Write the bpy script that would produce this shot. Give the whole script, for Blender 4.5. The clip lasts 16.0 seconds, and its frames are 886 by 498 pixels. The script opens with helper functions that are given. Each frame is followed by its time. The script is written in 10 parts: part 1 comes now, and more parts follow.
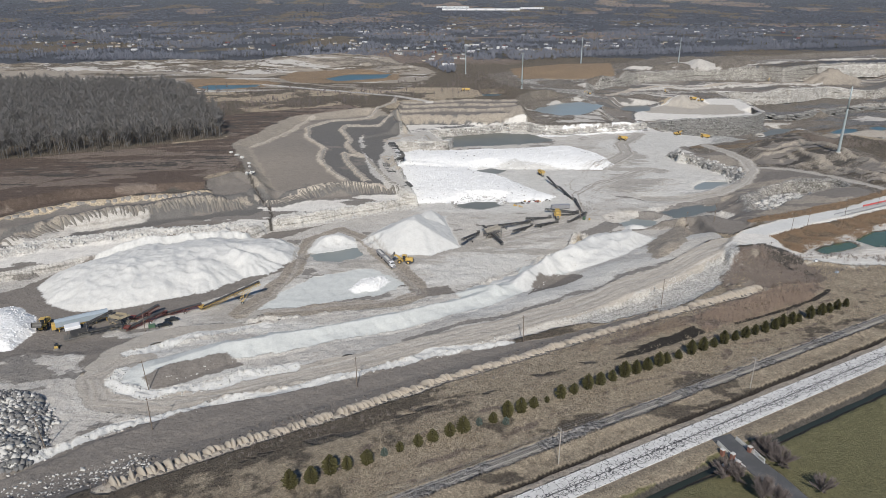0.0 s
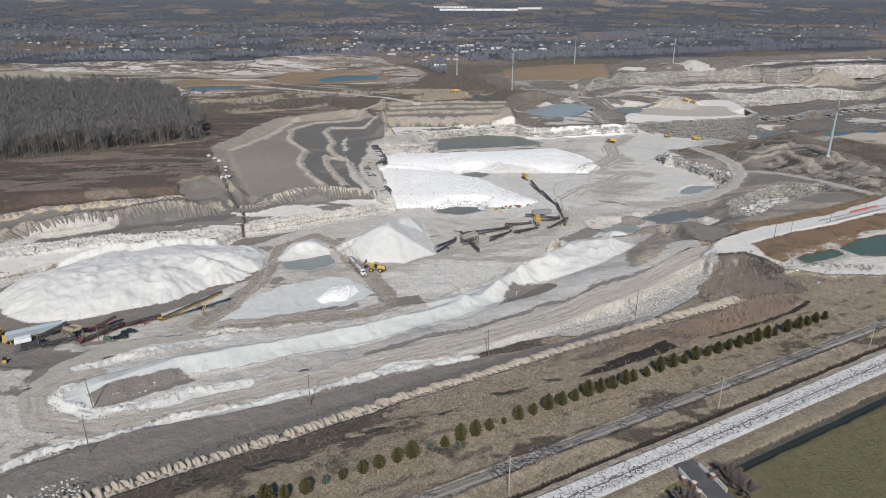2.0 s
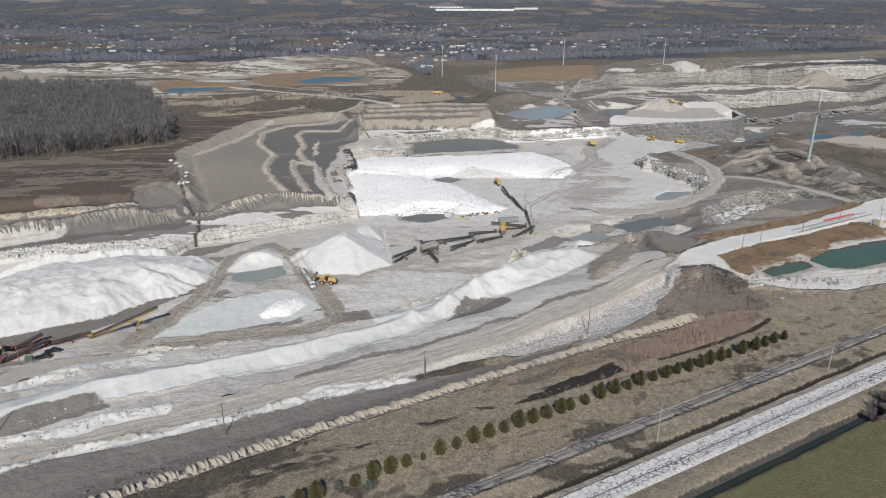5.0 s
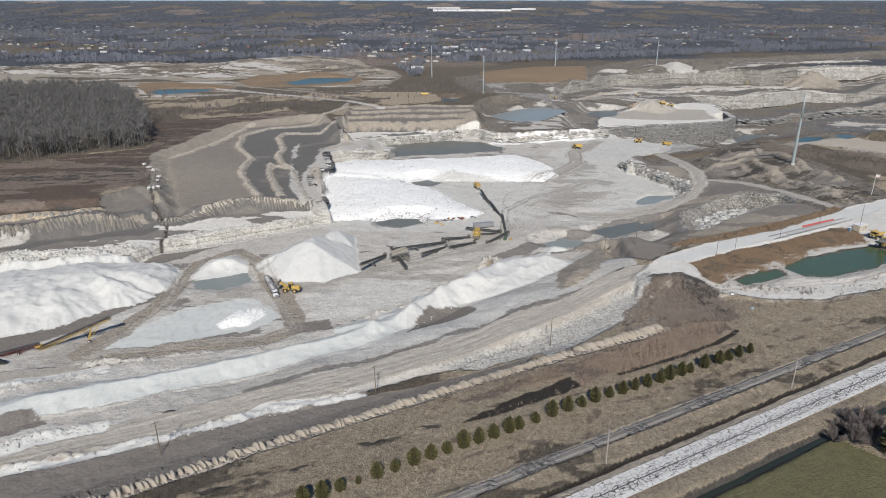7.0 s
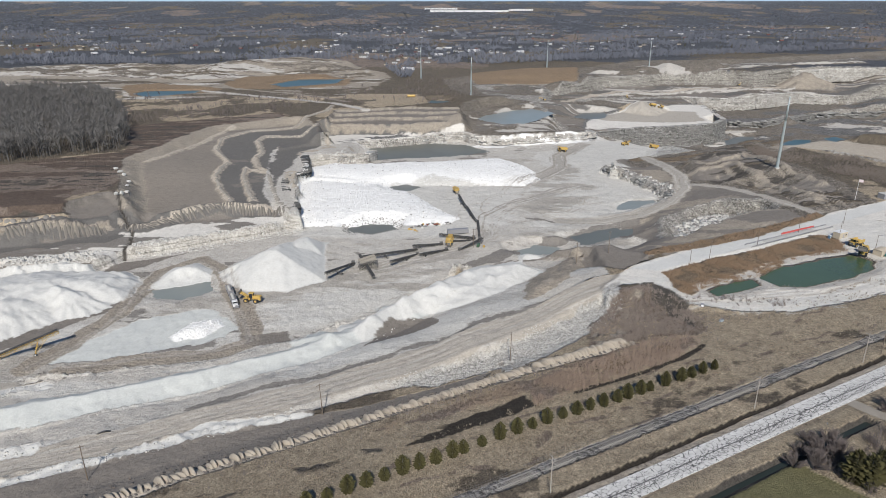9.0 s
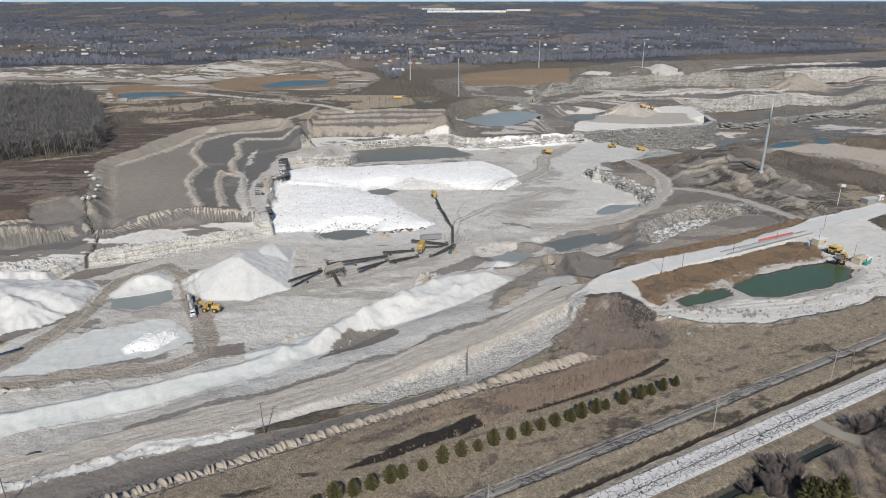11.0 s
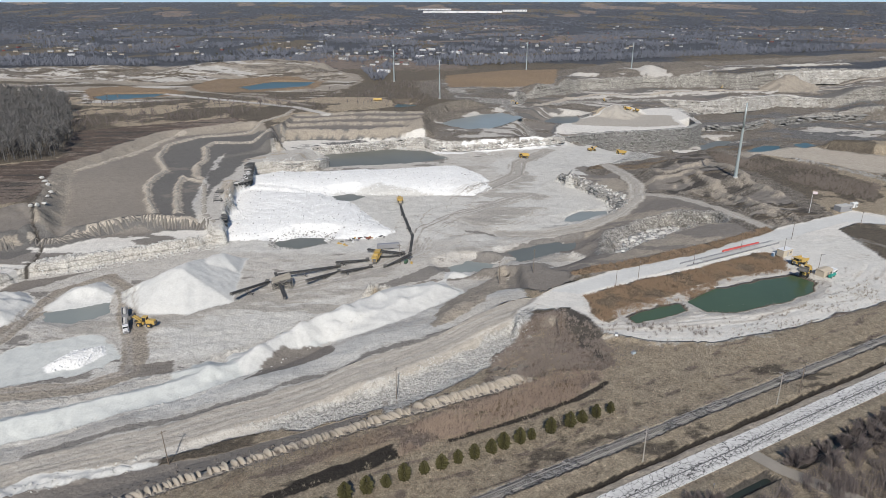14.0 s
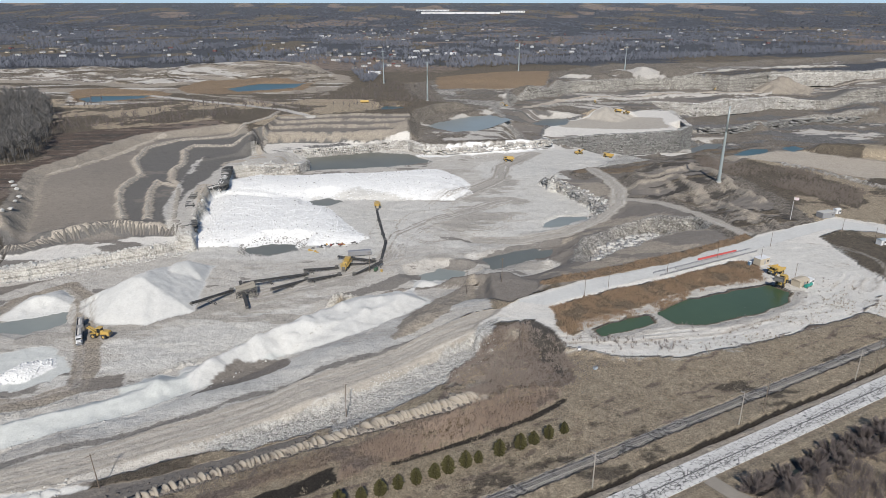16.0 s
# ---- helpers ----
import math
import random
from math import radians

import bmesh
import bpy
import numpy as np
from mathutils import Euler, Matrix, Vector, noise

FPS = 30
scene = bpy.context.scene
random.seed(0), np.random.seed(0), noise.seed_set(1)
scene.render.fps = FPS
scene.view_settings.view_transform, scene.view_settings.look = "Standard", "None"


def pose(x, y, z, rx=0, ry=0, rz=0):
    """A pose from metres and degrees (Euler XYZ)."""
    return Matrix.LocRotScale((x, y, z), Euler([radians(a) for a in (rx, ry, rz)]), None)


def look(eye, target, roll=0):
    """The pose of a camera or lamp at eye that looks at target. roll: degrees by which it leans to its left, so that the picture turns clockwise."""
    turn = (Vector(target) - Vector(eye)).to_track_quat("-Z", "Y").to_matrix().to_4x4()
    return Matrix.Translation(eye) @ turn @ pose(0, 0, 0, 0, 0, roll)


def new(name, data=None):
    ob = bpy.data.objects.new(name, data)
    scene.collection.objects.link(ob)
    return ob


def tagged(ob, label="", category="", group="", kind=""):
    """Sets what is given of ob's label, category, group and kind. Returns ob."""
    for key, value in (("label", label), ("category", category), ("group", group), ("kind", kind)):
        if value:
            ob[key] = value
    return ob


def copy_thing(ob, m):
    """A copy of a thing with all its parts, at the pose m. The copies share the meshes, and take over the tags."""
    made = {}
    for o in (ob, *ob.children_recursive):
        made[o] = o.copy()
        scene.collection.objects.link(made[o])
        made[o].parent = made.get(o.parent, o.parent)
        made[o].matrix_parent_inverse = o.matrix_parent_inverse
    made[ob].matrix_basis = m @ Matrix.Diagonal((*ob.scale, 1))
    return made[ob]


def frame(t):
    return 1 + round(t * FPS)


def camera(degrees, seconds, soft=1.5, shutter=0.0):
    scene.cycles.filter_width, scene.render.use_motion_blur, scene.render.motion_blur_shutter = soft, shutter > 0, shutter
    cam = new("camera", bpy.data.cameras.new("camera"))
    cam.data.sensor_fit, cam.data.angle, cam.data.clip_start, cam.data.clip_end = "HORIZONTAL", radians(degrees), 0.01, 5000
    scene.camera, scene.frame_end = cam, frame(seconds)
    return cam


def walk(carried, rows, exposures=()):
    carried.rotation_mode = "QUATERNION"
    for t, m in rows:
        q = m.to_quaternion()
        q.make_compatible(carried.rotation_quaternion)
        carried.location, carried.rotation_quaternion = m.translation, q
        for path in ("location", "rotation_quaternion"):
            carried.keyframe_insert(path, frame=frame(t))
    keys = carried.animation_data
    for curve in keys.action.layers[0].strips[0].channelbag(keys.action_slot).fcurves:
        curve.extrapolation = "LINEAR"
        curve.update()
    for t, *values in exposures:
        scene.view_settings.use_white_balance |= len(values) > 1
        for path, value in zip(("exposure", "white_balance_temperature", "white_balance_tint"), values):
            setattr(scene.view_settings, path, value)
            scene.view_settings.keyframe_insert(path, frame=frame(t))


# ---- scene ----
cam = camera(68.1, 16.0, soft=0.62)
METRES, EYE, TILT, LEAN, TURN = 136.0, 112.0, -20.94, 0.0, 0.0
DEEP = 1.4346  # longer lens: depth grows, turns shrink
ROWS = [
    (0.0, 0.0, 0.0, 0.0, 0.0, 0.0, -0.0),
    (0.5, 0.0242, 0.0126, 0.0074, 0.02, 0.03, 0.03),
    (1.0, 0.0488, 0.0249, 0.0143, 0.01, 0.02, 0.03),
    (1.5, 0.0748, 0.0373, 0.0212, -0.01, 0.03, -0.02),
    (2.0, 0.1013, 0.0495, 0.0285, -0.02, 0.02, -0.02),
    (2.5, 0.1283, 0.0616, 0.0353, -0.03, 0.02, -0.02),
    (3.0, 0.1556, 0.0739, 0.0425, -0.03, 0.04, -0.0),
    (3.5, 0.1831, 0.0861, 0.0493, -0.04, 0.03, -0.01),
    (4.0, 0.2109, 0.0985, 0.0562, -0.05, 0.03, -0.01),
    (6.5, 0.355, 0.154, 0.0876, -0.04, 0.07, 0.02),
    (7.0, 0.3851, 0.1642, 0.0933, -0.04, 0.09, 0.02),
    (7.5, 0.4147, 0.1752, 0.0994, -0.04, 0.08, 0.03),
    (8.0, 0.4445, 0.187, 0.1061, -0.04, 0.09, 0.03),
    (8.5, 0.4738, 0.1995, 0.1134, -0.05, 0.09, 0.02),
    (9.0, 0.5025, 0.2121, 0.1209, -0.05, 0.17, 0.05),
    (11.5, 0.6491, 0.2691, 0.1532, -0.04, 0.22, 0.06),
    (12.0, 0.6784, 0.2803, 0.1597, -0.04, 0.25, 0.05),
    (12.5, 0.7076, 0.2911, 0.1655, -0.03, 0.23, 0.04),
    (13.0, 0.7365, 0.3016, 0.1713, -0.03, 0.22, 0.05),
    (13.5, 0.7655, 0.3121, 0.1774, -0.03, 0.24, 0.05),
    (14.0, 0.7941, 0.3229, 0.1836, -0.03, 0.25, 0.05),
    (14.5, 0.8224, 0.334, 0.1903, -0.02, 0.28, 0.05),
    (15.0, 0.8503, 0.3451, 0.1965, -0.01, 0.28, 0.06),
    (15.5, 0.8781, 0.3557, 0.2027, -0.0, 0.27, 0.03),
    (16.0, 0.9058, 0.3662, 0.2091, -0.0, 0.35, -0.01),
]
walk(cam, [(t, pose(0, 0, EYE, TILT, LEAN, TURN) @ pose(METRES * x, METRES * DEEP * y, METRES * z, 90 + pitch / DEEP, roll / DEEP, yaw / DEEP)) for t, x, y, z, yaw, pitch, roll in ROWS], [(0.0, 0.07), (16.0, 0.07)])

# ---- light ----
world = bpy.data.worlds.new("sky")
scene.world = world
world.use_nodes = True
wn = world.node_tree
sky = wn.nodes.new("ShaderNodeTexSky")
sky.sky_type, sky.sun_disc = "NISHITA", False
sky.sun_elevation, sky.sun_rotation = radians(38.6), radians(180)
sky.air_density, sky.dust_density, sky.ozone_density = 1.0, 0.0, 3.0
cool = wn.nodes.new("ShaderNodeMix")
cool.data_type, cool.blend_type = "RGBA", "MULTIPLY"
cool.inputs["Factor"].default_value, cool.inputs[7].default_value = 1.0, (0.89, 0.98, 1.09, 1)
wn.links.new(sky.outputs[0], cool.inputs[6])
wn.links.new(cool.outputs[2], wn.nodes["Background"].inputs[0])
wn.nodes["Background"].inputs[1].default_value = 0.078
sun = new("sun", bpy.data.lights.new("sun", "SUN"))
sun.data.energy, sun.data.angle, sun.data.color = 5.0, radians(0.53), (1.0, 0.95, 0.88)
sun.matrix_world = look((0, -400, 320), (0, 0, 0))

# ---- materials ----
def ramp(nt, fac, stops):
    n = nt.nodes.new("ShaderNodeValToRGB")
    while len(n.color_ramp.elements) < len(stops):
        n.color_ramp.elements.new(0.5)
    for e, (p, c) in zip(n.color_ramp.elements, stops):
        e.position, e.color = p, (*c, 1) if len(c) == 3 else c
    nt.links.new(fac, n.inputs[0])
    return n.outputs[0]


def noise_of(nt, coord, scale, detail=4, rough=0.6, stretch=None):
    n = nt.nodes.new("ShaderNodeTexNoise")
    n.inputs["Scale"].default_value, n.inputs["Detail"].default_value, n.inputs["Roughness"].default_value = scale, detail, rough
    if stretch:
        m = nt.nodes.new("ShaderNodeMapping")
        m.inputs["Scale"].default_value = stretch
        nt.links.new(coord, m.inputs[0])
        coord = m.outputs[0]
    nt.links.new(coord, n.inputs["Vector"])
    return n.outputs["Fac"]


def calc(nt, op, a, b=0.0, clamp=False):
    n = nt.nodes.new("ShaderNodeMath")
    n.operation, n.use_clamp = op, clamp
    for i, v in enumerate((a, b)):
        if isinstance(v, (int, float)):
            n.inputs[i].default_value = v
        else:
            nt.links.new(v, n.inputs[i])
    return n.outputs[0]


def blend(nt, fac, a, b, mode="MIX"):
    n = nt.nodes.new("ShaderNodeMix")
    n.data_type, n.blend_type = "RGBA", mode
    for s, v in ((n.inputs["Factor"], fac), (n.inputs[6], a), (n.inputs[7], b)):
        if isinstance(v, (int, float)):
            s.default_value = v
        elif isinstance(v, tuple):
            s.default_value = (*v, 1)
        else:
            nt.links.new(v, s)
    return n.outputs[2]


def fresh(name):
    m = bpy.data.materials.new(name)
    m.use_nodes = True
    nt = m.node_tree
    return m, nt, nt.nodes["Principled BSDF"]


def plain(name, colour, rough=0.6, metal=0.0, wear=0.25, scale=1.5, bump=0.0, dirt=(0.3, 0.27, 0.23)):
    """A painted, metal, wooden or stone surface with dust and grain."""
    m, nt, bsdf = fresh(name)
    co = nt.nodes.new("ShaderNodeTexCoord").outputs["Object"]
    big = noise_of(nt, co, scale * 0.4, 5, 0.65)
    fine = noise_of(nt, co, scale * 6, 3, 0.6)
    dark = tuple(c * 0.72 for c in colour)
    col = blend(nt, fine, dark, colour)
    mask = ramp(nt, big, [(0.45, (0, 0, 0)), (0.75, (wear, wear, wear))])
    col = blend(nt, mask, col, dirt)
    nt.links.new(col, bsdf.inputs["Base Color"])
    nt.links.new(calc(nt, "MULTIPLY_ADD", fine, 0.2), bsdf.inputs["Roughness"])
    bsdf.inputs["Roughness"].default_value = rough
    nt.links.new(calc(nt, "ADD", calc(nt, "MULTIPLY", fine, 0.2), rough - 0.1), bsdf.inputs["Roughness"])
    bsdf.inputs["Metallic"].default_value = metal
    if bump:
        b = nt.nodes.new("ShaderNodeBump")
        b.inputs["Strength"].default_value, b.inputs["Distance"].default_value = 0.6, bump
        nt.links.new(fine, b.inputs["Height"])
        nt.links.new(b.outputs[0], bsdf.inputs["Normal"])
    return m


def ground_material():
    """Soil, stone, sand and turf: the colour of the soil lies in the mesh, the grain comes from here."""
    m, nt, bsdf = fresh("ground_soils")
    geo = nt.nodes.new("ShaderNodeNewGeometry")
    pos = geo.outputs["Position"]
    tint = nt.nodes.new("ShaderNodeAttribute")
    tint.attribute_name = "tint"
    kind = nt.nodes.new("ShaderNodeAttribute")
    kind.attribute_name = "kind"
    sep = nt.nodes.new("ShaderNodeSeparateColor")
    nt.links.new(kind.outputs["Color"], sep.inputs[0])
    stony, turf, layered = sep.outputs
    n1 = noise_of(nt, pos, 0.035, 5, 0.6)
    n2 = noise_of(nt, pos, 0.22, 5, 0.65)
    n3 = noise_of(nt, pos, 1.6, 4, 0.7)
    tuft = noise_of(nt, pos, 1.9, 5, 0.8)
    v = calc(nt, "ADD", calc(nt, "MULTIPLY", n1, 0.35), calc(nt, "MULTIPLY", n2, 0.4))
    n4 = noise_of(nt, pos, 5.0, 3, 0.7)
    v = calc(nt, "ADD", v, calc(nt, "MULTIPLY", n3, 0.3))
    shade = ramp(nt, v, [(0.34, (0.62, 0.61, 0.60)), (0.52, (0.98, 0.98, 0.98)), (0.7, (1.16, 1.16, 1.15))])
    fleck = ramp(nt, n4, [(0.3, (0.55, 0.55, 0.55)), (0.48, (1, 1, 1)), (0.62, (1.08, 1.08, 1.08)), (0.75, (1.45, 1.45, 1.43))])
    # clods of half a metre and heaps of two, with crisp edges
    clod = noise_of(nt, pos, 0.85, 6, 0.75)
    clods = ramp(nt, clod, [(0.36, (0.42, 0.41, 0.40)), (0.45, (0.9, 0.9, 0.9)), (0.54, (1.04, 1.04, 1.04)), (0.62, (1.45, 1.44, 1.42))])
    coarse = ramp(nt, noise_of(nt, pos, 0.3, 8, 0.72), [(0.38, (0.6, 0.59, 0.58)), (0.46, (0.95, 0.95, 0.95)), (0.54, (1.03, 1.03, 1.03)), (0.62, (1.28, 1.28, 1.26))])
    rough_w = calc(nt, "ADD", calc(nt, "ADD", calc(nt, "MULTIPLY", stony, 0.8), calc(nt, "MULTIPLY", turf, 0.5)), 0.05, True)
    shade = blend(nt, calc(nt, "ADD", rough_w, 0.18, True), (1.0, 1.0, 1.0), shade)
    shade = blend(nt, calc(nt, "ADD", rough_w, 0.15, True), shade, blend(nt, 1.0, shade, fleck, "MULTIPLY"))
    shade = blend(nt, rough_w, shade, blend(nt, 1.0, blend(nt, 1.0, shade, clods, "MULTIPLY"), coarse, "MULTIPLY"))
    col = blend(nt, 1.0, tint.outputs["Color"], shade, "MULTIPLY")
    # loose layers: damp mud, white dust and wheel-worn ground with ragged edges
    over = nt.nodes.new("ShaderNodeAttribute")
    over.attribute_name = "over"
    osep = nt.nodes.new("ShaderNodeSeparateColor")
    nt.links.new(over.outputs["Color"], osep.inputs[0])
    turnm = nt.nodes.new("ShaderNodeMapping")
    turnm.inputs["Rotation"].default_value, turnm.inputs["Scale"].default_value = (0, 0, radians(-28)), (0.09, 1.0, 1.0)
    nt.links.new(pos, turnm.inputs[0])
    streak = noise_of(nt, turnm.outputs[0], 0.75, 6, 0.65)
    turn2 = nt.nodes.new("ShaderNodeMapping")
    turn2.inputs["Rotation"].default_value, turn2.inputs["Scale"].default_value = (0, 0, radians(-33)), (0.2, 1.0, 1.0)
    nt.links.new(pos, turn2.inputs[0])
    st1 = calc(nt, "ADD", calc(nt, "MULTIPLY", noise_of(nt, turn2.outputs[0], 0.22, 8, 0.62), 0.35), calc(nt, "MULTIPLY", noise_of(nt, pos, 0.16, 9, 0.66), 0.65))
    st2 = calc(nt, "ADD", calc(nt, "MULTIPLY", noise_of(nt, turn2.outputs[0], 0.5, 8, 0.66), 0.35), calc(nt, "MULTIPLY", noise_of(nt, pos, 0.35, 9, 0.68), 0.65))
    scrape = noise_of(nt, turnm.outputs[0], 2.6, 4, 0.7)
    bare = calc(nt, "MULTIPLY", calc(nt, "SUBTRACT", 1.0, turf, True), kind.outputs["Alpha"])
    for k, (tone, edge_n) in enumerate((((0.20, 0.185, 0.167), st1), ((0.53, 0.515, 0.478), st2), ((0.35, 0.328, 0.292), streak))):
        field = calc(nt, "ADD", osep.outputs[k], calc(nt, "MULTIPLY", calc(nt, "SUBTRACT", edge_n, 0.5), (1.0, 1.1, 0.7)[k]))
        mask = ramp(nt, field, [((0.47, 0.42, 0.45)[k], (0, 0, 0)), ((0.53, 0.6, 0.56)[k], (0.92, 0.92, 0.92))])
        toned = blend(nt, 1.0, tone, shade, "MULTIPLY")
        col = blend(nt, mask, col, toned)
    wear = ramp(nt, st2, [(0.36, (0.86, 0.85, 0.84)), (0.46, (1, 1, 1)), (0.56, (1, 1, 1)), (0.64, (1.07, 1.07, 1.07))])
    lines_ = ramp(nt, streak, [(0.36, (0.88, 0.87, 0.86)), (0.46, (1, 1, 1)), (0.58, (1, 1, 1)), (0.66, (1.06, 1.06, 1.06))])
    fine_lines = ramp(nt, scrape, [(0.36, (0.91, 0.905, 0.90)), (0.45, (1, 1, 1)), (0.55, (1, 1, 1)), (0.64, (1.05, 1.05, 1.05))])
    col = blend(nt, bare, col, blend(nt, 1.0, blend(nt, 1.0, blend(nt, 1.0, col, wear, "MULTIPLY"), lines_, "MULTIPLY"), fine_lines, "MULTIPLY"))
    veins = noise_of(nt, pos, 0.11, 7, 0.62)
    line_a = ramp(nt, calc(nt, "ABSOLUTE", calc(nt, "SUBTRACT", veins, 0.5)), [(0.0, (0.72, 0.71, 0.70)), (0.012, (1, 1, 1))])
    veins2 = noise_of(nt, turn2.outputs[0], 0.5, 5, 0.6)
    line_b = ramp(nt, calc(nt, "ABSOLUTE", calc(nt, "SUBTRACT", veins2, 0.5)), [(0.0, (0.84, 0.83, 0.82)), (0.010, (1, 1, 1))])
    crumb = noise_of(nt, pos, 1.3, 4, 0.75)
    crumbs = ramp(nt, crumb, [(0.34, (0.67, 0.66, 0.645)), (0.43, (0.96, 0.96, 0.96)), (0.55, (1.03, 1.03, 1.03)), (0.64, (1.2, 1.2, 1.19))])
    open_ground = calc(nt, "SUBTRACT", 1.0, turf, True)
    col = blend(nt, calc(nt, "MULTIPLY", open_ground, calc(nt, "ADD", calc(nt, "MULTIPLY", kind.outputs["Alpha"], 0.7), 0.15, True)), col, blend(nt, 1.0, col, crumbs, "MULTIPLY"))
    col = blend(nt, calc(nt, "MULTIPLY", open_ground, calc(nt, "ADD", kind.outputs["Alpha"], 0.25)), col, blend(nt, 1.0, blend(nt, 1.0, col, line_a, "MULTIPLY"), line_b, "MULTIPLY"))
    # pebbles and clods: small sharp specks, pale for stone, dark painted as the stones' shadows
    pb1 = noise_of(nt, pos, 0.9, 2, 0.5)
    pb2 = noise_of(nt, pos, 2.6, 2, 0.5)
    speck = ramp(nt, pb1, [(0.30, (0.6, 0.59, 0.58)), (0.335, (1, 1, 1)), (0.66, (1, 1, 1)), (0.70, (1.3, 1.3, 1.29))])
    speck2 = ramp(nt, pb2, [(0.30, (0.62, 0.61, 0.6)), (0.34, (1, 1, 1)), (0.655, (1, 1, 1)), (0.69, (1.28, 1.28, 1.27))])
    col = blend(nt, calc(nt, "MULTIPLY", calc(nt, "ADD", rough_w, 0.1), 0.95, True), col, blend(nt, 1.0, blend(nt, 1.0, col, speck, "MULTIPLY"), speck2, "MULTIPLY"))
    # turf: pale dead blades over dark soil
    turfy = ramp(nt, tuft, [(0.34, (0.55, 0.54, 0.53)), (0.46, (0.93, 0.93, 0.92)), (0.55, (1.08, 1.07, 1.05)), (0.66, (1.55, 1.5, 1.4))])
    col = blend(nt, turf, col, blend(nt, 1.0, col, turfy, "MULTIPLY"))
    # stones: dark chinks between pale blocks
    vor = nt.nodes.new("ShaderNodeTexVoronoi")
    vor.inputs["Scale"].default_value = 0.75
    nt.links.new(pos, vor.inputs["Vector"])
    chink = ramp(nt, vor.outputs["Distance"], [(0.35, (1.05, 1.05, 1.05)), (0.75, (0.72, 0.71, 0.69))])
    col = blend(nt, stony, col, blend(nt, 1.0, col, chink, "MULTIPLY"))
    # bedded rock on steep faces
    band = noise_of(nt, pos, 1.0, 4, 0.6, (0.012, 0.012, 0.55))
    joint = noise_of(nt, pos, 1.0, 3, 0.6, (0.25, 0.25, 0.05))
    bedded = ramp(nt, calc(nt, "ADD", calc(nt, "MULTIPLY", band, 0.75), calc(nt, "MULTIPLY", joint, 0.25)),
                  [(0.38, (0.42, 0.41, 0.40)), (0.47, (0.85, 0.84, 0.82)), (0.55, (1.1, 1.1, 1.08)), (0.6, (0.6, 0.59, 0.57)), (0.66, (1.05, 1.04, 1.0))])
    nz = nt.nodes.new("ShaderNodeSeparateXYZ")
    nt.links.new(geo.outputs["Normal"], nz.inputs[0])
    steep = ramp(nt, nz.outputs[2], [(0.55, (1, 1, 1)), (0.85, (0, 0, 0))])
    lay = calc(nt, "MULTIPLY", steep, layered)
    col = blend(nt, lay, col, blend(nt, 1.0, col, bedded, "MULTIPLY"))
    nt.links.new(col, bsdf.inputs["Base Color"])
    bsdf.inputs["Roughness"].default_value = 0.95
    bsdf.inputs["Specular IOR Level"].default_value = 0.15
    b = nt.nodes.new("ShaderNodeBump")
    b.inputs["Strength"].default_value, b.inputs["Distance"].default_value = 1.0, 1.3
    hgt = calc(nt, "MULTIPLY", calc(nt, "ADD", calc(nt, "MULTIPLY", n3, 0.7), calc(nt, "MULTIPLY", n2, 0.8)), calc(nt, "ADD", rough_w, 0.06))
    hgt = calc(nt, "ADD", hgt, calc(nt, "MULTIPLY", crumb, calc(nt, "ADD", calc(nt, "MULTIPLY", kind.outputs["Alpha"], 0.5), 0.01)))
    hgt = calc(nt, "SUBTRACT", hgt, calc(nt, "MULTIPLY", calc(nt, "MULTIPLY", vor.outputs["Distance"], stony), 0.9))
    hgt = calc(nt, "ADD", hgt, calc(nt, "MULTIPLY", calc(nt, "MULTIPLY", tuft, turf), 0.9))
    nt.links.new(hgt, b.inputs["Height"])
    nt.links.new(b.outputs[0], bsdf.inputs["Normal"])
    return m


def water_material(name, colour, rough=0.06):
    m, nt, bsdf = fresh(name)
    pos = nt.nodes.new("ShaderNodeNewGeometry").outputs["Position"]
    n = noise_of(nt, pos, 0.05, 4, 0.6)
    nt.links.new(blend(nt, n, tuple(c * 0.8 for c in colour), tuple(min(1, c * 1.2) for c in colour)), bsdf.inputs["Base Color"])
    bsdf.inputs["Roughness"].default_value = rough
    bsdf.inputs["Specular IOR Level"].default_value = 0.3
    b = nt.nodes.new("ShaderNodeBump")
    b.inputs["Strength"].default_value, b.inputs["Distance"].default_value = 0.15, 0.05
    nt.links.new(noise_of(nt, pos, 1.2, 3, 0.6), b.inputs["Height"])
    nt.links.new(b.outputs[0], bsdf.inputs["Normal"])
    return m


GROUND = ground_material()

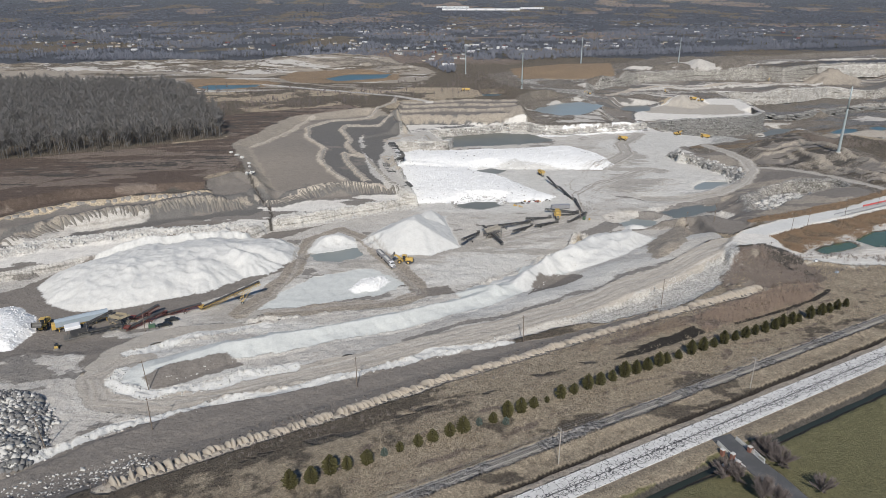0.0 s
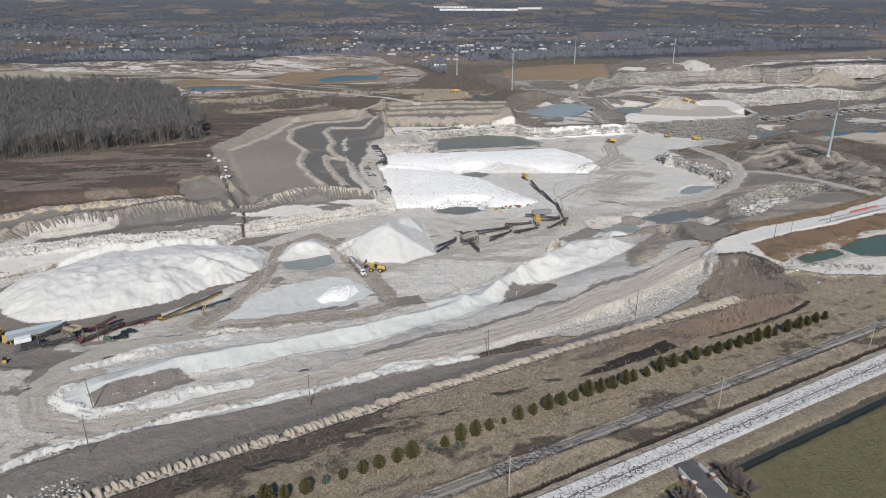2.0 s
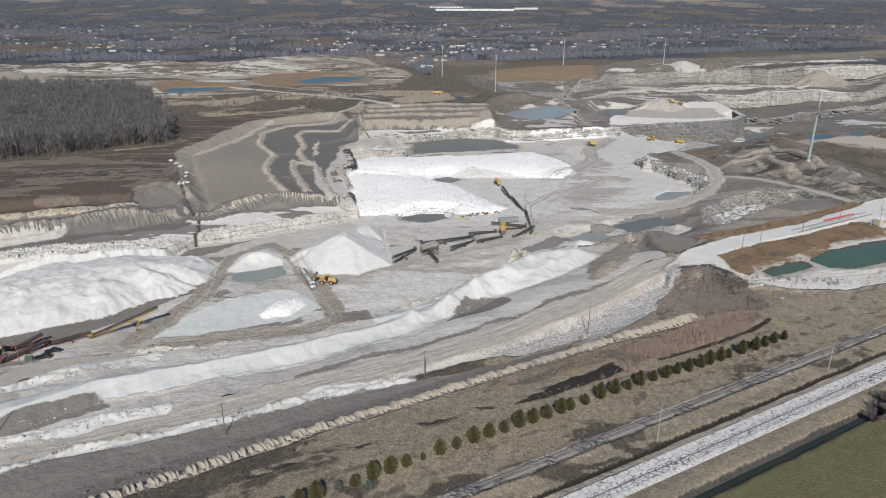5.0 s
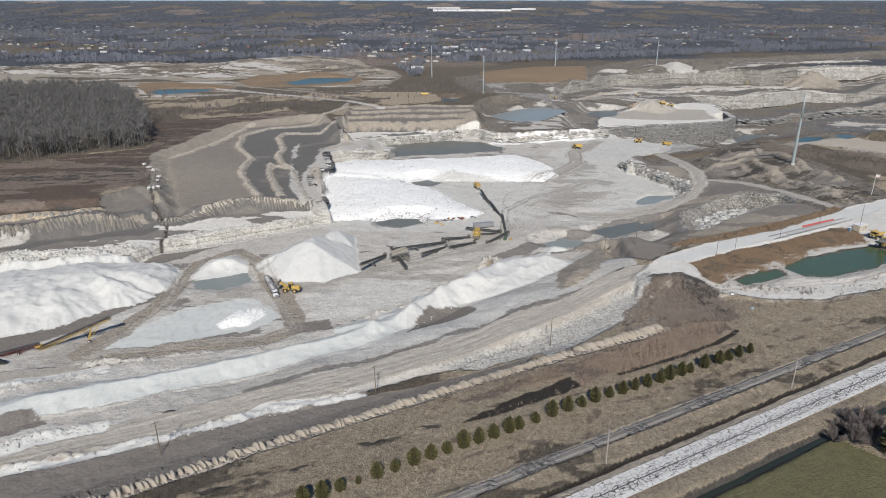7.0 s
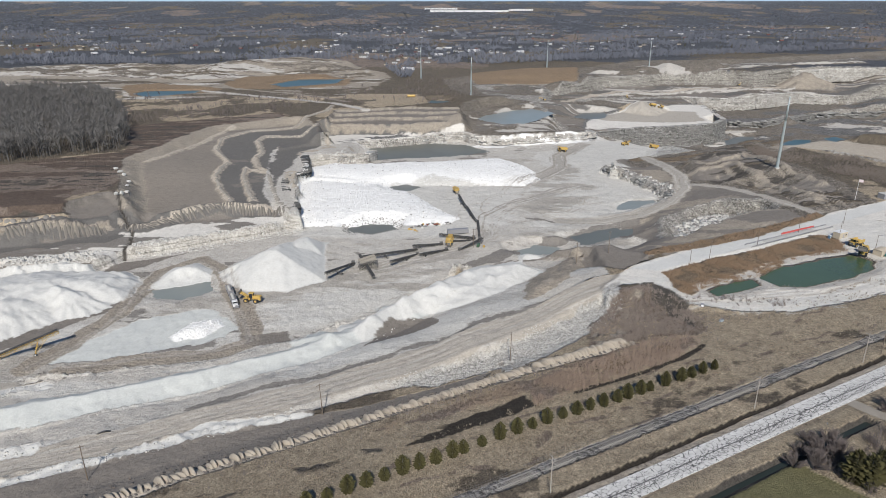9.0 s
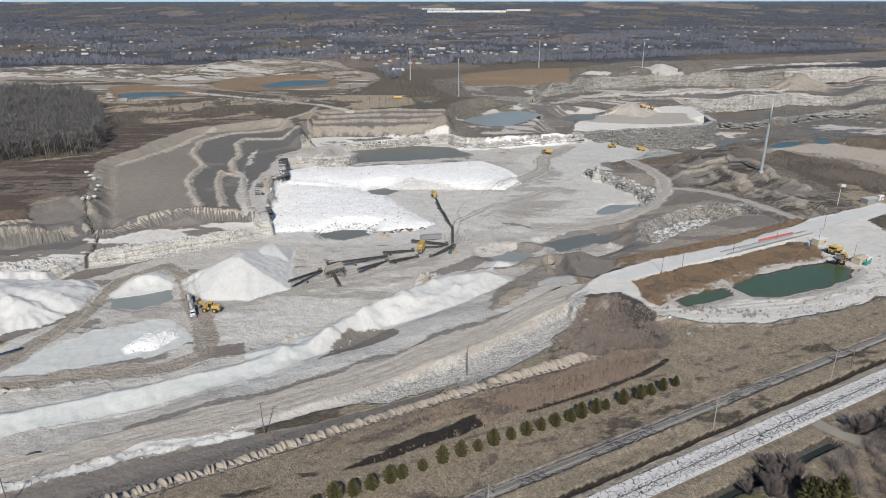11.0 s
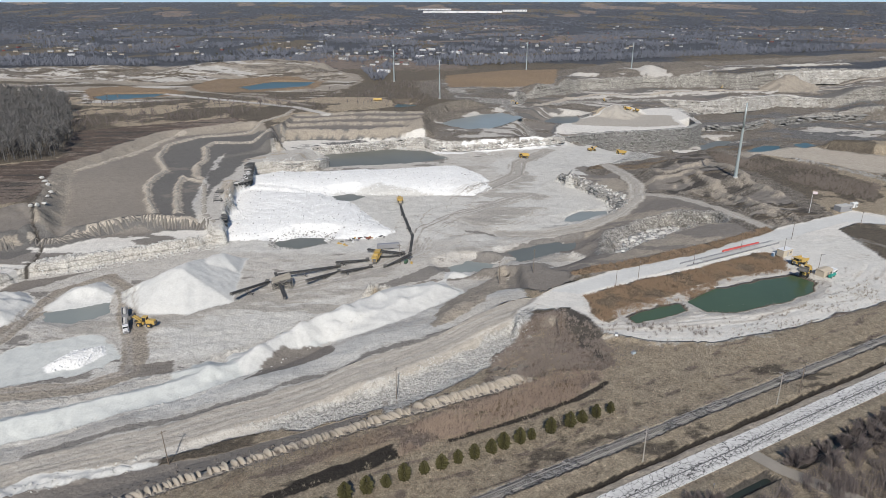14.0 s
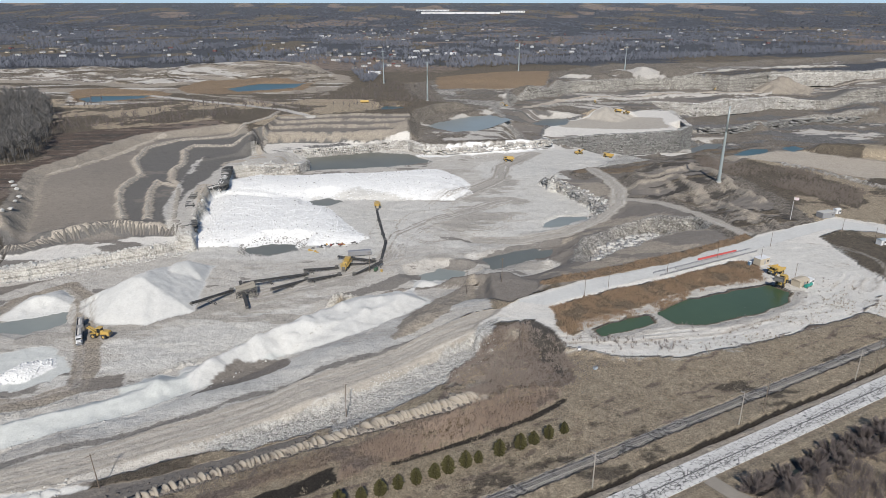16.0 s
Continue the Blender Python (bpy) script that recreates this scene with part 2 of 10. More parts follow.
# ---- plan: outlines in metres, with the height of each corner ----
PIT = [(-219.3, 229.5, -19), (-182.7, 219.1, -18), (-167.1, 237.0, -18), (-138.9, 236.1, -17.5), (-110.9, 235.1, -17), (-86.0, 252.0, -18), (-55.8, 259.4, -18.5), (-21.5, 267.8, -19), (4.3, 283.0, -19), (33.1, 304.4, -19.5), (54.1, 331.5, -19.5), (91.3, 360.9, -18), (122.9, 368.2, -16), (144.3, 367.6, -14), (181.5, 395.8, -18), (167.6, 422.0, -19), (196.9, 458.1, -19.5), (220.9, 484.5, -19.5), (230.0, 512.0, -19.5), (216.3, 538.6, -20), (200.6, 552.7, -20), (209.5, 590.1, -20.5), (258.4, 651.7, -24), (300.6, 743.8, -38), (325.5, 824.6, -50), (247.3, 807.1, -34), (222, 733, -26), (197, 713, -25), (161, 697, -23.5), (127, 682, -22), (105, 684, -21.5), (91, 702, -21.5), (72, 704, -21.5), (45, 689, -21.5), (19, 678, -21.5), (-1, 671, -21.5), (-4.3, 614.1, -21), (-40.9, 592.7, -19), (-38.9, 524.9, -19), (-18.9, 429.8, -19), (-49.1, 404.7, -19), (-101.1, 376.9, -19), (-112.0, 354.1, -19), (-198.6, 310.6, -19), (-251.6, 270.7, -19)]
HAUL = [(-130.1, 206.8, -13.5), (-130.3, 219.5, -14.5), (-121.1, 238.1, -16), (-86.0, 252.0, -18), (-81.4, 244.3, -17.5), (-114.0, 226.9, -15), (-119.4, 212.4, -14), (-115.8, 200.4, -13.3), (-107.0, 192.0, -13), (-89.6, 192.0, -13), (-72.2, 198.8, -12.3), (-38.3, 211.4, -11.5), (14.8, 232.6, -10), (52.0, 252.9, -8.5), (95.7, 279.9, -5.5), (139.0, 311.7, -1.8), (161.7, 314.9, -0.5), (151.2, 294.7, -0.5), (139.4, 298.6, -2), (90.7, 262.5, -6), (49.3, 237.5, -8.5), (3.4, 218.0, -10), (-36.5, 199.3, -11.5), (-71.6, 183.9, -12.5), (-93.2, 177.4, -13), (-111.5, 181.5, -13), (-122.4, 192.5, -13.3)]
BERM = [(-108.9, 201.3, -12), (-98.7, 206.5, -10.5), (-82.2, 219.3, -9.5), (-50.2, 231.6, -10), (-19.9, 247.1, -11), (11.5, 263.8, -11.5), (36.1, 282.5, -11.5), (57.6, 308.7, -12), (81.5, 333.0, -12.5), (108.6, 342.4, -12)]
LOOP = [(137.2, 298.7, -0.4), (154.5, 319.8, -0.4), (192.7, 344.6, -0.4), (259.4, 382.0, -0.4), (299.1, 404.3, -0.4), (328.5, 419.0, -0.4), (343.5, 428.5, -0.4), (358.9, 418.0, -0.4), (391.5, 386.3, -0.4), (384.9, 377.9, -0.4), (349.0, 402.4, -0.4), (333.7, 406.2, -0.4), (317.7, 395.1, -0.4), (314.6, 347.9, -0.4), (321.4, 296.3, -0.4), (310.7, 282.5, -0.4), (288.9, 307.3, -0.4), (239.7, 284.7, -0.4), (204.3, 273.3, -0.4), (184.4, 272.9, -0.4), (168.0, 279.5, -0.4), (154.7, 291.5, -0.4), (147.7, 295.3, -0.4), (136.1, 286.9, -0.4)]
SCALE_ROAD = [(152.9, 316.8, -0.3), (192.1, 342.3, -0.3), (258.3, 379.3, -0.3), (298.0, 402.1, -0.3), (340.4, 426.0, -0.3), (388.6, 382.6, -0.3), (385.3, 378.4, -0.3), (350.0, 404.0, -0.3), (328.5, 407.8, -0.3), (306.2, 394.8, -0.3), (261.9, 368.1, -0.3), (224.5, 347.7, -0.3), (194.1, 330.8, -0.3), (164.1, 314.0, -0.3)]
REEDS = [(167.4, 312.8, -1), (191.0, 328.2, -1), (216.2, 338.1, -1), (259.4, 362.3, -1), (269.2, 360.1, -1), (263.2, 339.4, -1), (238.7, 331.8, -1), (211.2, 312.8, -1), (202.8, 304.9, -1), (180.8, 297.4, -1), (170.1, 289.0, -1), (165.5, 297.4, -1)]
POND = [(208.3, 309.0, -1.7), (224.8, 321.0, -1.7), (244.7, 328.6, -1.7), (263.4, 335.9, -1.7), (267.8, 328.6, -1.7), (263.3, 319.8, -1.7), (248.0, 310.0, -1.7), (225.9, 300.8, -1.7), (212.4, 300.3, -1.7)]
PONDS = [(180.6, 295.0, -1.7), (195.8, 303.8, -1.7), (202.8, 305.8, -1.7), (202.8, 301.3, -1.7), (190.7, 294.1, -1.7), (181.7, 290.8, -1.7)]
REEDS_N = [(166.4, 340.1, -1), (201.1, 356.4, -1), (243.7, 377.9, -1), (282.7, 401.4, -1), (282.7, 395.0, -1), (232.4, 362.3, -1), (195.2, 344.0, -1), (165.5, 334.9, -1)]
RIDGED = [(-85.6, 135.2, -6.5), (-60.8, 151.4, -6.5), (-31.5, 167.0, -6.3), (3.0, 188.0, -6), (44.5, 210.8, -5.5), (94.2, 236.6, -5), (133.6, 252.8, -4.5)]
MUD = [(-102.7, 145.2, -10.5), (-80.1, 158.6, -10.5), (-65.1, 169.5, -10.5), (-51.5, 178.4, -10.5), (-27.9, 193.4, -10.5), (-2.9, 211.3, -10.5), (12.1, 221.1, -10.5), (28.7, 225.6, -10.5), (25.3, 212.5, -10.5), (3.2, 198.8, -10.5), (-33.2, 176.9, -10.5), (-63.9, 159.9, -10.5), (-90.3, 141.9, -10.5)]
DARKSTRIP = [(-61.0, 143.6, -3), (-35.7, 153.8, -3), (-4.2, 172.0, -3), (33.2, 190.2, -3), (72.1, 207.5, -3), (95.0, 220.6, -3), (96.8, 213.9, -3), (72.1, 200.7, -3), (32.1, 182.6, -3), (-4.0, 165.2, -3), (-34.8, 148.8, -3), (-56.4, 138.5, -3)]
REEDS_S = [(28.1, 194.7, -3.5), (65.9, 214.8, -3.5), (117.4, 244.0, -3.5), (156.4, 261.2, -3.5), (123.2, 236.1, -3.5), (94.9, 220.2, -3.5), (67.8, 206.4, -3.5)]
DARKBANK = [(142.9, 299.0, -3), (150.6, 299.0, -3), (159.4, 287.4, -3), (163.6, 276.8, -3), (155.1, 274.7, -3), (146.0, 267.0, -3), (139.0, 249.5, -3), (129.6, 256.2, -3), (122.5, 263.2, -3), (133.8, 283.0, -3)]
GRAVELBANK = [(85.6, 250.8, -6), (107.2, 264.5, -6), (128.0, 288.6, -6), (143.4, 302.5, -6), (143.9, 288.6, -6), (131.0, 272.1, -6), (107.4, 254.1, -6), (90.4, 240.1, -6)]
STOCK = [(-195.8, 289.5, -19), (-196.6, 306.9, -19), (-169.1, 343.1, -19), (-125.8, 356.9, -19), (-92.4, 354.1, -19), (-81.0, 341.4, -19), (-80.6, 322.1, -19), (-100.7, 303.3, -19), (-120.2, 278.6, -19), (-140.5, 264.9, -19), (-166.6, 261.5, -19), (-181.9, 270.7, -19)]
CONE = [(-47.2, 356.8, -20), (-33.0, 385.1, -20), (-19.4, 396.2, -20), (0.4, 396.2, -20), (9.9, 345.8, -20), (-7.4, 332.8, -20), (-29.0, 332.8, -20), (-42.8, 345.8, -20)]
CONE_B = [(-17.4, 390.6, -20), (-8.7, 401.9, -20), (2.2, 400.8, -20), (2.1, 379.8, -20), (-11.6, 374.5, -20)]
PILE_S = [(-74.6, 337.0, -20), (-74.0, 359.6, -20), (-62.2, 369.5, -20), (-51.5, 359.6, -20), (-48.5, 345.8, -20), (-61.2, 341.3, -20)]
PILE_T = [(-45.1, 287.3, -19.5), (-40.6, 299.4, -19.5), (-29.7, 304.4, -19.5), (-26.3, 297.4, -19.5), (-31.0, 287.3, -19.5), (-41.3, 282.8, -19.5)]
WEST_PILE = [(-209.5, 258.3, -18.5), (-192.3, 266.8, -18.5), (-176.1, 255.6, -18.5), (-170.1, 242.7, -18.5), (-170.0, 226.4, -18.5), (-184.9, 222.1, -18.5)]
FINES = [(29.6, 281.8, -17), (52.2, 318.2, -19), (78.8, 347.6, -19), (108.1, 361.7, -19), (115.3, 343.1, -19), (107.9, 326.1, -19), (78.5, 303.3, -19), (57.4, 296.2, -19), (37.8, 272.5, -17)]
NUB = [(109.3, 382.2, -19), (118.1, 393.2, -19), (123.9, 382.2, -19), (122.1, 366.7, -19), (108.6, 363.7, -19)]
MUCK_A = [(-41.7, 567.8, -17), (-12.4, 590.9, -16.5), (61.4, 608.1, -16.5), (122.4, 623.4, -17), (141.8, 588.2, -18), (145.7, 546.6, -20.5), (133.0, 527.0, -20.5), (81.9, 527.0, -20.5), (7.4, 525.2, -20.5), (-37.0, 530.9, -20.5)]
MUCK_B = [(-40.4, 546.6, -19.5), (35.3, 526.9, -19.5), (50.9, 494.5, -19.5), (68.5, 462.5, -19.5), (79.7, 442.3, -19.5), (67.9, 428.8, -19.5), (33.4, 431.5, -19.5), (6.2, 428.8, -19.5), (-18.9, 428.8, -19.5), (-40.0, 508.4, -19.5)]
RUBBLE_SW = [(-163.0, 192.0, -13), (-145.6, 192.0, -13), (-135.0, 188.6, -13), (-124.1, 175.9, -13), (-118.0, 161.8, -13), (-119.5, 151.7, -13), (-132.4, 147.0, -13)]
WATER_A = [(-2.2, 618.9, -21.5), (0.6, 670.6, -21.5), (45.6, 694.9, -21.5), (89.6, 685.6, -21.5), (108.8, 656.3, -21.5), (75.4, 637.1, -21.5), (36.1, 629.2, -21.5)]
WATER_B = [(10.9, 431.4, -20.3), (22.1, 439.5, -20.3), (37.7, 436.8, -20.3), (38.9, 427.5, -20.3), (25.0, 419.8, -20.3), (14.4, 421.1, -20.3)]
WATER_C = [(28.3, 526.3, -20.3), (40.5, 533.9, -20.3), (49.2, 526.3, -20.3), (43.7, 515.1, -20.3), (32.3, 515.1, -20.3)]
WATER_D = [(108.9, 391.5, -20.3), (121.7, 399.4, -20.3), (136.6, 394.8, -20.3), (128.0, 383.8, -20.3), (113.7, 382.7, -20.3)]
WATER_E = [(143.5, 411.2, -20.3), (164.0, 427.5, -20.3), (188.6, 431.4, -20.3), (181.7, 418.6, -20.3), (150.7, 399.4, -20.3)]
WATER_F = [(188.9, 477.7, -20.3), (202.5, 489.1, -20.3), (218.4, 490.8, -20.3), (205.5, 474.6, -20.3), (188.5, 468.4, -20.3)]
WATER_G = [(-72.9, 336.1, -20.3), (-61.2, 341.2, -20.3), (-47.6, 346.5, -20.3), (-43.3, 336.1, -20.3), (-55.9, 326.9, -20.3), (-68.2, 327.8, -20.3)]
WATER_H = [(104, 792, -13), (120, 772, -13), (136, 757, -13), (155, 765, -13), (170, 785, -13), (198, 832, -13), (180, 868, -13), (150, 850, -13), (118, 815, -13)]
WATER_I = [(-180.1, 1016.6, -2), (-148.3, 1079.4, -2), (-85.0, 1079.4, -2), (-88.8, 1016.6, -2), (-151.8, 980.8, -2)]
WATER_J = [(-335.3, 915.9, -2), (-328.1, 940.9, -2), (-258.5, 947.3, -2), (-256.4, 909.9, -2), (-300.7, 880.8, -2)]
WATER_K = [(48.7, 844.4, -5), (54.9, 875.9, -5), (75.2, 870.5, -5), (72.6, 839.3, -5), (57.0, 829.4, -5)]
WATER_L = [(427.8, 874.5, -56), (456.3, 902.9, -56), (479.7, 902.9, -56), (448.6, 855.2, -56), (417.8, 836.6, -56)]
WATER_M = [(367.0, 626.0, -8), (397.1, 649.5, -8), (409.7, 649.5, -8), (400.4, 635.2, -8), (374.7, 621.5, -8)]
WATER_N = [(422.3, 649.5, -8), (436.2, 656.9, -8), (437.4, 644.7, -8), (422.6, 635.2, -8)]
WATER_O = [(229.3, 867.5, -14), (249.9, 903.9, -14), (282.2, 909.3, -14), (269.8, 867.5, -14), (236.5, 852.7, -14)]
TERRACE = [(-112.0, 426.3, -10), (-157.5, 533.1, -3), (-139.0, 663.3, -4), (-81.4, 709.3, -6), (-49.7, 610.8, -8), (-60.6, 560.9, -9), (-40.2, 484.8, -9), (-26.8, 436.9, -9), (-55.2, 429.8, -9)]
BENCH_NW = [(-277.8, 306.0, -14), (-220.8, 352.7, -14), (-181.0, 372.8, -14), (-137.1, 395.1, -14), (-110.8, 419.9, -14), (-70.3, 426.5, -14), (-27.5, 447.6, -14), (-18.3, 414.1, -15), (-47.6, 392.4, -15), (-98.0, 365.4, -15), (-109.3, 346.0, -15), (-158.6, 320.2, -15), (-193.4, 302.5, -15), (-246.2, 265.3, -15)]
SCRAPE_W = [(-295.4, 332.0, -5), (-230.8, 393.5, -5), (-189.5, 404.5, -4.5), (-154.0, 412.0, -4), (-140.9, 436.9, -3), (-127.5, 422.5, -5), (-114.1, 412.7, -8), (-139.0, 403.6, -8), (-181.5, 376.3, -8), (-217.6, 355.1, -8), (-279.4, 310.3, -8)]
WOODS = [(-365.3, 418.3, 0), (-328.7, 477.9, 0), (-282.9, 502.7, 0), (-227.6, 541.3, 0), (-184.0, 555.3, 0), (-230.0, 673.3, 0), (-287.7, 771.1, 0), (-356.1, 871.0, 0), (-509.5, 882.3, 0), (-724.0, 871.0, 0)]
TILLED = [(-277.9, 326.7, 0), (-266.3, 379.1, 0), (-204.2, 391.4, 0), (-144.1, 448.7, 0), (-153.4, 519.2, 0), (-134.2, 640.4, 0), (-87.2, 709.4, 0), (-104.6, 749.4, 0), (-232.9, 673.3, 0), (-184.0, 555.3, 0), (-328.7, 477.9, 0), (-365.3, 418.3, 0)]
BENCH_R = [(232, 790, -27), (240, 830, -25), (262, 880, -25), (330, 940, -26), (400, 985, -27), (436, 990, -28), (429, 930, -28), (421, 876, -28), (398, 848, -28), (344, 826, -27.5), (302, 819, -27.5), (259, 798, -27)]
# the deep workings in the north-east: three feet of rock face, each with the floor above it
FOOT_A = [(432, 965, -53), (468, 962, -53), (507, 955, -53), (587, 1005, -53), (655, 1035, -53), (747, 1045, -53), (900, 1120, -52), (1100, 1250, -50)]
FOOT_B = [(440, 1085, -47), (508, 1060, -46), (544, 1050, -45), (643, 1120, -45), (700, 1105, -43), (783, 1110, -34), (950, 1200, -33), (1150, 1330, -30)]
FOOT_C = [(330, 1120, -20), (450, 1180, -22), (563, 1190, -25), (589, 1165, -23), (686, 1225, -27), (770, 1258, -27), (865, 1250, -13), (1000, 1330, -9), (1250, 1500, -6)]
FLOOR_C = [(190, 900, -12), (230, 1000, -16)] + FOOT_C + [(1250, 1340, -10), (950, 1204, -13), (783, 1114, -14), (700, 1109, -30), (643, 1124, -27), (544, 1054, -22), (508, 1064, -29), (440, 1089, -29), (440, 1000, -28), (421, 873, -28), (351, 843, -28), (272, 800, -26), (217, 752, -24)]
FLOOR_B = FOOT_B + [(1150, 1262, -33), (900, 1124, -34), (747, 1049, -33), (655, 1039, -43), (587, 1009, -45), (507, 959, -46), (468, 966, -48), (432, 969, -48)]
DEEP = [(258, 815, -36), (275, 745, -30), (330, 715, -42), (400, 705, -53), (470, 690, -53), (560, 685, -53), (700, 720, -53), (950, 830, -53), (1100, 1000, -52)] + FOOT_A[::-1] + [(440, 905, -53), (424, 872, -53), (398, 842, -53), (343, 820, -53), (302, 812, -52)]
BENCH_EDGE = [(236, 785, -27), (259, 796, -27), (302, 817, -27.5), (344, 824, -27.5), (398, 846, -28), (422, 875, -28)]
BENCH_EAST = [(422, 875, -28), (429, 930, -28), (437, 990, -28)]
MUCK_CLIFF = [(-25, 440, -9.5), (-34, 465, -9), (-42, 490, -9), (-46, 512, -9), (-41, 520, -9), (-36, 531, -9), (-38, 549, -9), (-46, 576, -9), (-46, 588, -9.5)]
MUCK_NORTH = [(-46, 589, -9.5), (-37, 595, -10), (-23, 597, -11), (-10, 603, -11.5), (3, 607, -12), (7, 625, -13)]
WATER_WALL = [(-14, 668, -14), (-2, 674, -14), (19, 681, -14), (45, 692, -14), (72, 707, -13), (91, 704, -12), (105, 687, -14)]
WHITE_WALL = [(105, 687, -15), (127, 690, -15), (161, 706, -16), (197, 724, -17.5), (226, 748, -20), (236, 785, -25)]
FAR_SLOPE = [(102.6, 1055.0, -2), (272.7, 1140.8, -2), (465.5, 1345.5, -4), (714.5, 1396.0, -5), (1153.1, 1628.4, -5), (1067.8, 1503.5, -8), (750.3, 1353.0, -9), (530.0, 1230.7, -6), (291.6, 1030.4, -12), (193.3, 891.2, -10), (128.7, 917.6, -6)]
SPOIL_HILL = [(256.4, 558.7, -10), (307.3, 595.6, -5), (344.4, 617.4, -5), (315.0, 519.2, 0), (320.9, 465.5, 0), (317.8, 418.3, 0), (293.4, 382.5, -1), (282.7, 408.5, -3), (282.5, 480.1, -10), (252.0, 515.4, -12)]
HOLLOW = [(207.3, 421.7, -18.5), (230.9, 443.4, -19), (248.3, 450.5, -19), (269.8, 433.3, -14), (249.1, 422.6, -16), (229.3, 413.1, -17), (198.4, 386.7, -15)]
ARC = [(145.7, 444.0, -20), (170.3, 440.6, -19), (194.6, 447.9, -17), (221.3, 469.2, -14.5), (239.6, 497.2, -13), (249.1, 529.4, -13), (250.1, 565.6, -14), (246.6, 608.0, -17)]
RAMP_E = [(244.4, 508.2, -13), (265.6, 488.8, -10), (275.2, 453.0, -6), (281.9, 403.2, -1.5)]
PLAIN_E = [(349.0, 606.2, -7), (384.4, 632.8, -7), (424.8, 635.2, -7), (475.4, 599.8, -7), (518.9, 575.9, -7), (469.3, 508.8, -7), (425.4, 520.9, -7), (393.6, 557.5, -7), (363.3, 585.6, -7)]
BANDWALL = [(-41.2, 597.0, -21), (-4.8, 611.6, -21), (0.6, 670.6, -21.5), (45.6, 694.9, -21.5), (87.3, 691.8, -21.5), (114.0, 653.8, -21), (194.0, 709.9, -25)]
DUMP_HILL = [(-868.8, 1207.7, 4), (-687.8, 1207.7, 4), (-597.2, 1229.5, 6), (-468.3, 1240.9, 7), (-361.7, 1229.1, 8), (-277.1, 1265.6, 12), (-199.0, 1305.6, 13), (-131.5, 1278.5, 12), (-62.7, 1175.9, 4), (-31.3, 1101.9, 1), (-84.1, 1068.7, 0), (-211.5, 1130.0, 0), (-270.1, 1060.5, 0), (-309.9, 1044.4, 0), (-443.1, 1094.2, 0), (-538.7, 1102.9, 0), (-779.1, 1077.1, 0)]
DUMP_FLAT = [(-809.5, 1120.8, 0), (-434.7, 1120.8, 0), (-278.3, 1094.2, 0), (-78.1, 1111.8, 0), (-12.8, 1094.2, 0), (-34.5, 930.7, 0), (-61.8, 871.0, 0), (-170.0, 899.9, 0), (-242.8, 859.9, 0), (-316.9, 843.8, 0), (-355.9, 930.7, 0), (-724.6, 998.8, 0)]
ORANGE_A = [(-247.7, 1003.2, -0.5), (-242.8, 1099.1, -0.5), (-136.6, 1135.0, -0.5), (-67.0, 1081.9, -0.5), (-69.8, 988.8, -0.5), (-146.8, 947.8, -0.5), (-210.6, 947.8, -0.5)]
ORANGE_B = [(-381.3, 988.8, -0.5), (-342.7, 1010.6, -0.5), (-259.1, 981.7, -0.5), (-223.6, 934.8, -0.5), (-257.4, 886.2, -0.5), (-320.7, 874.8, -0.5)]
EAST_LOW = [(202.0, 576.9, -15.5), (245.1, 618.6, -16), (267.6, 584.4, -12), (274.6, 507.1, -10), (281.8, 443.7, -6), (268.1, 393.8, -2.5), (223.0, 371.4, -4), (177.8, 352.1, -6), (160.7, 364.1, -10), (163.5, 401.4, -16), (206.6, 458.6, -15), (229.3, 508.8, -15)]
EAST_BACK = [(225, 575, -17), (262, 575, -15), (330, 562, -7), (360, 600, -7), (420, 650, -8), (520, 640, -8), (640, 640, -8), (760, 700, -8), (700, 730, -9), (560, 700, -9), (470, 700, -12), (400, 715, -20), (330, 705, -28), (262, 705, -26), (235, 650, -23)]
BERM_N = [(-119.7, 217.4, -15), (-109.2, 226.0, -15), (-99.0, 234.3, -16), (-83.3, 242.9, -17), (-75.1, 247.4, -17.5)]
EDGE_IN = [(-116.4, 204.8, -13), (-115.2, 198.4, -13), (-109.0, 191.4, -13), (-99.0, 189.0, -13), (-87.7, 192.0, -13), (-70.9, 201.0, -13), (-53.8, 205.9, -12)]
NORTH_STEPS = [(703, -14.5, -6.0), (733, -6.0, -3.6), (754, -3.6, -1.6), (774, -1.6, 0.0)]  # foot at x = 15, floor below, floor above
WHITEFLOOR = [(163.0, 621.2, -22), (212.4, 720.3, -27), (275.0, 763.5, -38), (277.0, 692.1, -30), (212.8, 592.3, -21), (208.6, 536.7, -21), (217.8, 500.1, -21), (183.2, 477.1, -21), (162.4, 500.1, -21), (166.1, 563.3, -21)]
FLOOR_TAN = [(114.8, 528.9, -20), (147.6, 548.6, -20), (170.7, 528.9, -20), (164.9, 453.9, -20), (134.5, 446.8, -20), (113.7, 461.3, -20)]
FLOOR_PALE = [(-7.2, 320.6, -20), (24.2, 345.8, -20), (71.3, 359.6, -20), (46.6, 320.6, -20), (18.5, 298.5, -20), (-1.1, 291.7, -20)]
HILL_LINE_A = [(254.5, 532.5, -9), (291.2, 542.4, -5), (295.0, 482.8, -2), (298.3, 429.3, -1)]
HILL_LINE_B = [(274.6, 547.0, -6), (314.7, 570.2, -4), (315.0, 503.2, -1), (315.5, 457.0, 0)]
WEST_GAP = [(-210.9, 219.1, -18), (-167.1, 237.0, -18), (-136.7, 236.6, -17), (-118.0, 233.3, -16), (-119.9, 213.2, -14.5), (-129.5, 205.3, -14.5), (-159.7, 204.0, -16), (-184.6, 186.5, -16)]
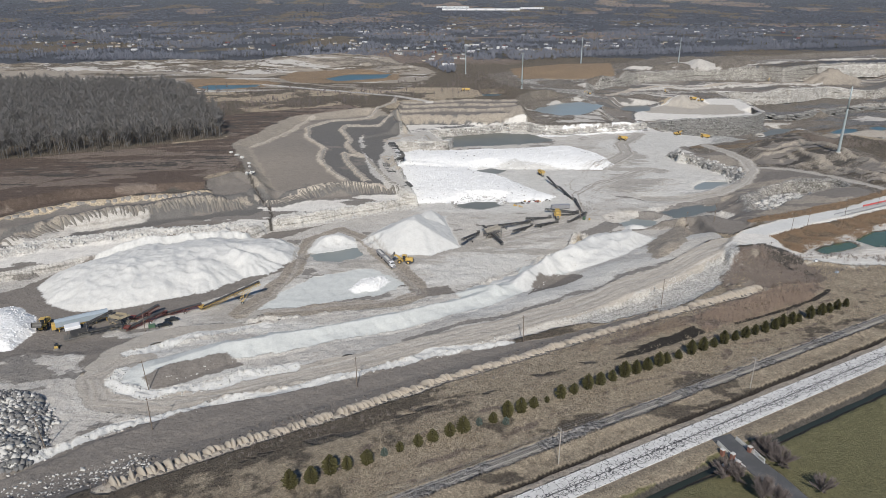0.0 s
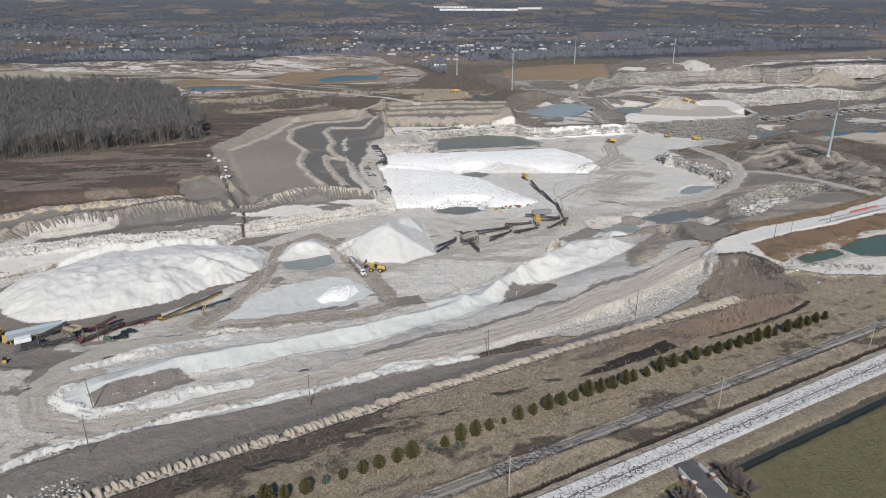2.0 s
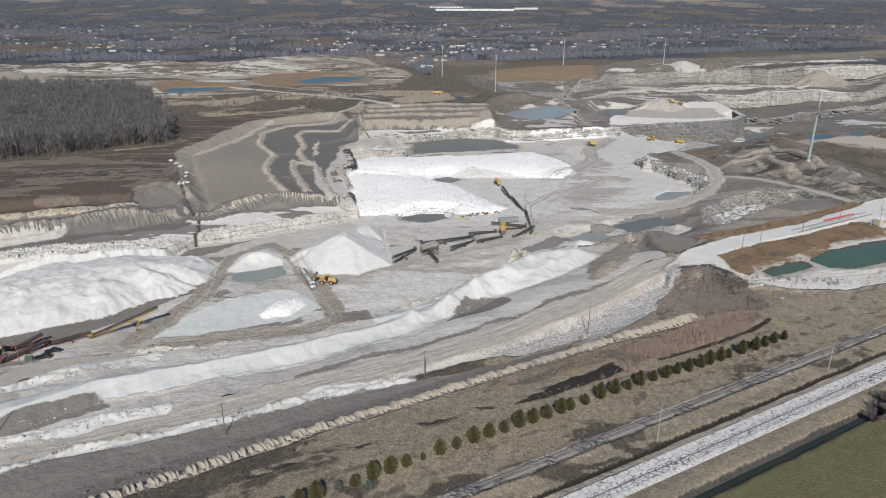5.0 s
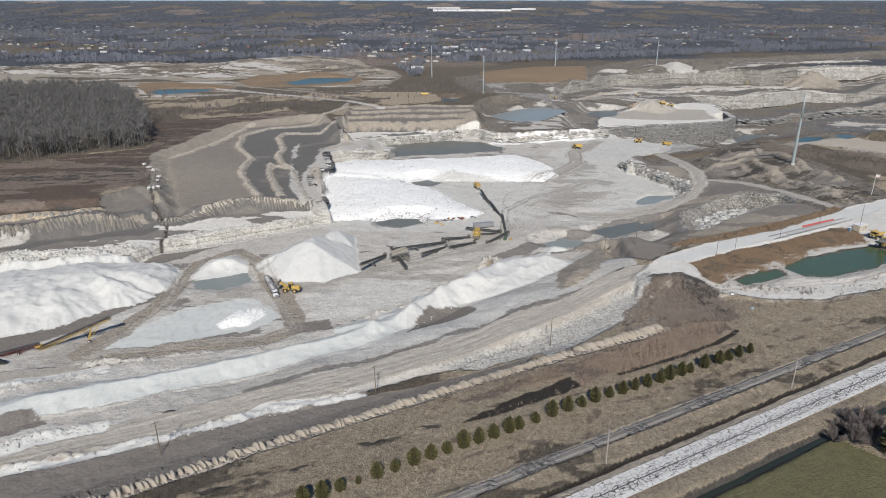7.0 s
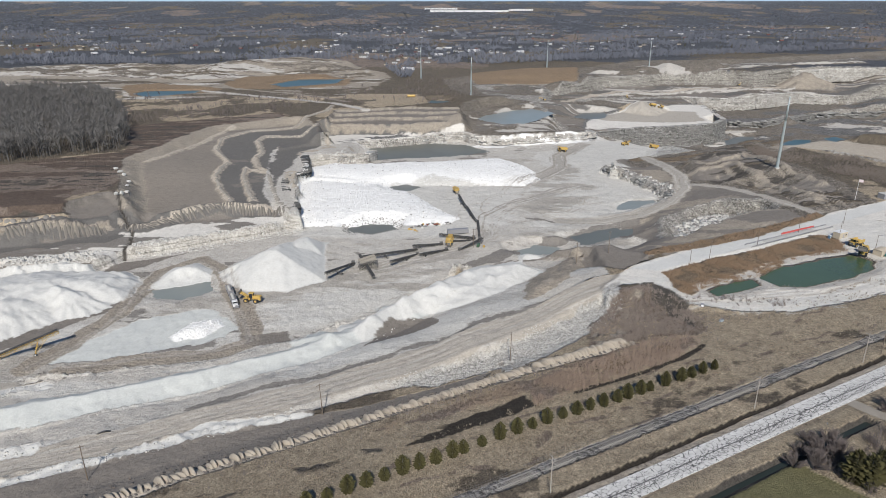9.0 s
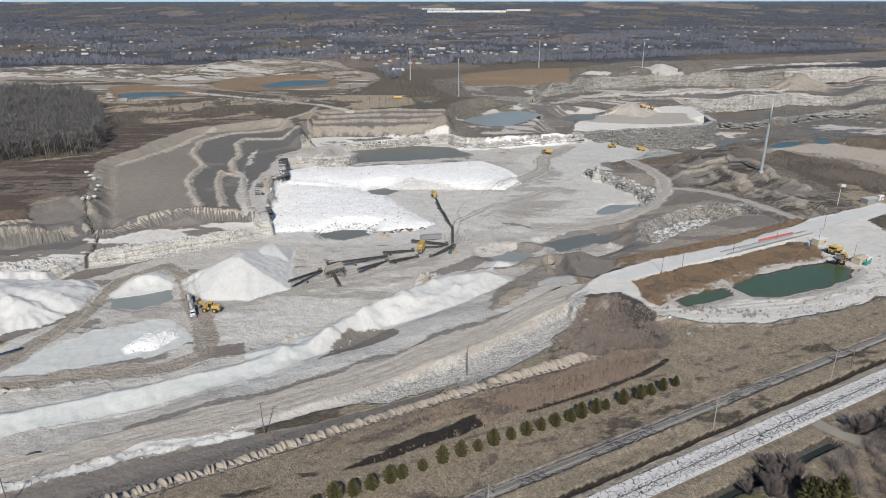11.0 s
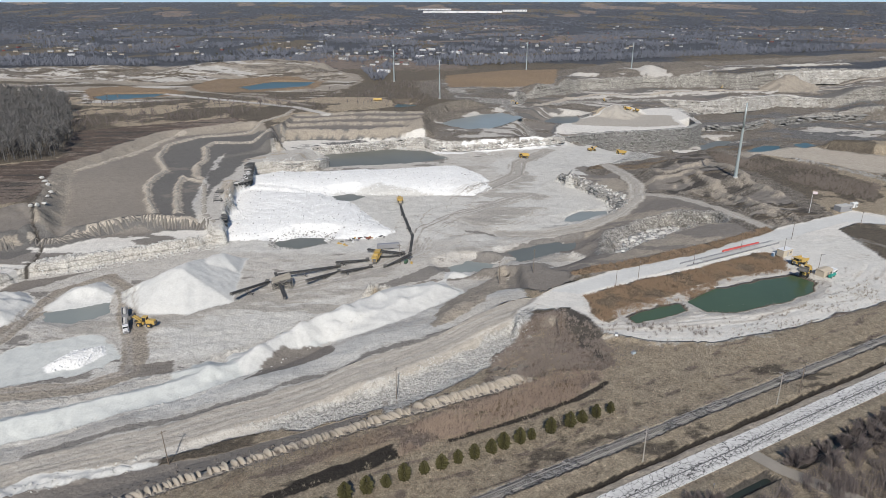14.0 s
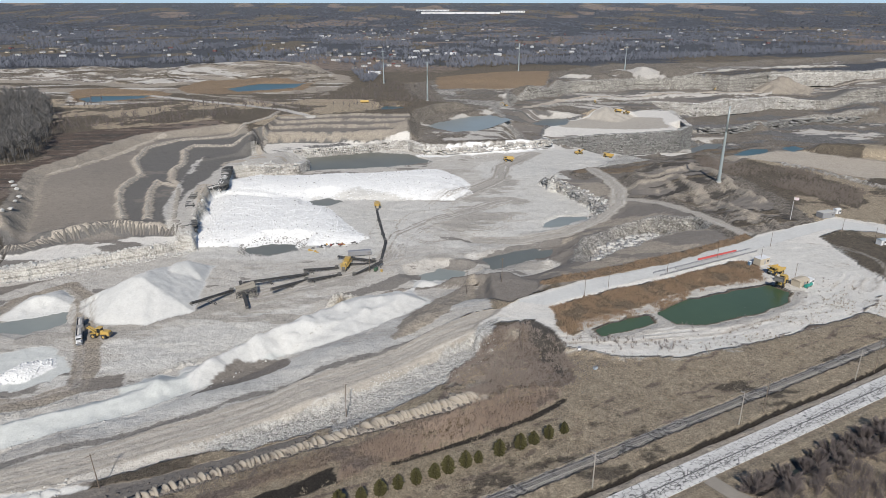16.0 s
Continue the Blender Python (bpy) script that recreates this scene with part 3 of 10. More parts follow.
LEDGE_BAND = [(-250.8, 303.5, -16), (-234.6, 322.7, -16), (-212.6, 337.0, -16), (-173.0, 353.4, -16), (-133.4, 361.2, -16), (-112.2, 368.2, -16)]
ROCKFACE = [(-102.0, 382.0, -16), (-79.1, 389.8, -16), (-52.6, 405.0, -16), (-18.8, 426.5, -16)]
RIMROCK = [(202.2, 570.1, -15), (210.1, 556.8, -15), (220.9, 527.9, -15), (229.2, 503.2, -14.5), (224.1, 482.5, -15)]
FIELD_N = [(111.3, 1148.8, 0), (223.3, 1241.2, 0), (308.7, 1252.4, 0), (280.1, 1094.2, 0), (115.7, 1013.5, 0)]
GRASS_SE = [(20, 108, 0), (42.8, 125.4, 0), (80.1, 146.2, 0), (135.7, 172.1, 0), (160, 184, 0), (190, 150, 0), (160, 90, 0), (20, 80, 0)]
HAYROAD_N = [(-254.0, 930.7, 0), (-166.9, 882.3, 0), (-58.2, 818.1, 0), (-15.7, 771.1, 0)]
POLES_HAUL = [(-100.7, 192.3, -12.5), (-88.6, 167.0, -12), (-117.9, 160.4, -12.5), (-29.0, 190.1, -9.5), (30.4, 219.7, -9), (92.7, 251.5, -6), (151.5, 283.5, -1)]
POLES_JUNCTION = [(133.8, 342.4, -8), (149.1, 342.3, -6)]
POLES_SCALE = [(181.3, 322.1, -0.4), (192.2, 327.4, -0.4), (223.1, 346.6, -0.4), (252.4, 364.5, -0.4), (284.9, 380.4, -0.4), (269.3, 357.1, -0.4), (274.4, 336.1, -0.4)]
POLES_GATE = [(328.7, 396.0, -0.4), (336.1, 381.0, -0.4)]
POLES_ROAD = [(29.9, 138.7, -0.5), (94.7, 173.5, -0.5)]
POLES_ROAD_B = [(160.4, 208.7, -0.5), (207.5, 234.0, -0.5), (217.1, 239.8, -0.5), (255.7, 259.2, -0.5), (264.7, 264.0, -0.5)]
POLES_LAMP = [(171.8, 192.4, 0), (171.1, 202.7, 0)]
SHRUBS = [(85.2, 139.2, 0), (87.4, 137.7, 0), (84.6, 142.2, 0), (73.4, 132.2, 0), (92.4, 128.1, 0), (76.4, 124.9, 0), (79.4, 123.9, 0), (71.1, 133.4, 0)]
SHRUBS_E = [(200.1, 207.3, 0), (204.5, 209.3, 0), (209.9, 211.0, 0), (216.2, 214.2, 0), (221.3, 217.5, 0), (227.1, 220.7, 0), (232.8, 224.0, 0), (239.1, 227.4, 0), (245.1, 229.9, 0), (218.2, 211.0, 0), (226.3, 215.3, 0), (234.8, 219.8, 0), (208.0, 205.0, 0), (242.3, 224.5, 0)]
PIER = [(73.5, 141.9, 0), (75.3, 139.9, 0), (71.7, 136.4, 0), (72.0, 133.8, 0), (80.9, 142.6, 0), (75.4, 136.8, 0)]
GATES = [(75.4, 138.6, 0), (76.6, 135.3, 0), (81.7, 141.9, 0), (82.7, 137.9, 0)]
DRIVE = [(76.0, 149.3, 0), (78.9, 139.9, 0), (82.4, 131.8, 0), (84.7, 123.9, 0)]
BEAMS_A = [(10.7, 341.9, -13), (21.3, 367.0, -18)]
BEAMS_B = [(24.0, 371.1, -15), (33.8, 347.8, -17.5)]
BEAMS_C = [(26.0, 369.1, -15), (54.1, 386.3, -17.5)]
BEAMS_D = [(51.8, 387.9, -16), (68.4, 394.6, -17.5)]
BEAMS_E = [(56.1, 376.0, -16.5), (71.2, 385.5, -17.5)]
BEAMS_F = [(41.2, 362.8, -15.5), (54.9, 381.3, -18.5)]
BEAMS_G = [(77.3, 385.2, -18), (91.1, 397.2, -15)]
BEAMS_H = [(66.4, 407.1, -16), (87.3, 401.7, -16.5)]
BEAMS_I = [(71.2, 398.1, -17), (84.4, 400.2, -17.5)]
BEAMS_J = [(89.9, 403.0, -18), (90.3, 432.1, -16)]
BEAMS_K = [(89.6, 435.7, -18), (84.4, 461.8, -16)]
BEAMS_L = [(84.0, 465.6, -18), (79.8, 488.4, -15.5)]
SCREEN_DECK = [(29.1, 362.9, -20)]
CRUSHER = [(71.5, 387.0, -20), (73.3, 403.9, -20)]
FEEDER = [(78.1, 504.1, -20)]
VAN = [(77.4, 413.0, -20)]
GENSET = [(88.5, 390.7, -20)]
MAST = [(85.5, 388.5, -20)]
SCRAP = [(47.7, 423.5, -20), (75.6, 436.4, -20)]
LB_A = [(-108.2, 263.1, -17), (-84.6, 276.5, -10)]
LB_B = [(-122.6, 257.0, -17), (-107.6, 263.6, -15)]
LB_C = [(-132.2, 242.9, -17), (-121.0, 255.8, -14.5)]
LB_D = [(-133.8, 252.1, -17), (-124.5, 259.3, -13.5)]
LB_E = [(-147.7, 236.2, -15), (-133.9, 243.6, -15)]
LB_F = [(-150.9, 246.5, -16.5), (-141.8, 252.8, -13)]
L_SCREEN = [(-136.8, 247.8, -18)]
L_VAN = [(-152.6, 248.3, -18)]
L_CAB = [(-149.1, 237.0, -18)]
L_LOADER = [(-168.0, 245.8, -18)]
L_SKID = [(-151.9, 226.9, -18)]
L_PICKUP = [(-116.0, 250.9, -18), (-117.4, 248.3, -18)]
L_GEN = [(-122.1, 245.3, -18)]
L_MAST = [(-123.5, 241.8, -18)]
TRUCK = [(-23.7, 310.0, -20), (-36.2, 336.3, -20)]
LOADER = [(-20.4, 321.3, -20)]
YARD = [(265.1, 339.9, -0.4), (268.3, 334.8, -0.4), (275.6, 333.6, -0.4), (280.0, 334.8, -0.4), (277.9, 331.1, -0.4), (270.5, 358.5, -0.4), (264.5, 357.1, -0.4)]
RED_BAR = [(242.6, 362.2, -0.4), (265.3, 373.8, -0.4)]
SCALE = [(218.9, 342.6, -0.4), (275.2, 373.0, -0.4)]
GATEHOUSE = [(338.1, 428.3, -0.4), (348.0, 434.6, -0.4)]
FLAGPOLE = [(314.9, 421.2, -0.4)]
SHED_E = [(340.8, 382.6, -0.4)]
FAR_TRUCKS = [(183.2, 665.2, -23.5), (258.2, 717.7, -27), (284.9, 709.2, -30), (357.7, 927.0, -26), (347.8, 927.0, -26), (203.6, 932.2, -8), (340.1, 1020.1, -10), (570.9, 1181.2, -30)]
MONOPOLES = [(104.2, 888.1, 0), (35.8, 1068.7, 0), (454.6, 1311.3, 0), (254.4, 1252.4, 0)]
BOULDERS = [(-164.0, 501.3, -1), (-156.7, 491.6, -1), (-151.7, 485.9, -1), (-143.0, 473.2, -1), (-140.2, 464.5, -1), (-133.7, 449.5, -1), (-132.3, 440.0, -1), (-134.1, 436.9, -1)]
JUNK = [(173.8, 266.6, -1), (170.9, 278.5, -1)]
FARHOUSE = [(9.5, 1200.5, 0), (-22.0, 1330.6, 0), (-35.8, 1295.5, 0), (60.6, 1697.7, 0), (-100.5, 1462.4, 0), (-136.9, 1623.1, 0), (-61.2, 1492.0, 0), (-19.9, 1393.4, 0), (385.8, 1823.2, 0), (312.0, 1823.2, 0), (356.4, 1869.3, 0)]
TANK_YELLOW = [(29.7, 869.0, -3)]
SPRUCE = [(171.2, 177.5, 0), (173.5, 175.5, 0), (177.5, 177.5, 0)]
TILLRIDGE_A = [(-157.5, 533.1, -3), (-151.6, 555.8, -3), (-142.0, 623.5, -4), (-133.4, 679.0, -5)]
TER_RIDGE_A = [(-66.8, 447.1, -8), (-86.0, 481.0, -8), (-97.6, 509.8, -8), (-100.6, 542.3, -8), (-99.6, 551.1, -8), (-121.9, 589.5, -8), (-130.5, 629.1, -8), (-114.6, 663.8, -8), (-79.9, 691.1, -8), (-56.6, 763.6, -8), (-57.8, 800.2, -8)]
TER_RIDGE_B = [(-80.7, 533.7, -8), (-75.7, 509.7, -8), (-65.7, 481.0, -8), (-52.6, 449.5, -8)]
TER_RIDGE_C = [(-84.0, 569.6, -8), (-83.5, 589.4, -8), (-97.4, 629.0, -8), (-96.1, 645.9, -8), (-65.0, 653.4, -8), (-47.2, 691.0, -8), (-46.7, 720.7, -8)]
TER_RIDGE_D = [(-84.0, 569.6, -8), (-73.8, 542.2, -8), (-61.4, 525.5, -8)]
TER_RIDGE_E = [(-80.7, 533.7, -8), (-62.5, 522.2, -8), (-45.9, 514.3, -8), (-47.5, 528.7, -8)]
TER_RIDGE_F = [(-59.0, 517.5, -8), (-44.9, 474.3, -8), (-36.2, 449.4, -8), (-24.9, 434.6, -8)]
TER_RIDGE_G = [(-73.4, 610.7, -8), (-55.5, 551.0, -8), (-47.9, 525.4, -8)]
TER_FRONT = [(-121.5, 412.7, -8), (-108.6, 412.7, -8), (-93.3, 429.0, -8), (-72.1, 440.6, -8), (-48.6, 440.6, -8), (-29.0, 440.6, -8)]
CREST_NW = [(-257.9, 317.3, -6), (-239.8, 334.8, -6), (-222.7, 359.3, -6), (-197.8, 375.6, -6), (-160.2, 393.2, -6), (-124.9, 405.8, -6)]
LEDGE_W = [(-236.2, 336.1, -13), (-226.4, 340.6, -13), (-211.3, 359.6, -13), (-181.9, 375.2, -13)]
CLAYBANK = [(-273.5, 340.3, -3), (-253.4, 357.4, -3), (-224.9, 383.2, -3), (-189.0, 395.5, -3), (-151.7, 405.8, -3)]
GULLY = [(-137.3, 444.6, -3), (-123.0, 419.1, -6), (-115.0, 406.2, -8), (-113.0, 406.8, -12), (-108.3, 398.2, -15), (-103.4, 373.4, -16)]
MUD_W = [(-181.1, 357.4, -15), (-153.2, 370.5, -15), (-110.0, 360.4, -15), (-122.0, 346.0, -15), (-171.7, 350.7, -15)]
MUD_POOL = [(-111.1, 351.1, -18.6), (-102.9, 370.6, -18.6), (-77.7, 381.0, -18.6), (-65.8, 394.2, -18.6), (-88.3, 365.5, -18.6), (-101.4, 351.1, -18.6)]
TRACK_A = [(-90.7, 259.3, -19), (-82.6, 276.7, -19), (-78.0, 303.3, -19), (-78.6, 334.5, -19), (-76.7, 356.9, -19), (-62.8, 373.8, -19), (-43.9, 356.9, -19), (-28.5, 326.1, -19), (-15.1, 296.2, -19), (-10.5, 283.0, -19), (-21.9, 273.7, -19), (-47.1, 267.8, -19), (-75.7, 259.3, -19)]
TRACK_B = [(-12.0, 332.8, -20), (21.5, 354.9, -20), (75.8, 385.1, -20), (94.5, 407.8, -20), (98.5, 446.8, -20), (117.1, 476.7, -20), (170.7, 528.9, -20)]
TRACK_C = [(78.9, 364.5, -20), (110.8, 385.1, -20), (148.1, 413.9, -20), (187.9, 439.8, -20)]
TRACK_D = [(128.7, 528.9, -20), (168.8, 592.5, -20), (176.5, 643.4, -20), (209.9, 702.9, -20)]
BLUEFINES = [(-89.3, 263.1, -19.5), (-76.5, 284.1, -19.5), (-64.0, 304.4, -19.5), (-42.0, 311.8, -19.5), (-24.0, 304.4, -19.5), (-17.7, 293.9, -19.5), (-27.7, 280.9, -19.5), (-57.6, 268.8, -19.5)]
DAMP_A = [(-6.4, 280.9, -19.5), (-17.4, 287.3, -19.5), (1.7, 293.9, -19.5), (7.0, 284.1, -19.5)]
EDGE_WHITE = [(-124.8, 149.8, -13), (-115.7, 159.2, -13), (-102.0, 169.4, -12.5), (-87.2, 176.3, -12.2), (-72.0, 185.5, -12), (-54.2, 189.7, -11.5), (-36.1, 196.7, -11), (-13.0, 206.1, -10.3), (9.7, 216.4, -9.6), (22.8, 220.6, -9)]
SHELF = [(-118.5, 210.4, -14), (-109.5, 231.9, -16), (-84.9, 248.4, -17.5), (-55.4, 257.3, -18), (-21.3, 265.6, -18.5), (4.3, 280.6, -18.5), (32.7, 300.7, -18.5), (53.3, 326.1, -18), (90.1, 356.2, -17), (120.4, 360.5, -14), (141.1, 351.0, -9), (142.9, 314.2, -1.8), (95.3, 278.6, -5.5), (51.8, 251.8, -8.5), (14.8, 231.6, -10), (-38.2, 210.6, -11.5), (-72.0, 198.1, -12.3), (-93.2, 191.4, -13), (-108.0, 192.0, -13), (-115.8, 200.4, -13.3)]
WEST_MUD = [(-241.7, 258.3, -18.5), (-209.5, 281.9, -18.5), (-197.1, 307.9, -18.5), (-156.2, 350.9, -18.5), (-111.5, 352.7, -18.5), (-77.5, 329.0, -18.5), (-82.2, 309.4, -18.5), (-96.4, 288.4, -18.5), (-120.1, 258.3, -18.5), (-138.8, 250.3, -18.5), (-142.1, 220.0, -18.5), (-159.5, 220.0, -18.5), (-205.3, 211.8, -18.5)]
WEST_YARD = [(-171.1, 170.3, -13.2), (-172.1, 193.6, -14), (-166.5, 214.9, -15.5), (-158.0, 222.1, -16), (-137.9, 217.4, -15), (-122.4, 192.5, -13.3), (-110.0, 180.2, -13), (-90.9, 176.2, -12.8), (-103.7, 165.6, -12.8), (-114.3, 156.6, -13), (-123.3, 147.4, -13.3), (-141.6, 132.6, -13.3)]
LOWSHELF = [(-107.6, 198.3, -12), (-98.4, 205.1, -12), (-80.8, 213.9, -12), (-73.1, 209.0, -12), (-89.3, 196.9, -12), (-98.5, 190.5, -12)]
SLUMP = [(45.1, 289.4, -13), (62.6, 296.3, -13), (66.1, 286.0, -13), (50.6, 273.1, -13), (39.5, 267.0, -13)]
SPOILBANK = [(103.2, 312.6, -12), (117.6, 340.6, -13), (136.5, 359.6, -13), (139.2, 341.5, -9), (125.2, 315.6, -6), (103.0, 294.8, -7)]
BANKSLOPE = [(44.3, 235.0, -8), (75.2, 250.3, -6.5), (105.9, 271.7, -4), (137.9, 294.8, -2), (143.8, 289.8, -1.5), (131.5, 272.6, -3), (99.6, 252.7, -5), (67.0, 235.6, -7)]
EVERGREENS = [(-37.7, 130.5, -1.2), (-32.8, 132.3, -1.2), (-28.7, 135.7, -1.2), (-24.6, 137.5, -1.2), (-19.7, 139.6, -1.2), (-11.5, 144.4, -1.2), (-6.7, 146.7, -1.2), (-2.8, 148.7, -1.2), (1.9, 151.0, -1.2), (5.7, 153.0, -1.2), (14.4, 157.7, -1.2), (18.7, 160.2, -1.2), (22.9, 162.7, -1.2), (27.0, 165.2, -1.2), (31.2, 167.4, -1.2), (35.7, 169.7, -1.2), (40.2, 172.2, -1.2), (44.9, 174.6, -1.2), (49.3, 176.9, -1.2), (53.6, 179.2, -1.2), (58.1, 181.4, -1.2), (62.3, 183.5, -1.2)]
EVERGREENS_B = [(66.5, 185.6, -1.2), (71.0, 188.0, -1.2), (73.9, 189.6, -1.2), (79.0, 192.5, -1.2), (84.2, 195.3, -1.2), (89.2, 198.0, -1.2), (93.8, 200.3, -1.2), (98.2, 202.6, -1.2), (103.2, 205.1, -1.2), (107.7, 207.1, -1.2), (112.0, 209.1, -1.2), (116.4, 211.1, -1.2), (121.1, 213.3, -1.2), (124.5, 214.9, -1.2), (129.2, 217.3, -1.2), (132.6, 219.0, -1.2), (138.3, 221.9, -1.2), (144.2, 224.8, -1.2), (148.1, 226.8, -1.2), (152.6, 229.1, -1.2), (157.3, 231.4, -1.2)]
SMALL_GREENS = [(-15.6, 143.0, -1.2), (10.3, 156.6, -1.2), (17.9, 156.6, -1.2)]

# ---- ground ----
def lattice(x, y, seed):
    """Smooth value noise in 0..1 over arrays."""
    xi, yi = np.floor(x).astype(np.int64), np.floor(y).astype(np.int64)
    fx, fy = x - xi, y - yi
    fx, fy = fx * fx * (3 - 2 * fx), fy * fy * (3 - 2 * fy)

    def h(a, b):
        n = (a * 374761393 + b * 668265263 + seed * 974634) & 0x7FFFFFFF
        n = ((n ^ (n >> 13)) * 1274126177) & 0x7FFFFFFF
        return ((n ^ (n >> 16)) & 0xFFFF) / 65535.0
    a, b, c, d = h(xi, yi), h(xi + 1, yi), h(xi, yi + 1), h(xi + 1, yi + 1)
    return (a * (1 - fx) + b * fx) * (1 - fy) + (c * (1 - fx) + d * fx) * fy


def fbm(x, y, size, octaves=4, seed=0, rough=0.5):
    """Layered noise, about -1..1, whose largest features are size metres across."""
    out, amp, total, f = 0.0, 1.0, 0.0, 1.0 / size
    for i in range(octaves):
        # each layer is turned so that no grid shows
        c, s = math.cos(i * 1.1 + seed), math.sin(i * 1.1 + seed)
        out = out + amp * (2 * lattice((x * c - y * s) * f + 17.3 * i, (x * s + y * c) * f - 9.1 * i, seed + i * 31) - 1)
        total += amp
        amp, f = amp * rough, f * 2.03
    return out / total * 1.6


def step(d, a, b):
    u = np.clip((d - a) / (b - a), 0, 1)
    return u * u * (3 - 2 * u)


# rows grow with the distance, columns fan out with it
ys = [-3000.0, -1200.0, -500.0, -200.0, -80.0, 0.0, 40.0, 70.0, 90.0]
y = 105.0
while y < 4960:
    ys.append(y)
    y += min(max(0.62, 0.62 + (y - 220) * 0.0026), 2.4 + max(0, y - 1000) * 0.05)
ys.append(4975.0)
ys = np.array(ys)
COLS = 730
fan = np.linspace(-1, 1, COLS)
side = np.array([1.06, 1.2, 1.6, 2.4, 4.0])
fan = np.concatenate([-side[::-1], fan, side])
mid = 65 + np.maximum(ys, 100) * 0.0
half = 0.70 * np.maximum(ys, 100) + 120
GX = (mid[:, None] + half[:, None] * fan[None, :])
GY = np.repeat(ys[:, None], GX.shape[1], 1)
HX, HY = GX.ravel(), GY.ravel()
N = HX.size
H = np.zeros(N)
TINT = np.zeros((N, 3))
OVER = np.zeros((N, 3))  # fields of damp, dust and wheel-worn ground, whose edges the material breaks up
KIND = np.zeros((N, 4))  # stony, turf, layered, stained

SOIL = {
    "white": (0.72, 0.715, 0.695), "fines": (0.515, 0.51, 0.485), "pale": (0.455, 0.43, 0.39), "track": (0.37, 0.34, 0.295),
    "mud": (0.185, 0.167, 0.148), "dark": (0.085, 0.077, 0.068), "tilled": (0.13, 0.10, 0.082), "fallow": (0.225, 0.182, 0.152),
    "dry": (0.395, 0.33, 0.247), "scrub": (0.15, 0.127, 0.10), "black": (0.052, 0.045, 0.038), "reed": (0.22, 0.17, 0.12), "turf": (0.145, 0.135, 0.072),
    # "far" has the blue of distance haze mixed into its soil colour
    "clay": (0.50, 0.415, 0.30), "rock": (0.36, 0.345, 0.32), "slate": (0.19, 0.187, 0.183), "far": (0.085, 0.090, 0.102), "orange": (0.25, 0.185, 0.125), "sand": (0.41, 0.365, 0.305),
    "bank": (0.30, 0.265, 0.22), "wet": (0.20, 0.205, 0.20), "verge": (0.33, 0.28, 0.215), "chalk": (0.58, 0.555, 0.51), "ledge": (0.47, 0.45, 0.415), "ballast": (0.225, 0.215, 0.205), "blue": (0.49, 0.50, 0.475), "damp": (0.135, 0.128, 0.12), "spoil": (0.215, 0.192, 0.165), "gravel": (0.43, 0.42, 0.395), "loam": (0.235, 0.208, 0.178),
}
FEEL = {  # stony, turf, layered
    "white": (0.12, 0, 0), "fines": (0.03, 0, 0), "pale": (0.12, 0, 0.6), "track": (0.05, 0, 0.3), "mud": (0.14, 0, 0.3), "dark": (0.2, 0.3, 0), "tilled": (0.1, 0.7, 0),
    "fallow": (0, 0.9, 0), "dry": (0, 1, 0), "scrub": (0, 1, 0), "black": (0, 0.8, 0), "reed": (0, 1, 0), "turf": (0, 0.35, 0), "clay": (0.45, 0, 0.4), "rock": (0.95, 0, 1),
    "slate": (0.85, 0, 1), "far": (0, 1, 0), "orange": (0, 0.7, 0), "sand": (0.2, 0.1, 0), "bank": (0.3, 0.05, 0.3), "wet": (0, 0, 0), "verge": (0, 0.9, 0), "chalk": (0.05, 0, 0.2), "ledge": (0.35, 0, 1), "ballast": (0.8, 0, 0), "blue": (0.02, 0, 0), "damp": (0.05, 0, 0), "spoil": (0.85, 0.1, 0.5), "gravel": (0.5, 0, 0), "loam": (0.08, 0, 0),
}


STAINED = {"white": 0.1, "fines": 0.05, "chalk": 0.35, "blue": 0.06, "damp": 0.4, "pale": 0.6, "track": 0.35, "bank": 0.35, "mud": 0.2, "ledge": 0.5, "rock": 0.6, "slate": 0.8, "sand": 0.4, "clay": 0.5}
FEEL = {k: (*v, STAINED.get(k, 0.6)) for k, v in FEEL.items()}


def near_box(poly, pad):
    p = np.array(poly)
    lo, hi = p[:, :2].min(0) - pad, p[:, :2].max(0) + pad
    return np.nonzero((HX > lo[0]) & (HX < hi[0]) & (HY > lo[1]) & (HY < hi[1]))[0]


def line_of(x, y, pts, closed):
    """Distance to the line through pts, the value z there, the way along it, and which points lie inside."""
    p = np.array(pts, float)
    n = len(p)
    best, zed, along, run = np.full(x.shape, 1e18), np.zeros(x.shape), np.zeros(x.shape), 0.0
    inside = np.zeros(x.shape, bool)
    for i in range(n if closed else n - 1):
        a, b = p[i], p[(i + 1) % n]
        e = b[:2] - a[:2]
        length = math.hypot(*e)
        u = np.clip(((x - a[0]) * e[0] + (y - a[1]) * e[1]) / (length * length), 0, 1)
        d2 = (x - a[0] - u * e[0]) ** 2 + (y - a[1] - u * e[1]) ** 2
        m = d2 < best
        best = np.where(m, d2, best)
        zed = np.where(m, a[2] + u * (b[2] - a[2]), zed)
        along = np.where(m, run + u * length, along)
        run += length
        if closed:
            cross = ((a[1] > y) != (b[1] > y)) & (x < e[0] * (y - a[1]) / (e[1] if abs(e[1]) > 1e-9 else 1e-9) + a[0])
            inside ^= cross
    return np.sqrt(best), zed, along, inside


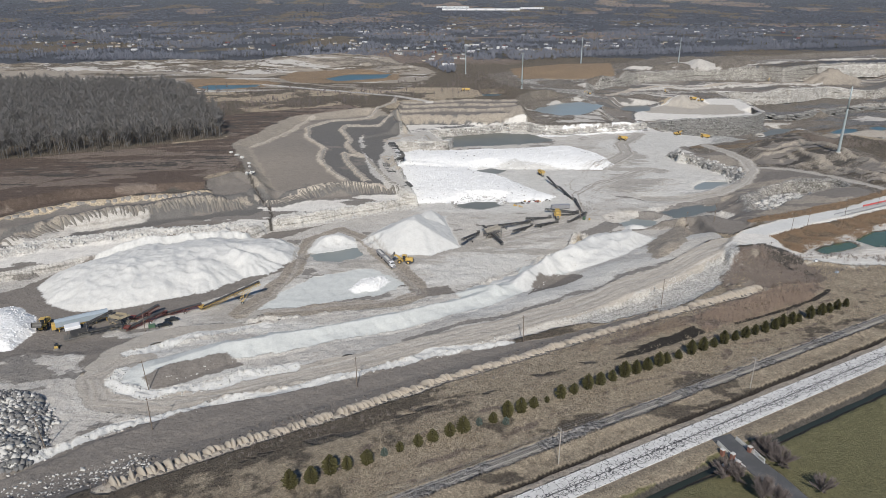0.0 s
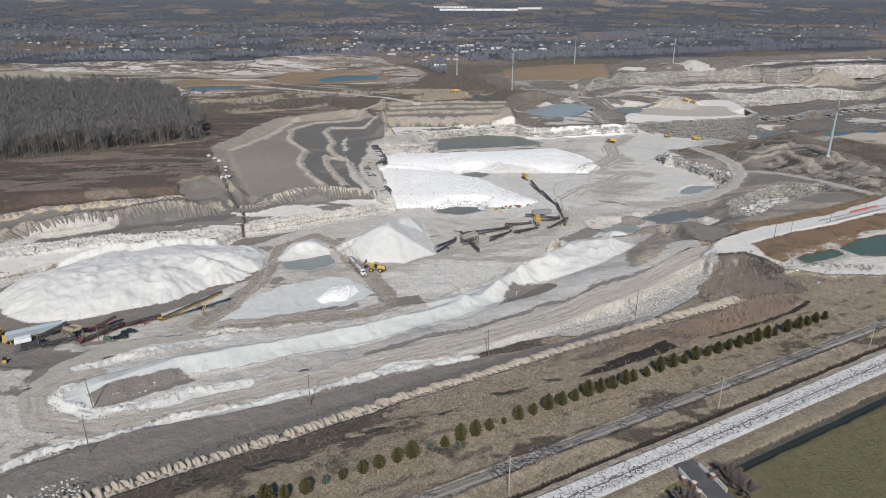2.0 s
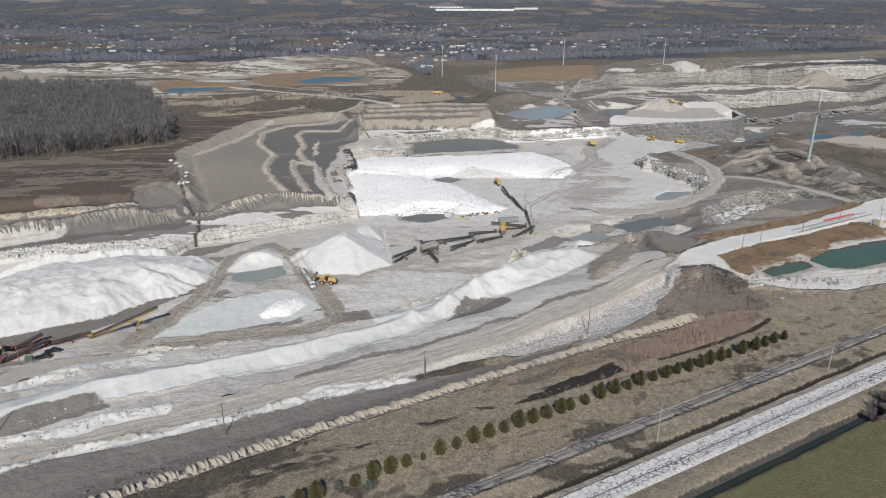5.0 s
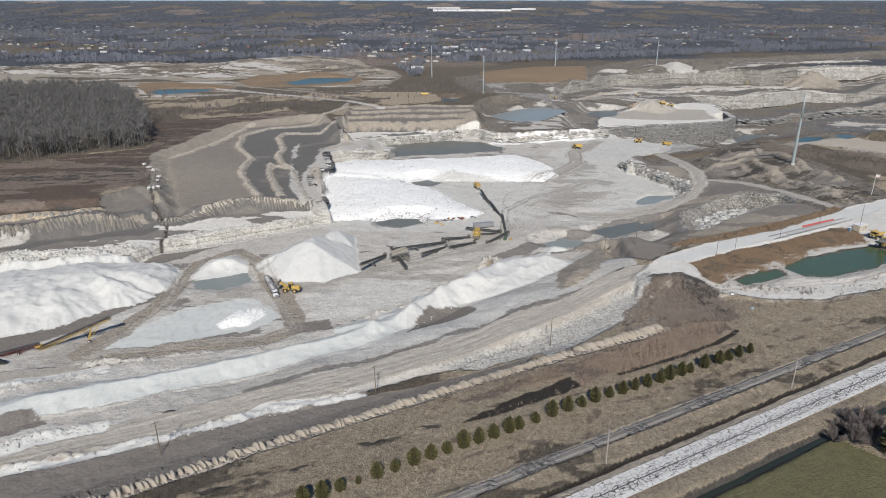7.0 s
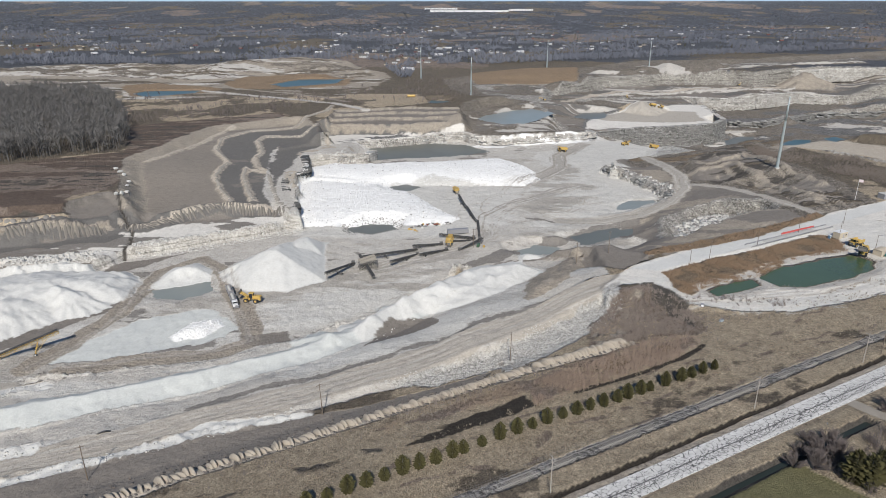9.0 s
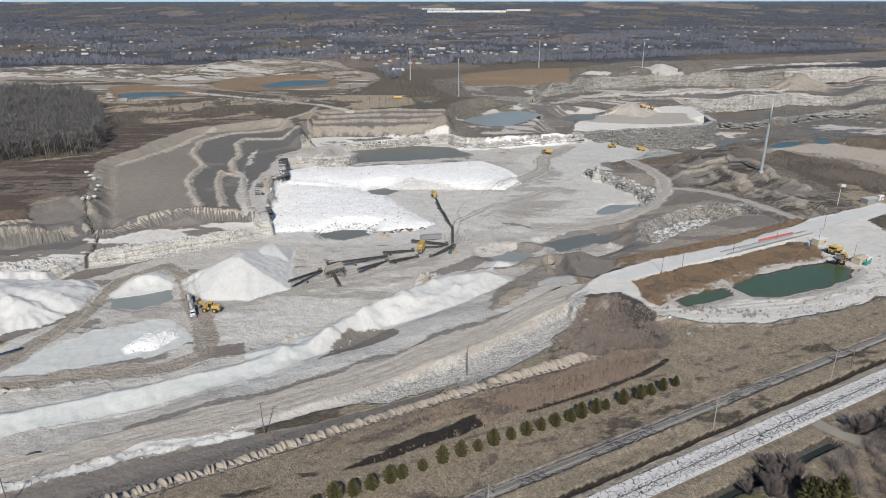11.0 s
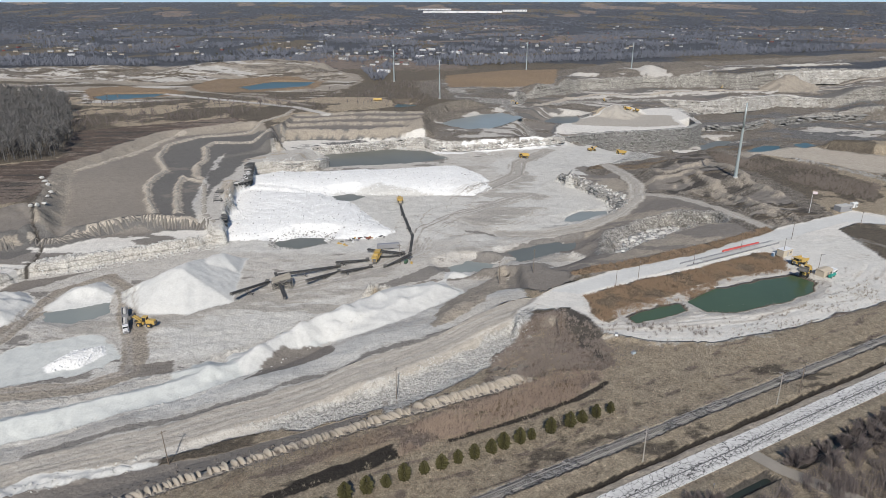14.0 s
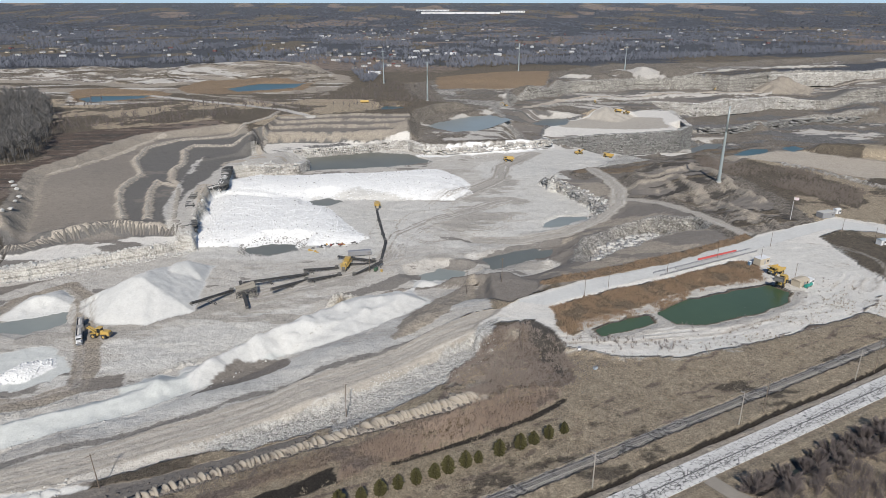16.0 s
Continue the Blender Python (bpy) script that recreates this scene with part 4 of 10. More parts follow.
def smooth_z(x, y, pts):
    """Height between the corners of an outline."""
    s, w = np.zeros(x.shape), np.zeros(x.shape)
    for px, py, pz in pts:
        k = 1.0 / ((x - px) ** 2 + (y - py) ** 2 + 60.0) ** 1.5
        s += k * pz
        w += k
    return s / w


LAYER = {"mud": 0, "wet": 0, "dark": 0, "fines": 1, "chalk": 1, "blue": 1, "track": 2}


def layer(i, d, name, spread=7.0, amount=1.0):
    """Lay a loose-edged layer: d is the distance outside its outline."""
    k = LAYER[name]
    OVER[i, k] = np.maximum(OVER[i, k], amount * np.clip(0.5 - d / spread * 0.5, 0, 1))
    for other in range(3):
        if other != k:
            OVER[i, other] *= 1 - 0.8 * np.clip(0.5 - d / spread * 0.5, 0, 1)


RAG = fbm(HX, HY, 6.0, 5, 301, 0.7)


def soil(i, w, name, crisp=True):
    # soils meet in ragged, crisp edges
    w = step(w + RAG[i] * 1.5 * np.minimum(w, 1 - w), 0.32, 0.68) if crisp else w
    OVER[i] *= 1 - w[:, None]
    w = w[:, None]
    TINT[i] = TINT[i] * (1 - w) + np.array(SOIL[name]) * w
    KIND[i] = KIND[i] * (1 - w) + np.array(FEEL[name]) * w


def signed(i, pts, wobble=0.0, size=12.0, seed=1):
    x, y = HX[i], HY[i]
    if wobble:
        dx, dy = fbm(x, y, size, 5, seed, 0.6) * wobble, fbm(x, y, size, 5, seed + 50, 0.6) * wobble
        x, y = x + dx, y + dy
    d, z, s, ins = line_of(x, y, pts, True)
    return np.where(ins, -d, d)


def area(pts, name="", edge=6.0, wobble=1.5, size=14.0, seed=1, level=True, wall="", feather=1.5, shift=0.0, ledges=0, loose=0.0):
    """Level an outlined piece of ground at the heights of its corners; walls of width edge rise outside it."""
    widest = edge if isinstance(edge, (int, float)) else 30
    i = near_box(pts, widest + wobble * 2 + feather + 4 + loose)
    d = signed(i, pts, wobble, size, seed)
    if widest != edge:
        edge = edge(HX[i], HY[i])
    if level:
        z = smooth_z(HX[i], HY[i], pts) + shift
        if ledges:
            # stepped rock: narrow treads between steep risers
            f_ = np.clip(d / edge, 0, 1) * ledges
            w = 1 - (np.floor(f_) + step(f_ - np.floor(f_), 0.45, 1.0)) / ledges
        else:
            w = 1 - step(d, 0, edge)
        H[i] = H[i] * (1 - w) + z * w
    if wall:
        soil(i, (1 - step(d, edge * 0.8, edge + 2.5)), wall)
    if name and loose:
        layer(i, d, name, loose)
    elif name:
        soil(i, 1 - step(d, -feather, feather), name)


def mound(pts, name, slope=0.62, top=8.0, wobble=1.5, size=10.0, seed=3, rough=0.5, feather=0.8, gully=0.0, crest=None, below=None):
    """A heap on an outlined foot."""
    i = near_box(pts, wobble * 2 + 4)
    d = -signed(i, pts, wobble, size, seed)
    h = np.maximum(d, 0) * slope
    h = top * (1 - np.exp(-h / top * 1.25)) if crest is None else np.minimum(h, crest)
    if crest is not None:
        # tipped heaps: straight flanks below an uneven crest
        h = np.minimum(np.maximum(d, 0) * slope, crest + fbm(HX[i], HY[i], size * 1.5, 3, seed + 21) * rough * 2.5)
    h += np.maximum(0, np.minimum(1, d / 4)) * fbm(HX[i], HY[i], size, 5, seed + 9, 0.45) * rough * 0.6
    if gully:
        # run-out flutes between narrow spurs
        h -= np.clip(d / 5, 0, 1) * np.sqrt(np.abs(fbm(HX[i] * 1.5, HY[i] * 0.45, 11, 2, seed + 4))) * gully
    low = np.ones(len(i)) if below is None else 1 - step(H[i], below - 3, below)
    H[i] += np.where(d > 0, np.maximum(h, 0), 0) * low
    soil(i, step(d, -feather, feather * 0.6) * low, name)


def ridge(pts, name, width=4.0, rise=2.0, absolute=False, wobble=0.8, seed=5, lump=0.0, lump_size=3.0, feather=0.0, power=1.0, sharp=False, flute=0.0):
    """A bank or berm along a line: rise above the ground, or up to the line's own height."""
    i = near_box(pts, width + wobble * 2 + 2)
    x = HX[i] + fbm(HX[i], HY[i], 9, 3, seed) * wobble
    y = HY[i] + fbm(HX[i], HY[i], 9, 3, seed + 7) * wobble
    d, z, s, _ = line_of(x, y, pts, False)
    k = np.clip(1 - d / width, 0, 1) ** power
    if not sharp:
        k = k * k * (3 - 2 * k)
    if flute:
        k = np.clip(k + flute * np.minimum(k, 1 - k) * (2 * np.sqrt(np.abs(fbm(s, d * 0.2, 5.0, 3, seed + 11))) - 1), 0, 1.1)
    if lump:
        # rounded heaps with narrow clefts between them
        ph = s / lump_size * 3.1416 + 1.5 * fbm(HX[i], HY[i], 7, 2, seed + 3)
        k = k * (1 + lump * (0.35 - 1.35 * np.exp(-(np.sin(ph) / 0.42) ** 2)) * (d < width))
    if absolute:
        H[i] = np.where(d < width, np.maximum(H[i], H[i] * (1 - k) + z * k), H[i])
    else:
        H[i] += rise * k
    if name:
        soil(i, step(k, 0.08, 0.35), name)


def strip(pts, name, width, level=True, feather=0.8, wobble=0.0, seed=2, edge=2.0, amount=1.0, loose=0.0, crisp=True):
    """A track or road along a line."""
    i = near_box(pts, width + edge + 4)
    x, y = HX[i], HY[i]
    if wobble:
        x, y = x + fbm(x, y, 15, 2, seed) * wobble, y + fbm(x, y, 15, 2, seed + 3) * wobble
    d, z, s, _ = line_of(x, y, pts, False)
    if level:
        w = 1 - step(d, width, width + edge)
        H[i] = H[i] * (1 - w) + z * w
    if name and loose:
        layer(i, d - width, name, loose, amount)
    elif name:
        soil(i, amount * (1 - step(d, width - feather, width + feather)), name, crisp)


def patches(pts, name, cover=0.5, size=18.0, seed=11, wobble=2.0, sharp=0.25, stretch=(1.0, 1.0), amount=1.0, loose=0.0):
    """Irregular stains of one soil within an outline."""
    i = near_box(pts, 4)
    d = signed(i, pts, wobble, 14, seed)
    n = fbm(HX[i] * stretch[0], HY[i] * stretch[1], size, 5, seed, 0.55)
    t = (0.5 - cover) * 1.6
    if loose:
        layer(i, np.maximum((t - n) * loose * 1.2, d), name, loose)
        return
    soil(i, amount * step(n, t - sharp, t + sharp) * (1 - step(d, -4, 1)), name)


def tongues(pts, width, rise, pale="sand", under="mud", wave=4.0, seed=1, cover=0.5, both=True):
    """A bulldozed bank: a pale crest from which tongues of spilt soil run down its dark, gullied flanks."""
    i = near_box(pts, width + 4)
    x = HX[i] + fbm(HX[i], HY[i], 14, 3, seed) * 1.2
    y = HY[i] + fbm(HX[i], HY[i], 14, 3, seed + 7) * 1.2
    d, z, s, _ = line_of(x, y, pts, False)
    spur = np.clip(0.5 + 0.75 * fbm(s, s * 0 + seed, wave, 3, seed + 2, 0.6), 0, 1)
    k = np.clip(1 - d / width, 0, 1)
    H[i] += rise * k * (0.55 + 0.6 * spur)
    soil(i, step(k, 0.02, 0.2), under)
    soil(i, step(k - (1 - np.minimum(cover * (0.35 + 1.3 * spur), 0.9)), -0.06, 0.06), pale)


def heap(x, y, peak, name, slope=0.55, seed=1, reach=26):
    """A tipped cone of stone under its peak, with a straight flank and a ragged foot."""
    i = near_box([(x, y), (x, y)], reach)
    a = np.arctan2(HY[i] - y, HX[i] - x)
    d = np.hypot(HX[i] - x, HY[i] - y) * (1 + 0.07 * np.sin(a * 3 + seed) + 0.04 * np.sin(a * 8 + seed * 2) + 0.02 * np.sin(a * 19 + seed) + 0.07 * fbm(a * 30, a * 0 + seed, 6, 4, seed + 2, 0.65)) + fbm(HX[i], HY[i], 5, 3, seed) * 0.25 + (fbm(HX[i], HY[i], reach * 0.4, 4, seed + 5, 0.6) * reach * (0.16 if reach >= 40 else 0.06) if reach > 26 else 0)
    top = peak - slope * np.hypot(d, 0.8)
    w = top > H[i]
    soil(i, np.where(w, 1.0, 0.0), name)
    H[i] = np.maximum(H[i], top)


def shifted(pts, off):
    """The line moved sideways by off metres."""
    out = []
    for k in range(len(pts)):
        a, b = pts[max(k - 1, 0)], pts[min(k + 1, len(pts) - 1)]
        d = math.hypot(b[0] - a[0], b[1] - a[1]) or 1
        out.append((pts[k][0] - (b[1] - a[1]) / d * off, pts[k][1] + (b[0] - a[0]) / d * off, pts[k][2]))
    return out


def ruts(pts, names, half_width, count, seed, wide=0.55, amount=0.7, cut=0.0):
    """Wheel tracks along a way: many narrow lines that wander."""
    r = np.random.default_rng(seed)
    for k in range(count):
        off = r.uniform(-half_width, half_width)
        line = shifted(pts, off)
        strip(line, names[k % len(names)], wide * r.uniform(0.6, 1.3), level=False, feather=0.5, wobble=1.2, seed=seed + k, amount=amount * r.uniform(0.3, 0.8), crisp=False)
        if cut:
            ridge(line, "", width=1.1, rise=-cut * r.uniform(0.4, 1), wobble=1.2, seed=seed + k)

# the lie of the land, from the road northwards
ROAD_DIR, ROAD_OUT = (0.8794, 0.4763), (-0.4763, 0.8794)


def road_point(s, n, z=0.0):
    return (s * ROAD_DIR[0] + n * ROAD_OUT[0], s * ROAD_DIR[1] + n * ROAD_OUT[1], z)


RS = HX * ROAD_DIR[0] + HY * ROAD_DIR[1]
RN = HX * ROAD_OUT[0] + HY * ROAD_OUT[1]
bank = np.interp(RN, [100, 108, 120, 132, 145, 152, 160, 168, 176, 190, 240, 300], [0, -0.5, -0.7, -1.2, -2.6, -3.4, -4.6, -8.2, -10.2, -10.8, -11.5, 0])
H[:] = bank * (1 - 0.85 * step(RS, 170, 330)) * (1 - step(HX + 0.35 * HY, 330, 420)) + fbm(HX, HY, 40, 4, 4) * 0.35
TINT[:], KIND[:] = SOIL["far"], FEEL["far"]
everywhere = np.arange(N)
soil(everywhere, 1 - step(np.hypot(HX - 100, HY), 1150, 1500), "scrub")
soil(everywhere, step(fbm(HX, HY, 55, 5, 21), -0.2, 0.5) * (HY < 900), "dry")
soil(everywhere, (1 - step(RN, 140, 158)) * (0.65 + 0.35 * step(fbm(HX, HY, 14, 4, 5), -0.4, 0.3)), "dry")
# far fields beyond the woods
f = fbm(HX * 0.5, HY * 0.35, 90, 4, 77)
soil(everywhere, step(f, 0.25, 0.45) * step(HY, 1150, 1300) * 0.8, "scrub")
soil(everywhere, step(fbm(HX * 0.4, HY * 0.3, 120, 3, 79), 0.55, 0.65) * step(HY, 1150, 1300) * 0.7, "fallow")

area(TILLED, "tilled", level=False, wobble=4, feather=4)
patches(TILLED, "fallow", 0.45, 45, 31, stretch=(0.6, 1.6))
patches(TILLED, "dark", 0.35, 14, 32, stretch=(0.25, 1.8), amount=0.6, sharp=0.12)
patches(TILLED, "fallow", 0.3, 9, 35, stretch=(0.2, 1.8), amount=0.6, sharp=0.12)
area(WOODS, "scrub", level=False, wobble=5, feather=5)
area(SCRAPE_W, "mud", edge=5, wobble=1.5, wall="mud")
tongues(CLAYBANK, 6.0, 2.0, "clay", "mud", 9.0, 91, 0.95)
area(shifted(CLAYBANK, 4) + shifted(CLAYBANK, 46)[::-1], "tilled", level=False, wobble=4, feather=3)
patches(shifted(CLAYBANK, 8) + shifted(CLAYBANK, 46)[::-1], "fallow", 0.5, 22, 31, stretch=(0.6, 1.6))
strip(shifted(CLAYBANK, 5), "dark", 1.8, level=False, feather=1.0, wobble=3, amount=0.8)
area(TERRACE, "loam", edge=16, wobble=2, wall="bank")
area([(-100.6, 543, 0), (-121.9, 589, 0), (-130, 630, 0), (-114, 662, 0), (-66, 690, 0), (-46, 660, 0), (-45, 600, 0), (-45, 520, 0), (-40, 480, 0), (-28, 440, 0), (-66, 447, 0), (-86, 481, 0), (-98, 510, 0)], "damp", level=False, wobble=2, feather=2)
patches(TERRACE, "mud", 0.25, 30, 131, stretch=(0.7, 1.2), sharp=0.2, amount=0.7)
for line in (TER_RIDGE_A, TER_RIDGE_B, TER_RIDGE_C, TER_RIDGE_D, TER_RIDGE_E, TER_RIDGE_F, TER_RIDGE_G, TILLRIDGE_A):
    tongues(line, 3.4, 1.9, "sand", "bank", 4.0, 93, 0.75)
area(BENCH_NW, "mud", edge=9, wobble=2.5, wall="mud")
patches(BENCH_NW, "mud", 0.45, 25, 33, stretch=(0.5, 1.5), loose=5)
patches(BENCH_NW, "chalk", 0.5, 22, 34, stretch=(0.5, 1.5), sharp=0.08)
strip(shifted(CREST_NW, -12), "damp", 7.0, level=False, feather=1.0, wobble=5)
tongues(CREST_NW, 8.0, 2.6, "bank", "damp", 3.0, 94, 0.3)
tongues(TER_FRONT, 9.0, 2.6, "sand", "damp", 3.0, 95, 0.3)
ridge(ROCKFACE, "ledge", width=8, rise=1.8, wobble=3, seed=99, lump=0.3, lump_size=6)
ridge(LEDGE_W, "pale", width=6, rise=2.0, wobble=2, seed=96)
area(MUD_W, "mud", level=False, wobble=2, feather=0.7)
area(FAR_SLOPE, "spoil", edge=40, wobble=8, size=60, wall="spoil", feather=10)
# the upper workings: a stair of bulldozed banks above the walled pool
for k, (foot, low_z, high_z) in enumerate(NORTH_STEPS[::-1]):
    line = [(x_, foot + 0.16 * (x_ - 15) + 4 * math.sin(x_ * 0.06 + k), high_z) for x_ in range(-46, 104, 10)]
    area([(x_, y_ + 3, low_z) for x_, y_, z_ in line] + [(125, 690, low_z), (105, 680, low_z), (60, 680, low_z), (0, 660, low_z), (-40, 650, low_z)], "mud" if k < 3 else "chalk", edge=3.0 if k < 3 else 9.0, wobble=1.5, wall="mud", feather=1.5)
    tongues([(x_, y_ + (5 if k < 3 else 9), z_) for x_, y_, z_ in line], 4.0 if k < 3 else 9.0, 1.3, "bank", "damp" if k == 3 else "mud", 5.0, 140 + k, 0.5)
heap(86, 742, 1.0, "bank", 0.35, 15)
area([(-44, 640, -14), (-2, 672, -14), (45, 690, -14), (92, 700, -14), (110, 692, -14), (98, 722, -13), (60, 714, -14), (0, 694, -14), (-44, 684, -13)], "chalk", level=False, wobble=3, feather=3)
patches([(-44, 650, 0), (0, 675, 0), (45, 693, 0), (60, 714, 0), (0, 694, 0), (-44, 684, 0)], "slate", 0.3, 14, 141, stretch=(0.5, 1.6))
area([(104, 680, -13), (130, 680, -13), (165, 696, -14), (205, 720, -16), (230, 745, -20), (238, 800, -20), (225, 830, -15), (205, 850, -11), (170, 890, -10), (120, 850, -10), (98, 800, -11), (100, 740, -12)], "spoil", edge=12, wobble=3, wall="spoil", feather=4)
patches([(104, 690, 0), (205, 740, 0), (215, 850, 0), (170, 890, 0), (98, 800, 0)], "pale", 0.45, 26, 142, stretch=(0.6, 1.4))
patches([(104, 690, 0), (205, 740, 0), (215, 850, 0), (170, 890, 0), (98, 800, 0)], "mud", 0.3, 20, 143, stretch=(0.6, 1.4))
patches(FAR_SLOPE, "rock", 0.5, 60, 38, stretch=(0.6, 1.6))
patches(FAR_SLOPE, "mud", 0.55, 40, 39, stretch=(0.5, 1.6), loose=10)
patches(FAR_SLOPE, "pale", 0.2, 30, 40, stretch=(0.5, 1.6), amount=0.8)
area(EAST_LOW, "mud", edge=16, wobble=3, wall="mud", feather=4)
patches(EAST_LOW, "bank", 0.5, 25, 63, stretch=(0.6, 1.5))
area(EAST_BACK, "spoil", edge=15, wobble=4, wall="mud", feather=5)
patches(EAST_BACK, "reed", 0.35, 25, 68, stretch=(0.5, 1.8))
patches([(170, 880, 0), (250, 1010, 0), (520, 1060, 0), (560, 960, 0), (440, 900, 0), (300, 870, 0)], "pale", 0.5, 30, 75, stretch=(0.5, 1.6))
for k, (a_, b_, c_, e_) in enumerate(((260, 1060, 330, 1090), (330, 1180, 470, 1240), (480, 1230, 640, 1260), (210, 985, 300, 1040), (640, 1300, 860, 1330))):
    tongues([(a_, b_, 0), ((a_ + c_) / 2 + 8, (b_ + e_) / 2 - 9, 0), (c_, e_, 0)], 14.0, 5.0, "pale", "spoil", 14.0, 150 + k, 0.6)
for k, (x, y, peak) in enumerate(((420, 1225, 9), (465, 1235, 12), (515, 1250, 13), (300, 1100, 4), (560, 1265, 10), (250, 1040, 3), (380, 1190, 6))):
    heap(x, y, peak - 3, "pale" if k == 1 else "spoil", 0.3, 160 + k, 44)
area([(91, 363, -18), (123, 371, -16), (144, 370, -14), (178, 396, -17), (150, 400, -19), (100, 380, -19)], "mud", edge=20, wobble=3, wall="mud")
area(PIT, "pale", edge=lambda x, y: 3.0 + 7 * step(y, 600, 640) * step(x, 100, 125), wobble=2.6, wall="ledge", feather=3, ledges=2)
# the shoulder of rock that closes the north-west corner
area([(-75, 600, -9), (-60, 520, -9), (-50, 470, -9), (-37, 445, -9), (-24, 425, -10), (-18, 424, -11), (-24, 442, -9), (-32, 464, -9), (-40, 490, -9), (-44, 513, -9), (-38, 520, -9), (-34, 531, -9), (-36, 550, -9), (-44, 577, -9), (-44, 586, -9.5), (-37, 593, -10), (-23, 595, -11), (-10, 601, -11.5), (4, 605, -12), (8, 624, -13), (0, 655, -14), (-20, 660, -13)], "pale", edge=1.6, wobble=0.6, size=9, wall="ledge", feather=2)
area([(-75, 600, 0), (-66, 545, 0), (-58, 515, 0), (-47, 475, 0), (-52, 500, 0), (-50, 540, 0), (-52, 600, 0), (-40, 640, 0), (-60, 660, 0)], "damp", level=False, wobble=3, feather=2)
patches([(-55, 600, 0), (-50, 520, 0), (-30, 450, 0), (-36, 530, 0), (-45, 590, 0), (0, 610, 0), (0, 650, 0), (-40, 650, 0)], "sand", 0.4, 12, 145)
area([(200, 750, -26), (236, 1000, -24), (440, 1100, -29), (560, 1110, -30), (520, 960, -44), (440, 850, -45), (300, 770, -32)], "bank", edge=20, wobble=3, feather=4)
area(FLOOR_C, "spoil", edge=10, wobble=4, size=40, wall="rock", feather=6)
patches(FLOOR_C, "mud", 0.45, 50, 151, stretch=(0.5, 1.7))
patches(FLOOR_C, "pale", 0.25, 30, 152, stretch=(0.5, 1.7))
patches(FLOOR_C, "damp", 0.3, 36, 155, stretch=(0.4, 1.9))
for k, line in enumerate(([(250, 950, 0), (360, 1040, 0), (470, 1080, 0)], [(280, 1010, 0), (400, 1100, 0), (560, 1150, 0)], [(480, 1120, 0), (600, 1130, 0), (700, 1180, 0)])):
    ridge(line, "pale" if k else "rock", width=7, rise=2.6, wobble=5, seed=170 + k, flute=0.5, sharp=True)
strip([(230, 930, 0), (330, 1075, 0), (470, 1140, 0), (600, 1150, 0), (760, 1235, 0), (850, 1232, 0), (1000, 1310, 0), (1250, 1470, 0)], "sand", 5.5, level=False, feather=1.5, wobble=2)
strip([(760, 1235, 0), (730, 1190, 0), (745, 1150, 0), (800, 1130, 0)], "sand", 5, level=False, feather=1.5, wobble=2)
area(FLOOR_B, "slate", edge=6, wobble=3, size=40, wall="rock", feather=4)
patches(FLOOR_B, "spoil", 0.5, 40, 153, stretch=(0.5, 1.7))
area(DEEP, "slate", edge=6, wobble=3, size=40, wall="rock", feather=4)
for k, (x, y, peak, reach) in enumerate(((783, 1085, -24, 60), (750, 1062, -34, 50), (820, 1090, -26, 60), (690, 1195, -4, 70), (660, 1180, -12, 60), (560, 985, -44, 30), (880, 1120, -30, 50))):
    heap(x, y, peak, "bank" if k in (3, 4) else "spoil", 0.55, 180 + k, reach)
patches(DEEP, "spoil", 0.5, 40, 51, stretch=(0.6, 1.6))
patches(DEEP, "pale", 0.25, 40, 52, stretch=(0.6, 1.6))
area([(215, 735, -26), (262, 700, -28), (330, 712, -40), (400, 706, -52), (410, 838, -53), (344, 817, -52), (302, 809, -48), (259, 789, -38), (236, 779, -30)], "chalk", edge=4, wobble=2, feather=4)
area(BENCH_R, "pale", edge=2.5, wobble=1.0, wall="slate", feather=0.8)
heap(330, 925, -11, "clay", 0.5, 3, 40)
heap(352, 935, -15, "bank", 0.5, 4, 40)
area([(a_, b_, c_) for a_, b_, c_ in BENCH_R], "chalk", level=False, wobble=2.5, feather=0.6)
area([(262, 850, 0), (290, 850, 0), (350, 845, 0), (395, 862, 0), (405, 930, 0), (330, 930, 0), (262, 880, 0)], "track", level=False, wobble=4, feather=4)
strip([(a_, b_ - 6, 0) for a_, b_, c_ in WHITE_WALL], "white", 7, level=False, feather=3, wobble=4)
area(SPOIL_HILL, "spoil", edge=12, wobble=3, wall="spoil", feather=6)
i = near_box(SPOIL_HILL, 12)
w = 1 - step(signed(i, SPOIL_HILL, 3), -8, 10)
# one noise carves the hill and darkens its hollows
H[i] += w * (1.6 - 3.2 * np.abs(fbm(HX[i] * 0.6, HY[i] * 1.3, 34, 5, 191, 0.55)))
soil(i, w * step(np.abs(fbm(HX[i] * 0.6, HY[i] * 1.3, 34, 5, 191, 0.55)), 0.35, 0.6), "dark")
patches(SPOIL_HILL, "mud", 0.45, 22, 53, stretch=(0.4, 1.8), sharp=0.1)
patches(SPOIL_HILL, "scrub", 0.25, 18, 48, stretch=(0.4, 1.8), sharp=0.1)
ridge(HILL_LINE_A, "bank", width=4, rise=1.5, wobble=2, seed=43)
ridge(HILL_LINE_B, "bank", width=4, rise=2.0, wobble=2, seed=44)
patches(SPOIL_HILL, "bank", 0.35, 12, 54, stretch=(1.8, 0.5), amount=0.7)
area(WEST_GAP, "mud", edge=6, wobble=1.0, feather=3)
area(WEST_YARD, "pale", edge=5, wobble=1.5, feather=3)
area(SHELF, "pale", edge=4, wobble=1.0, feather=2)
patches(SHELF, "chalk", 0.55, 22, 78, stretch=(0.4, 1.6), loose=7)
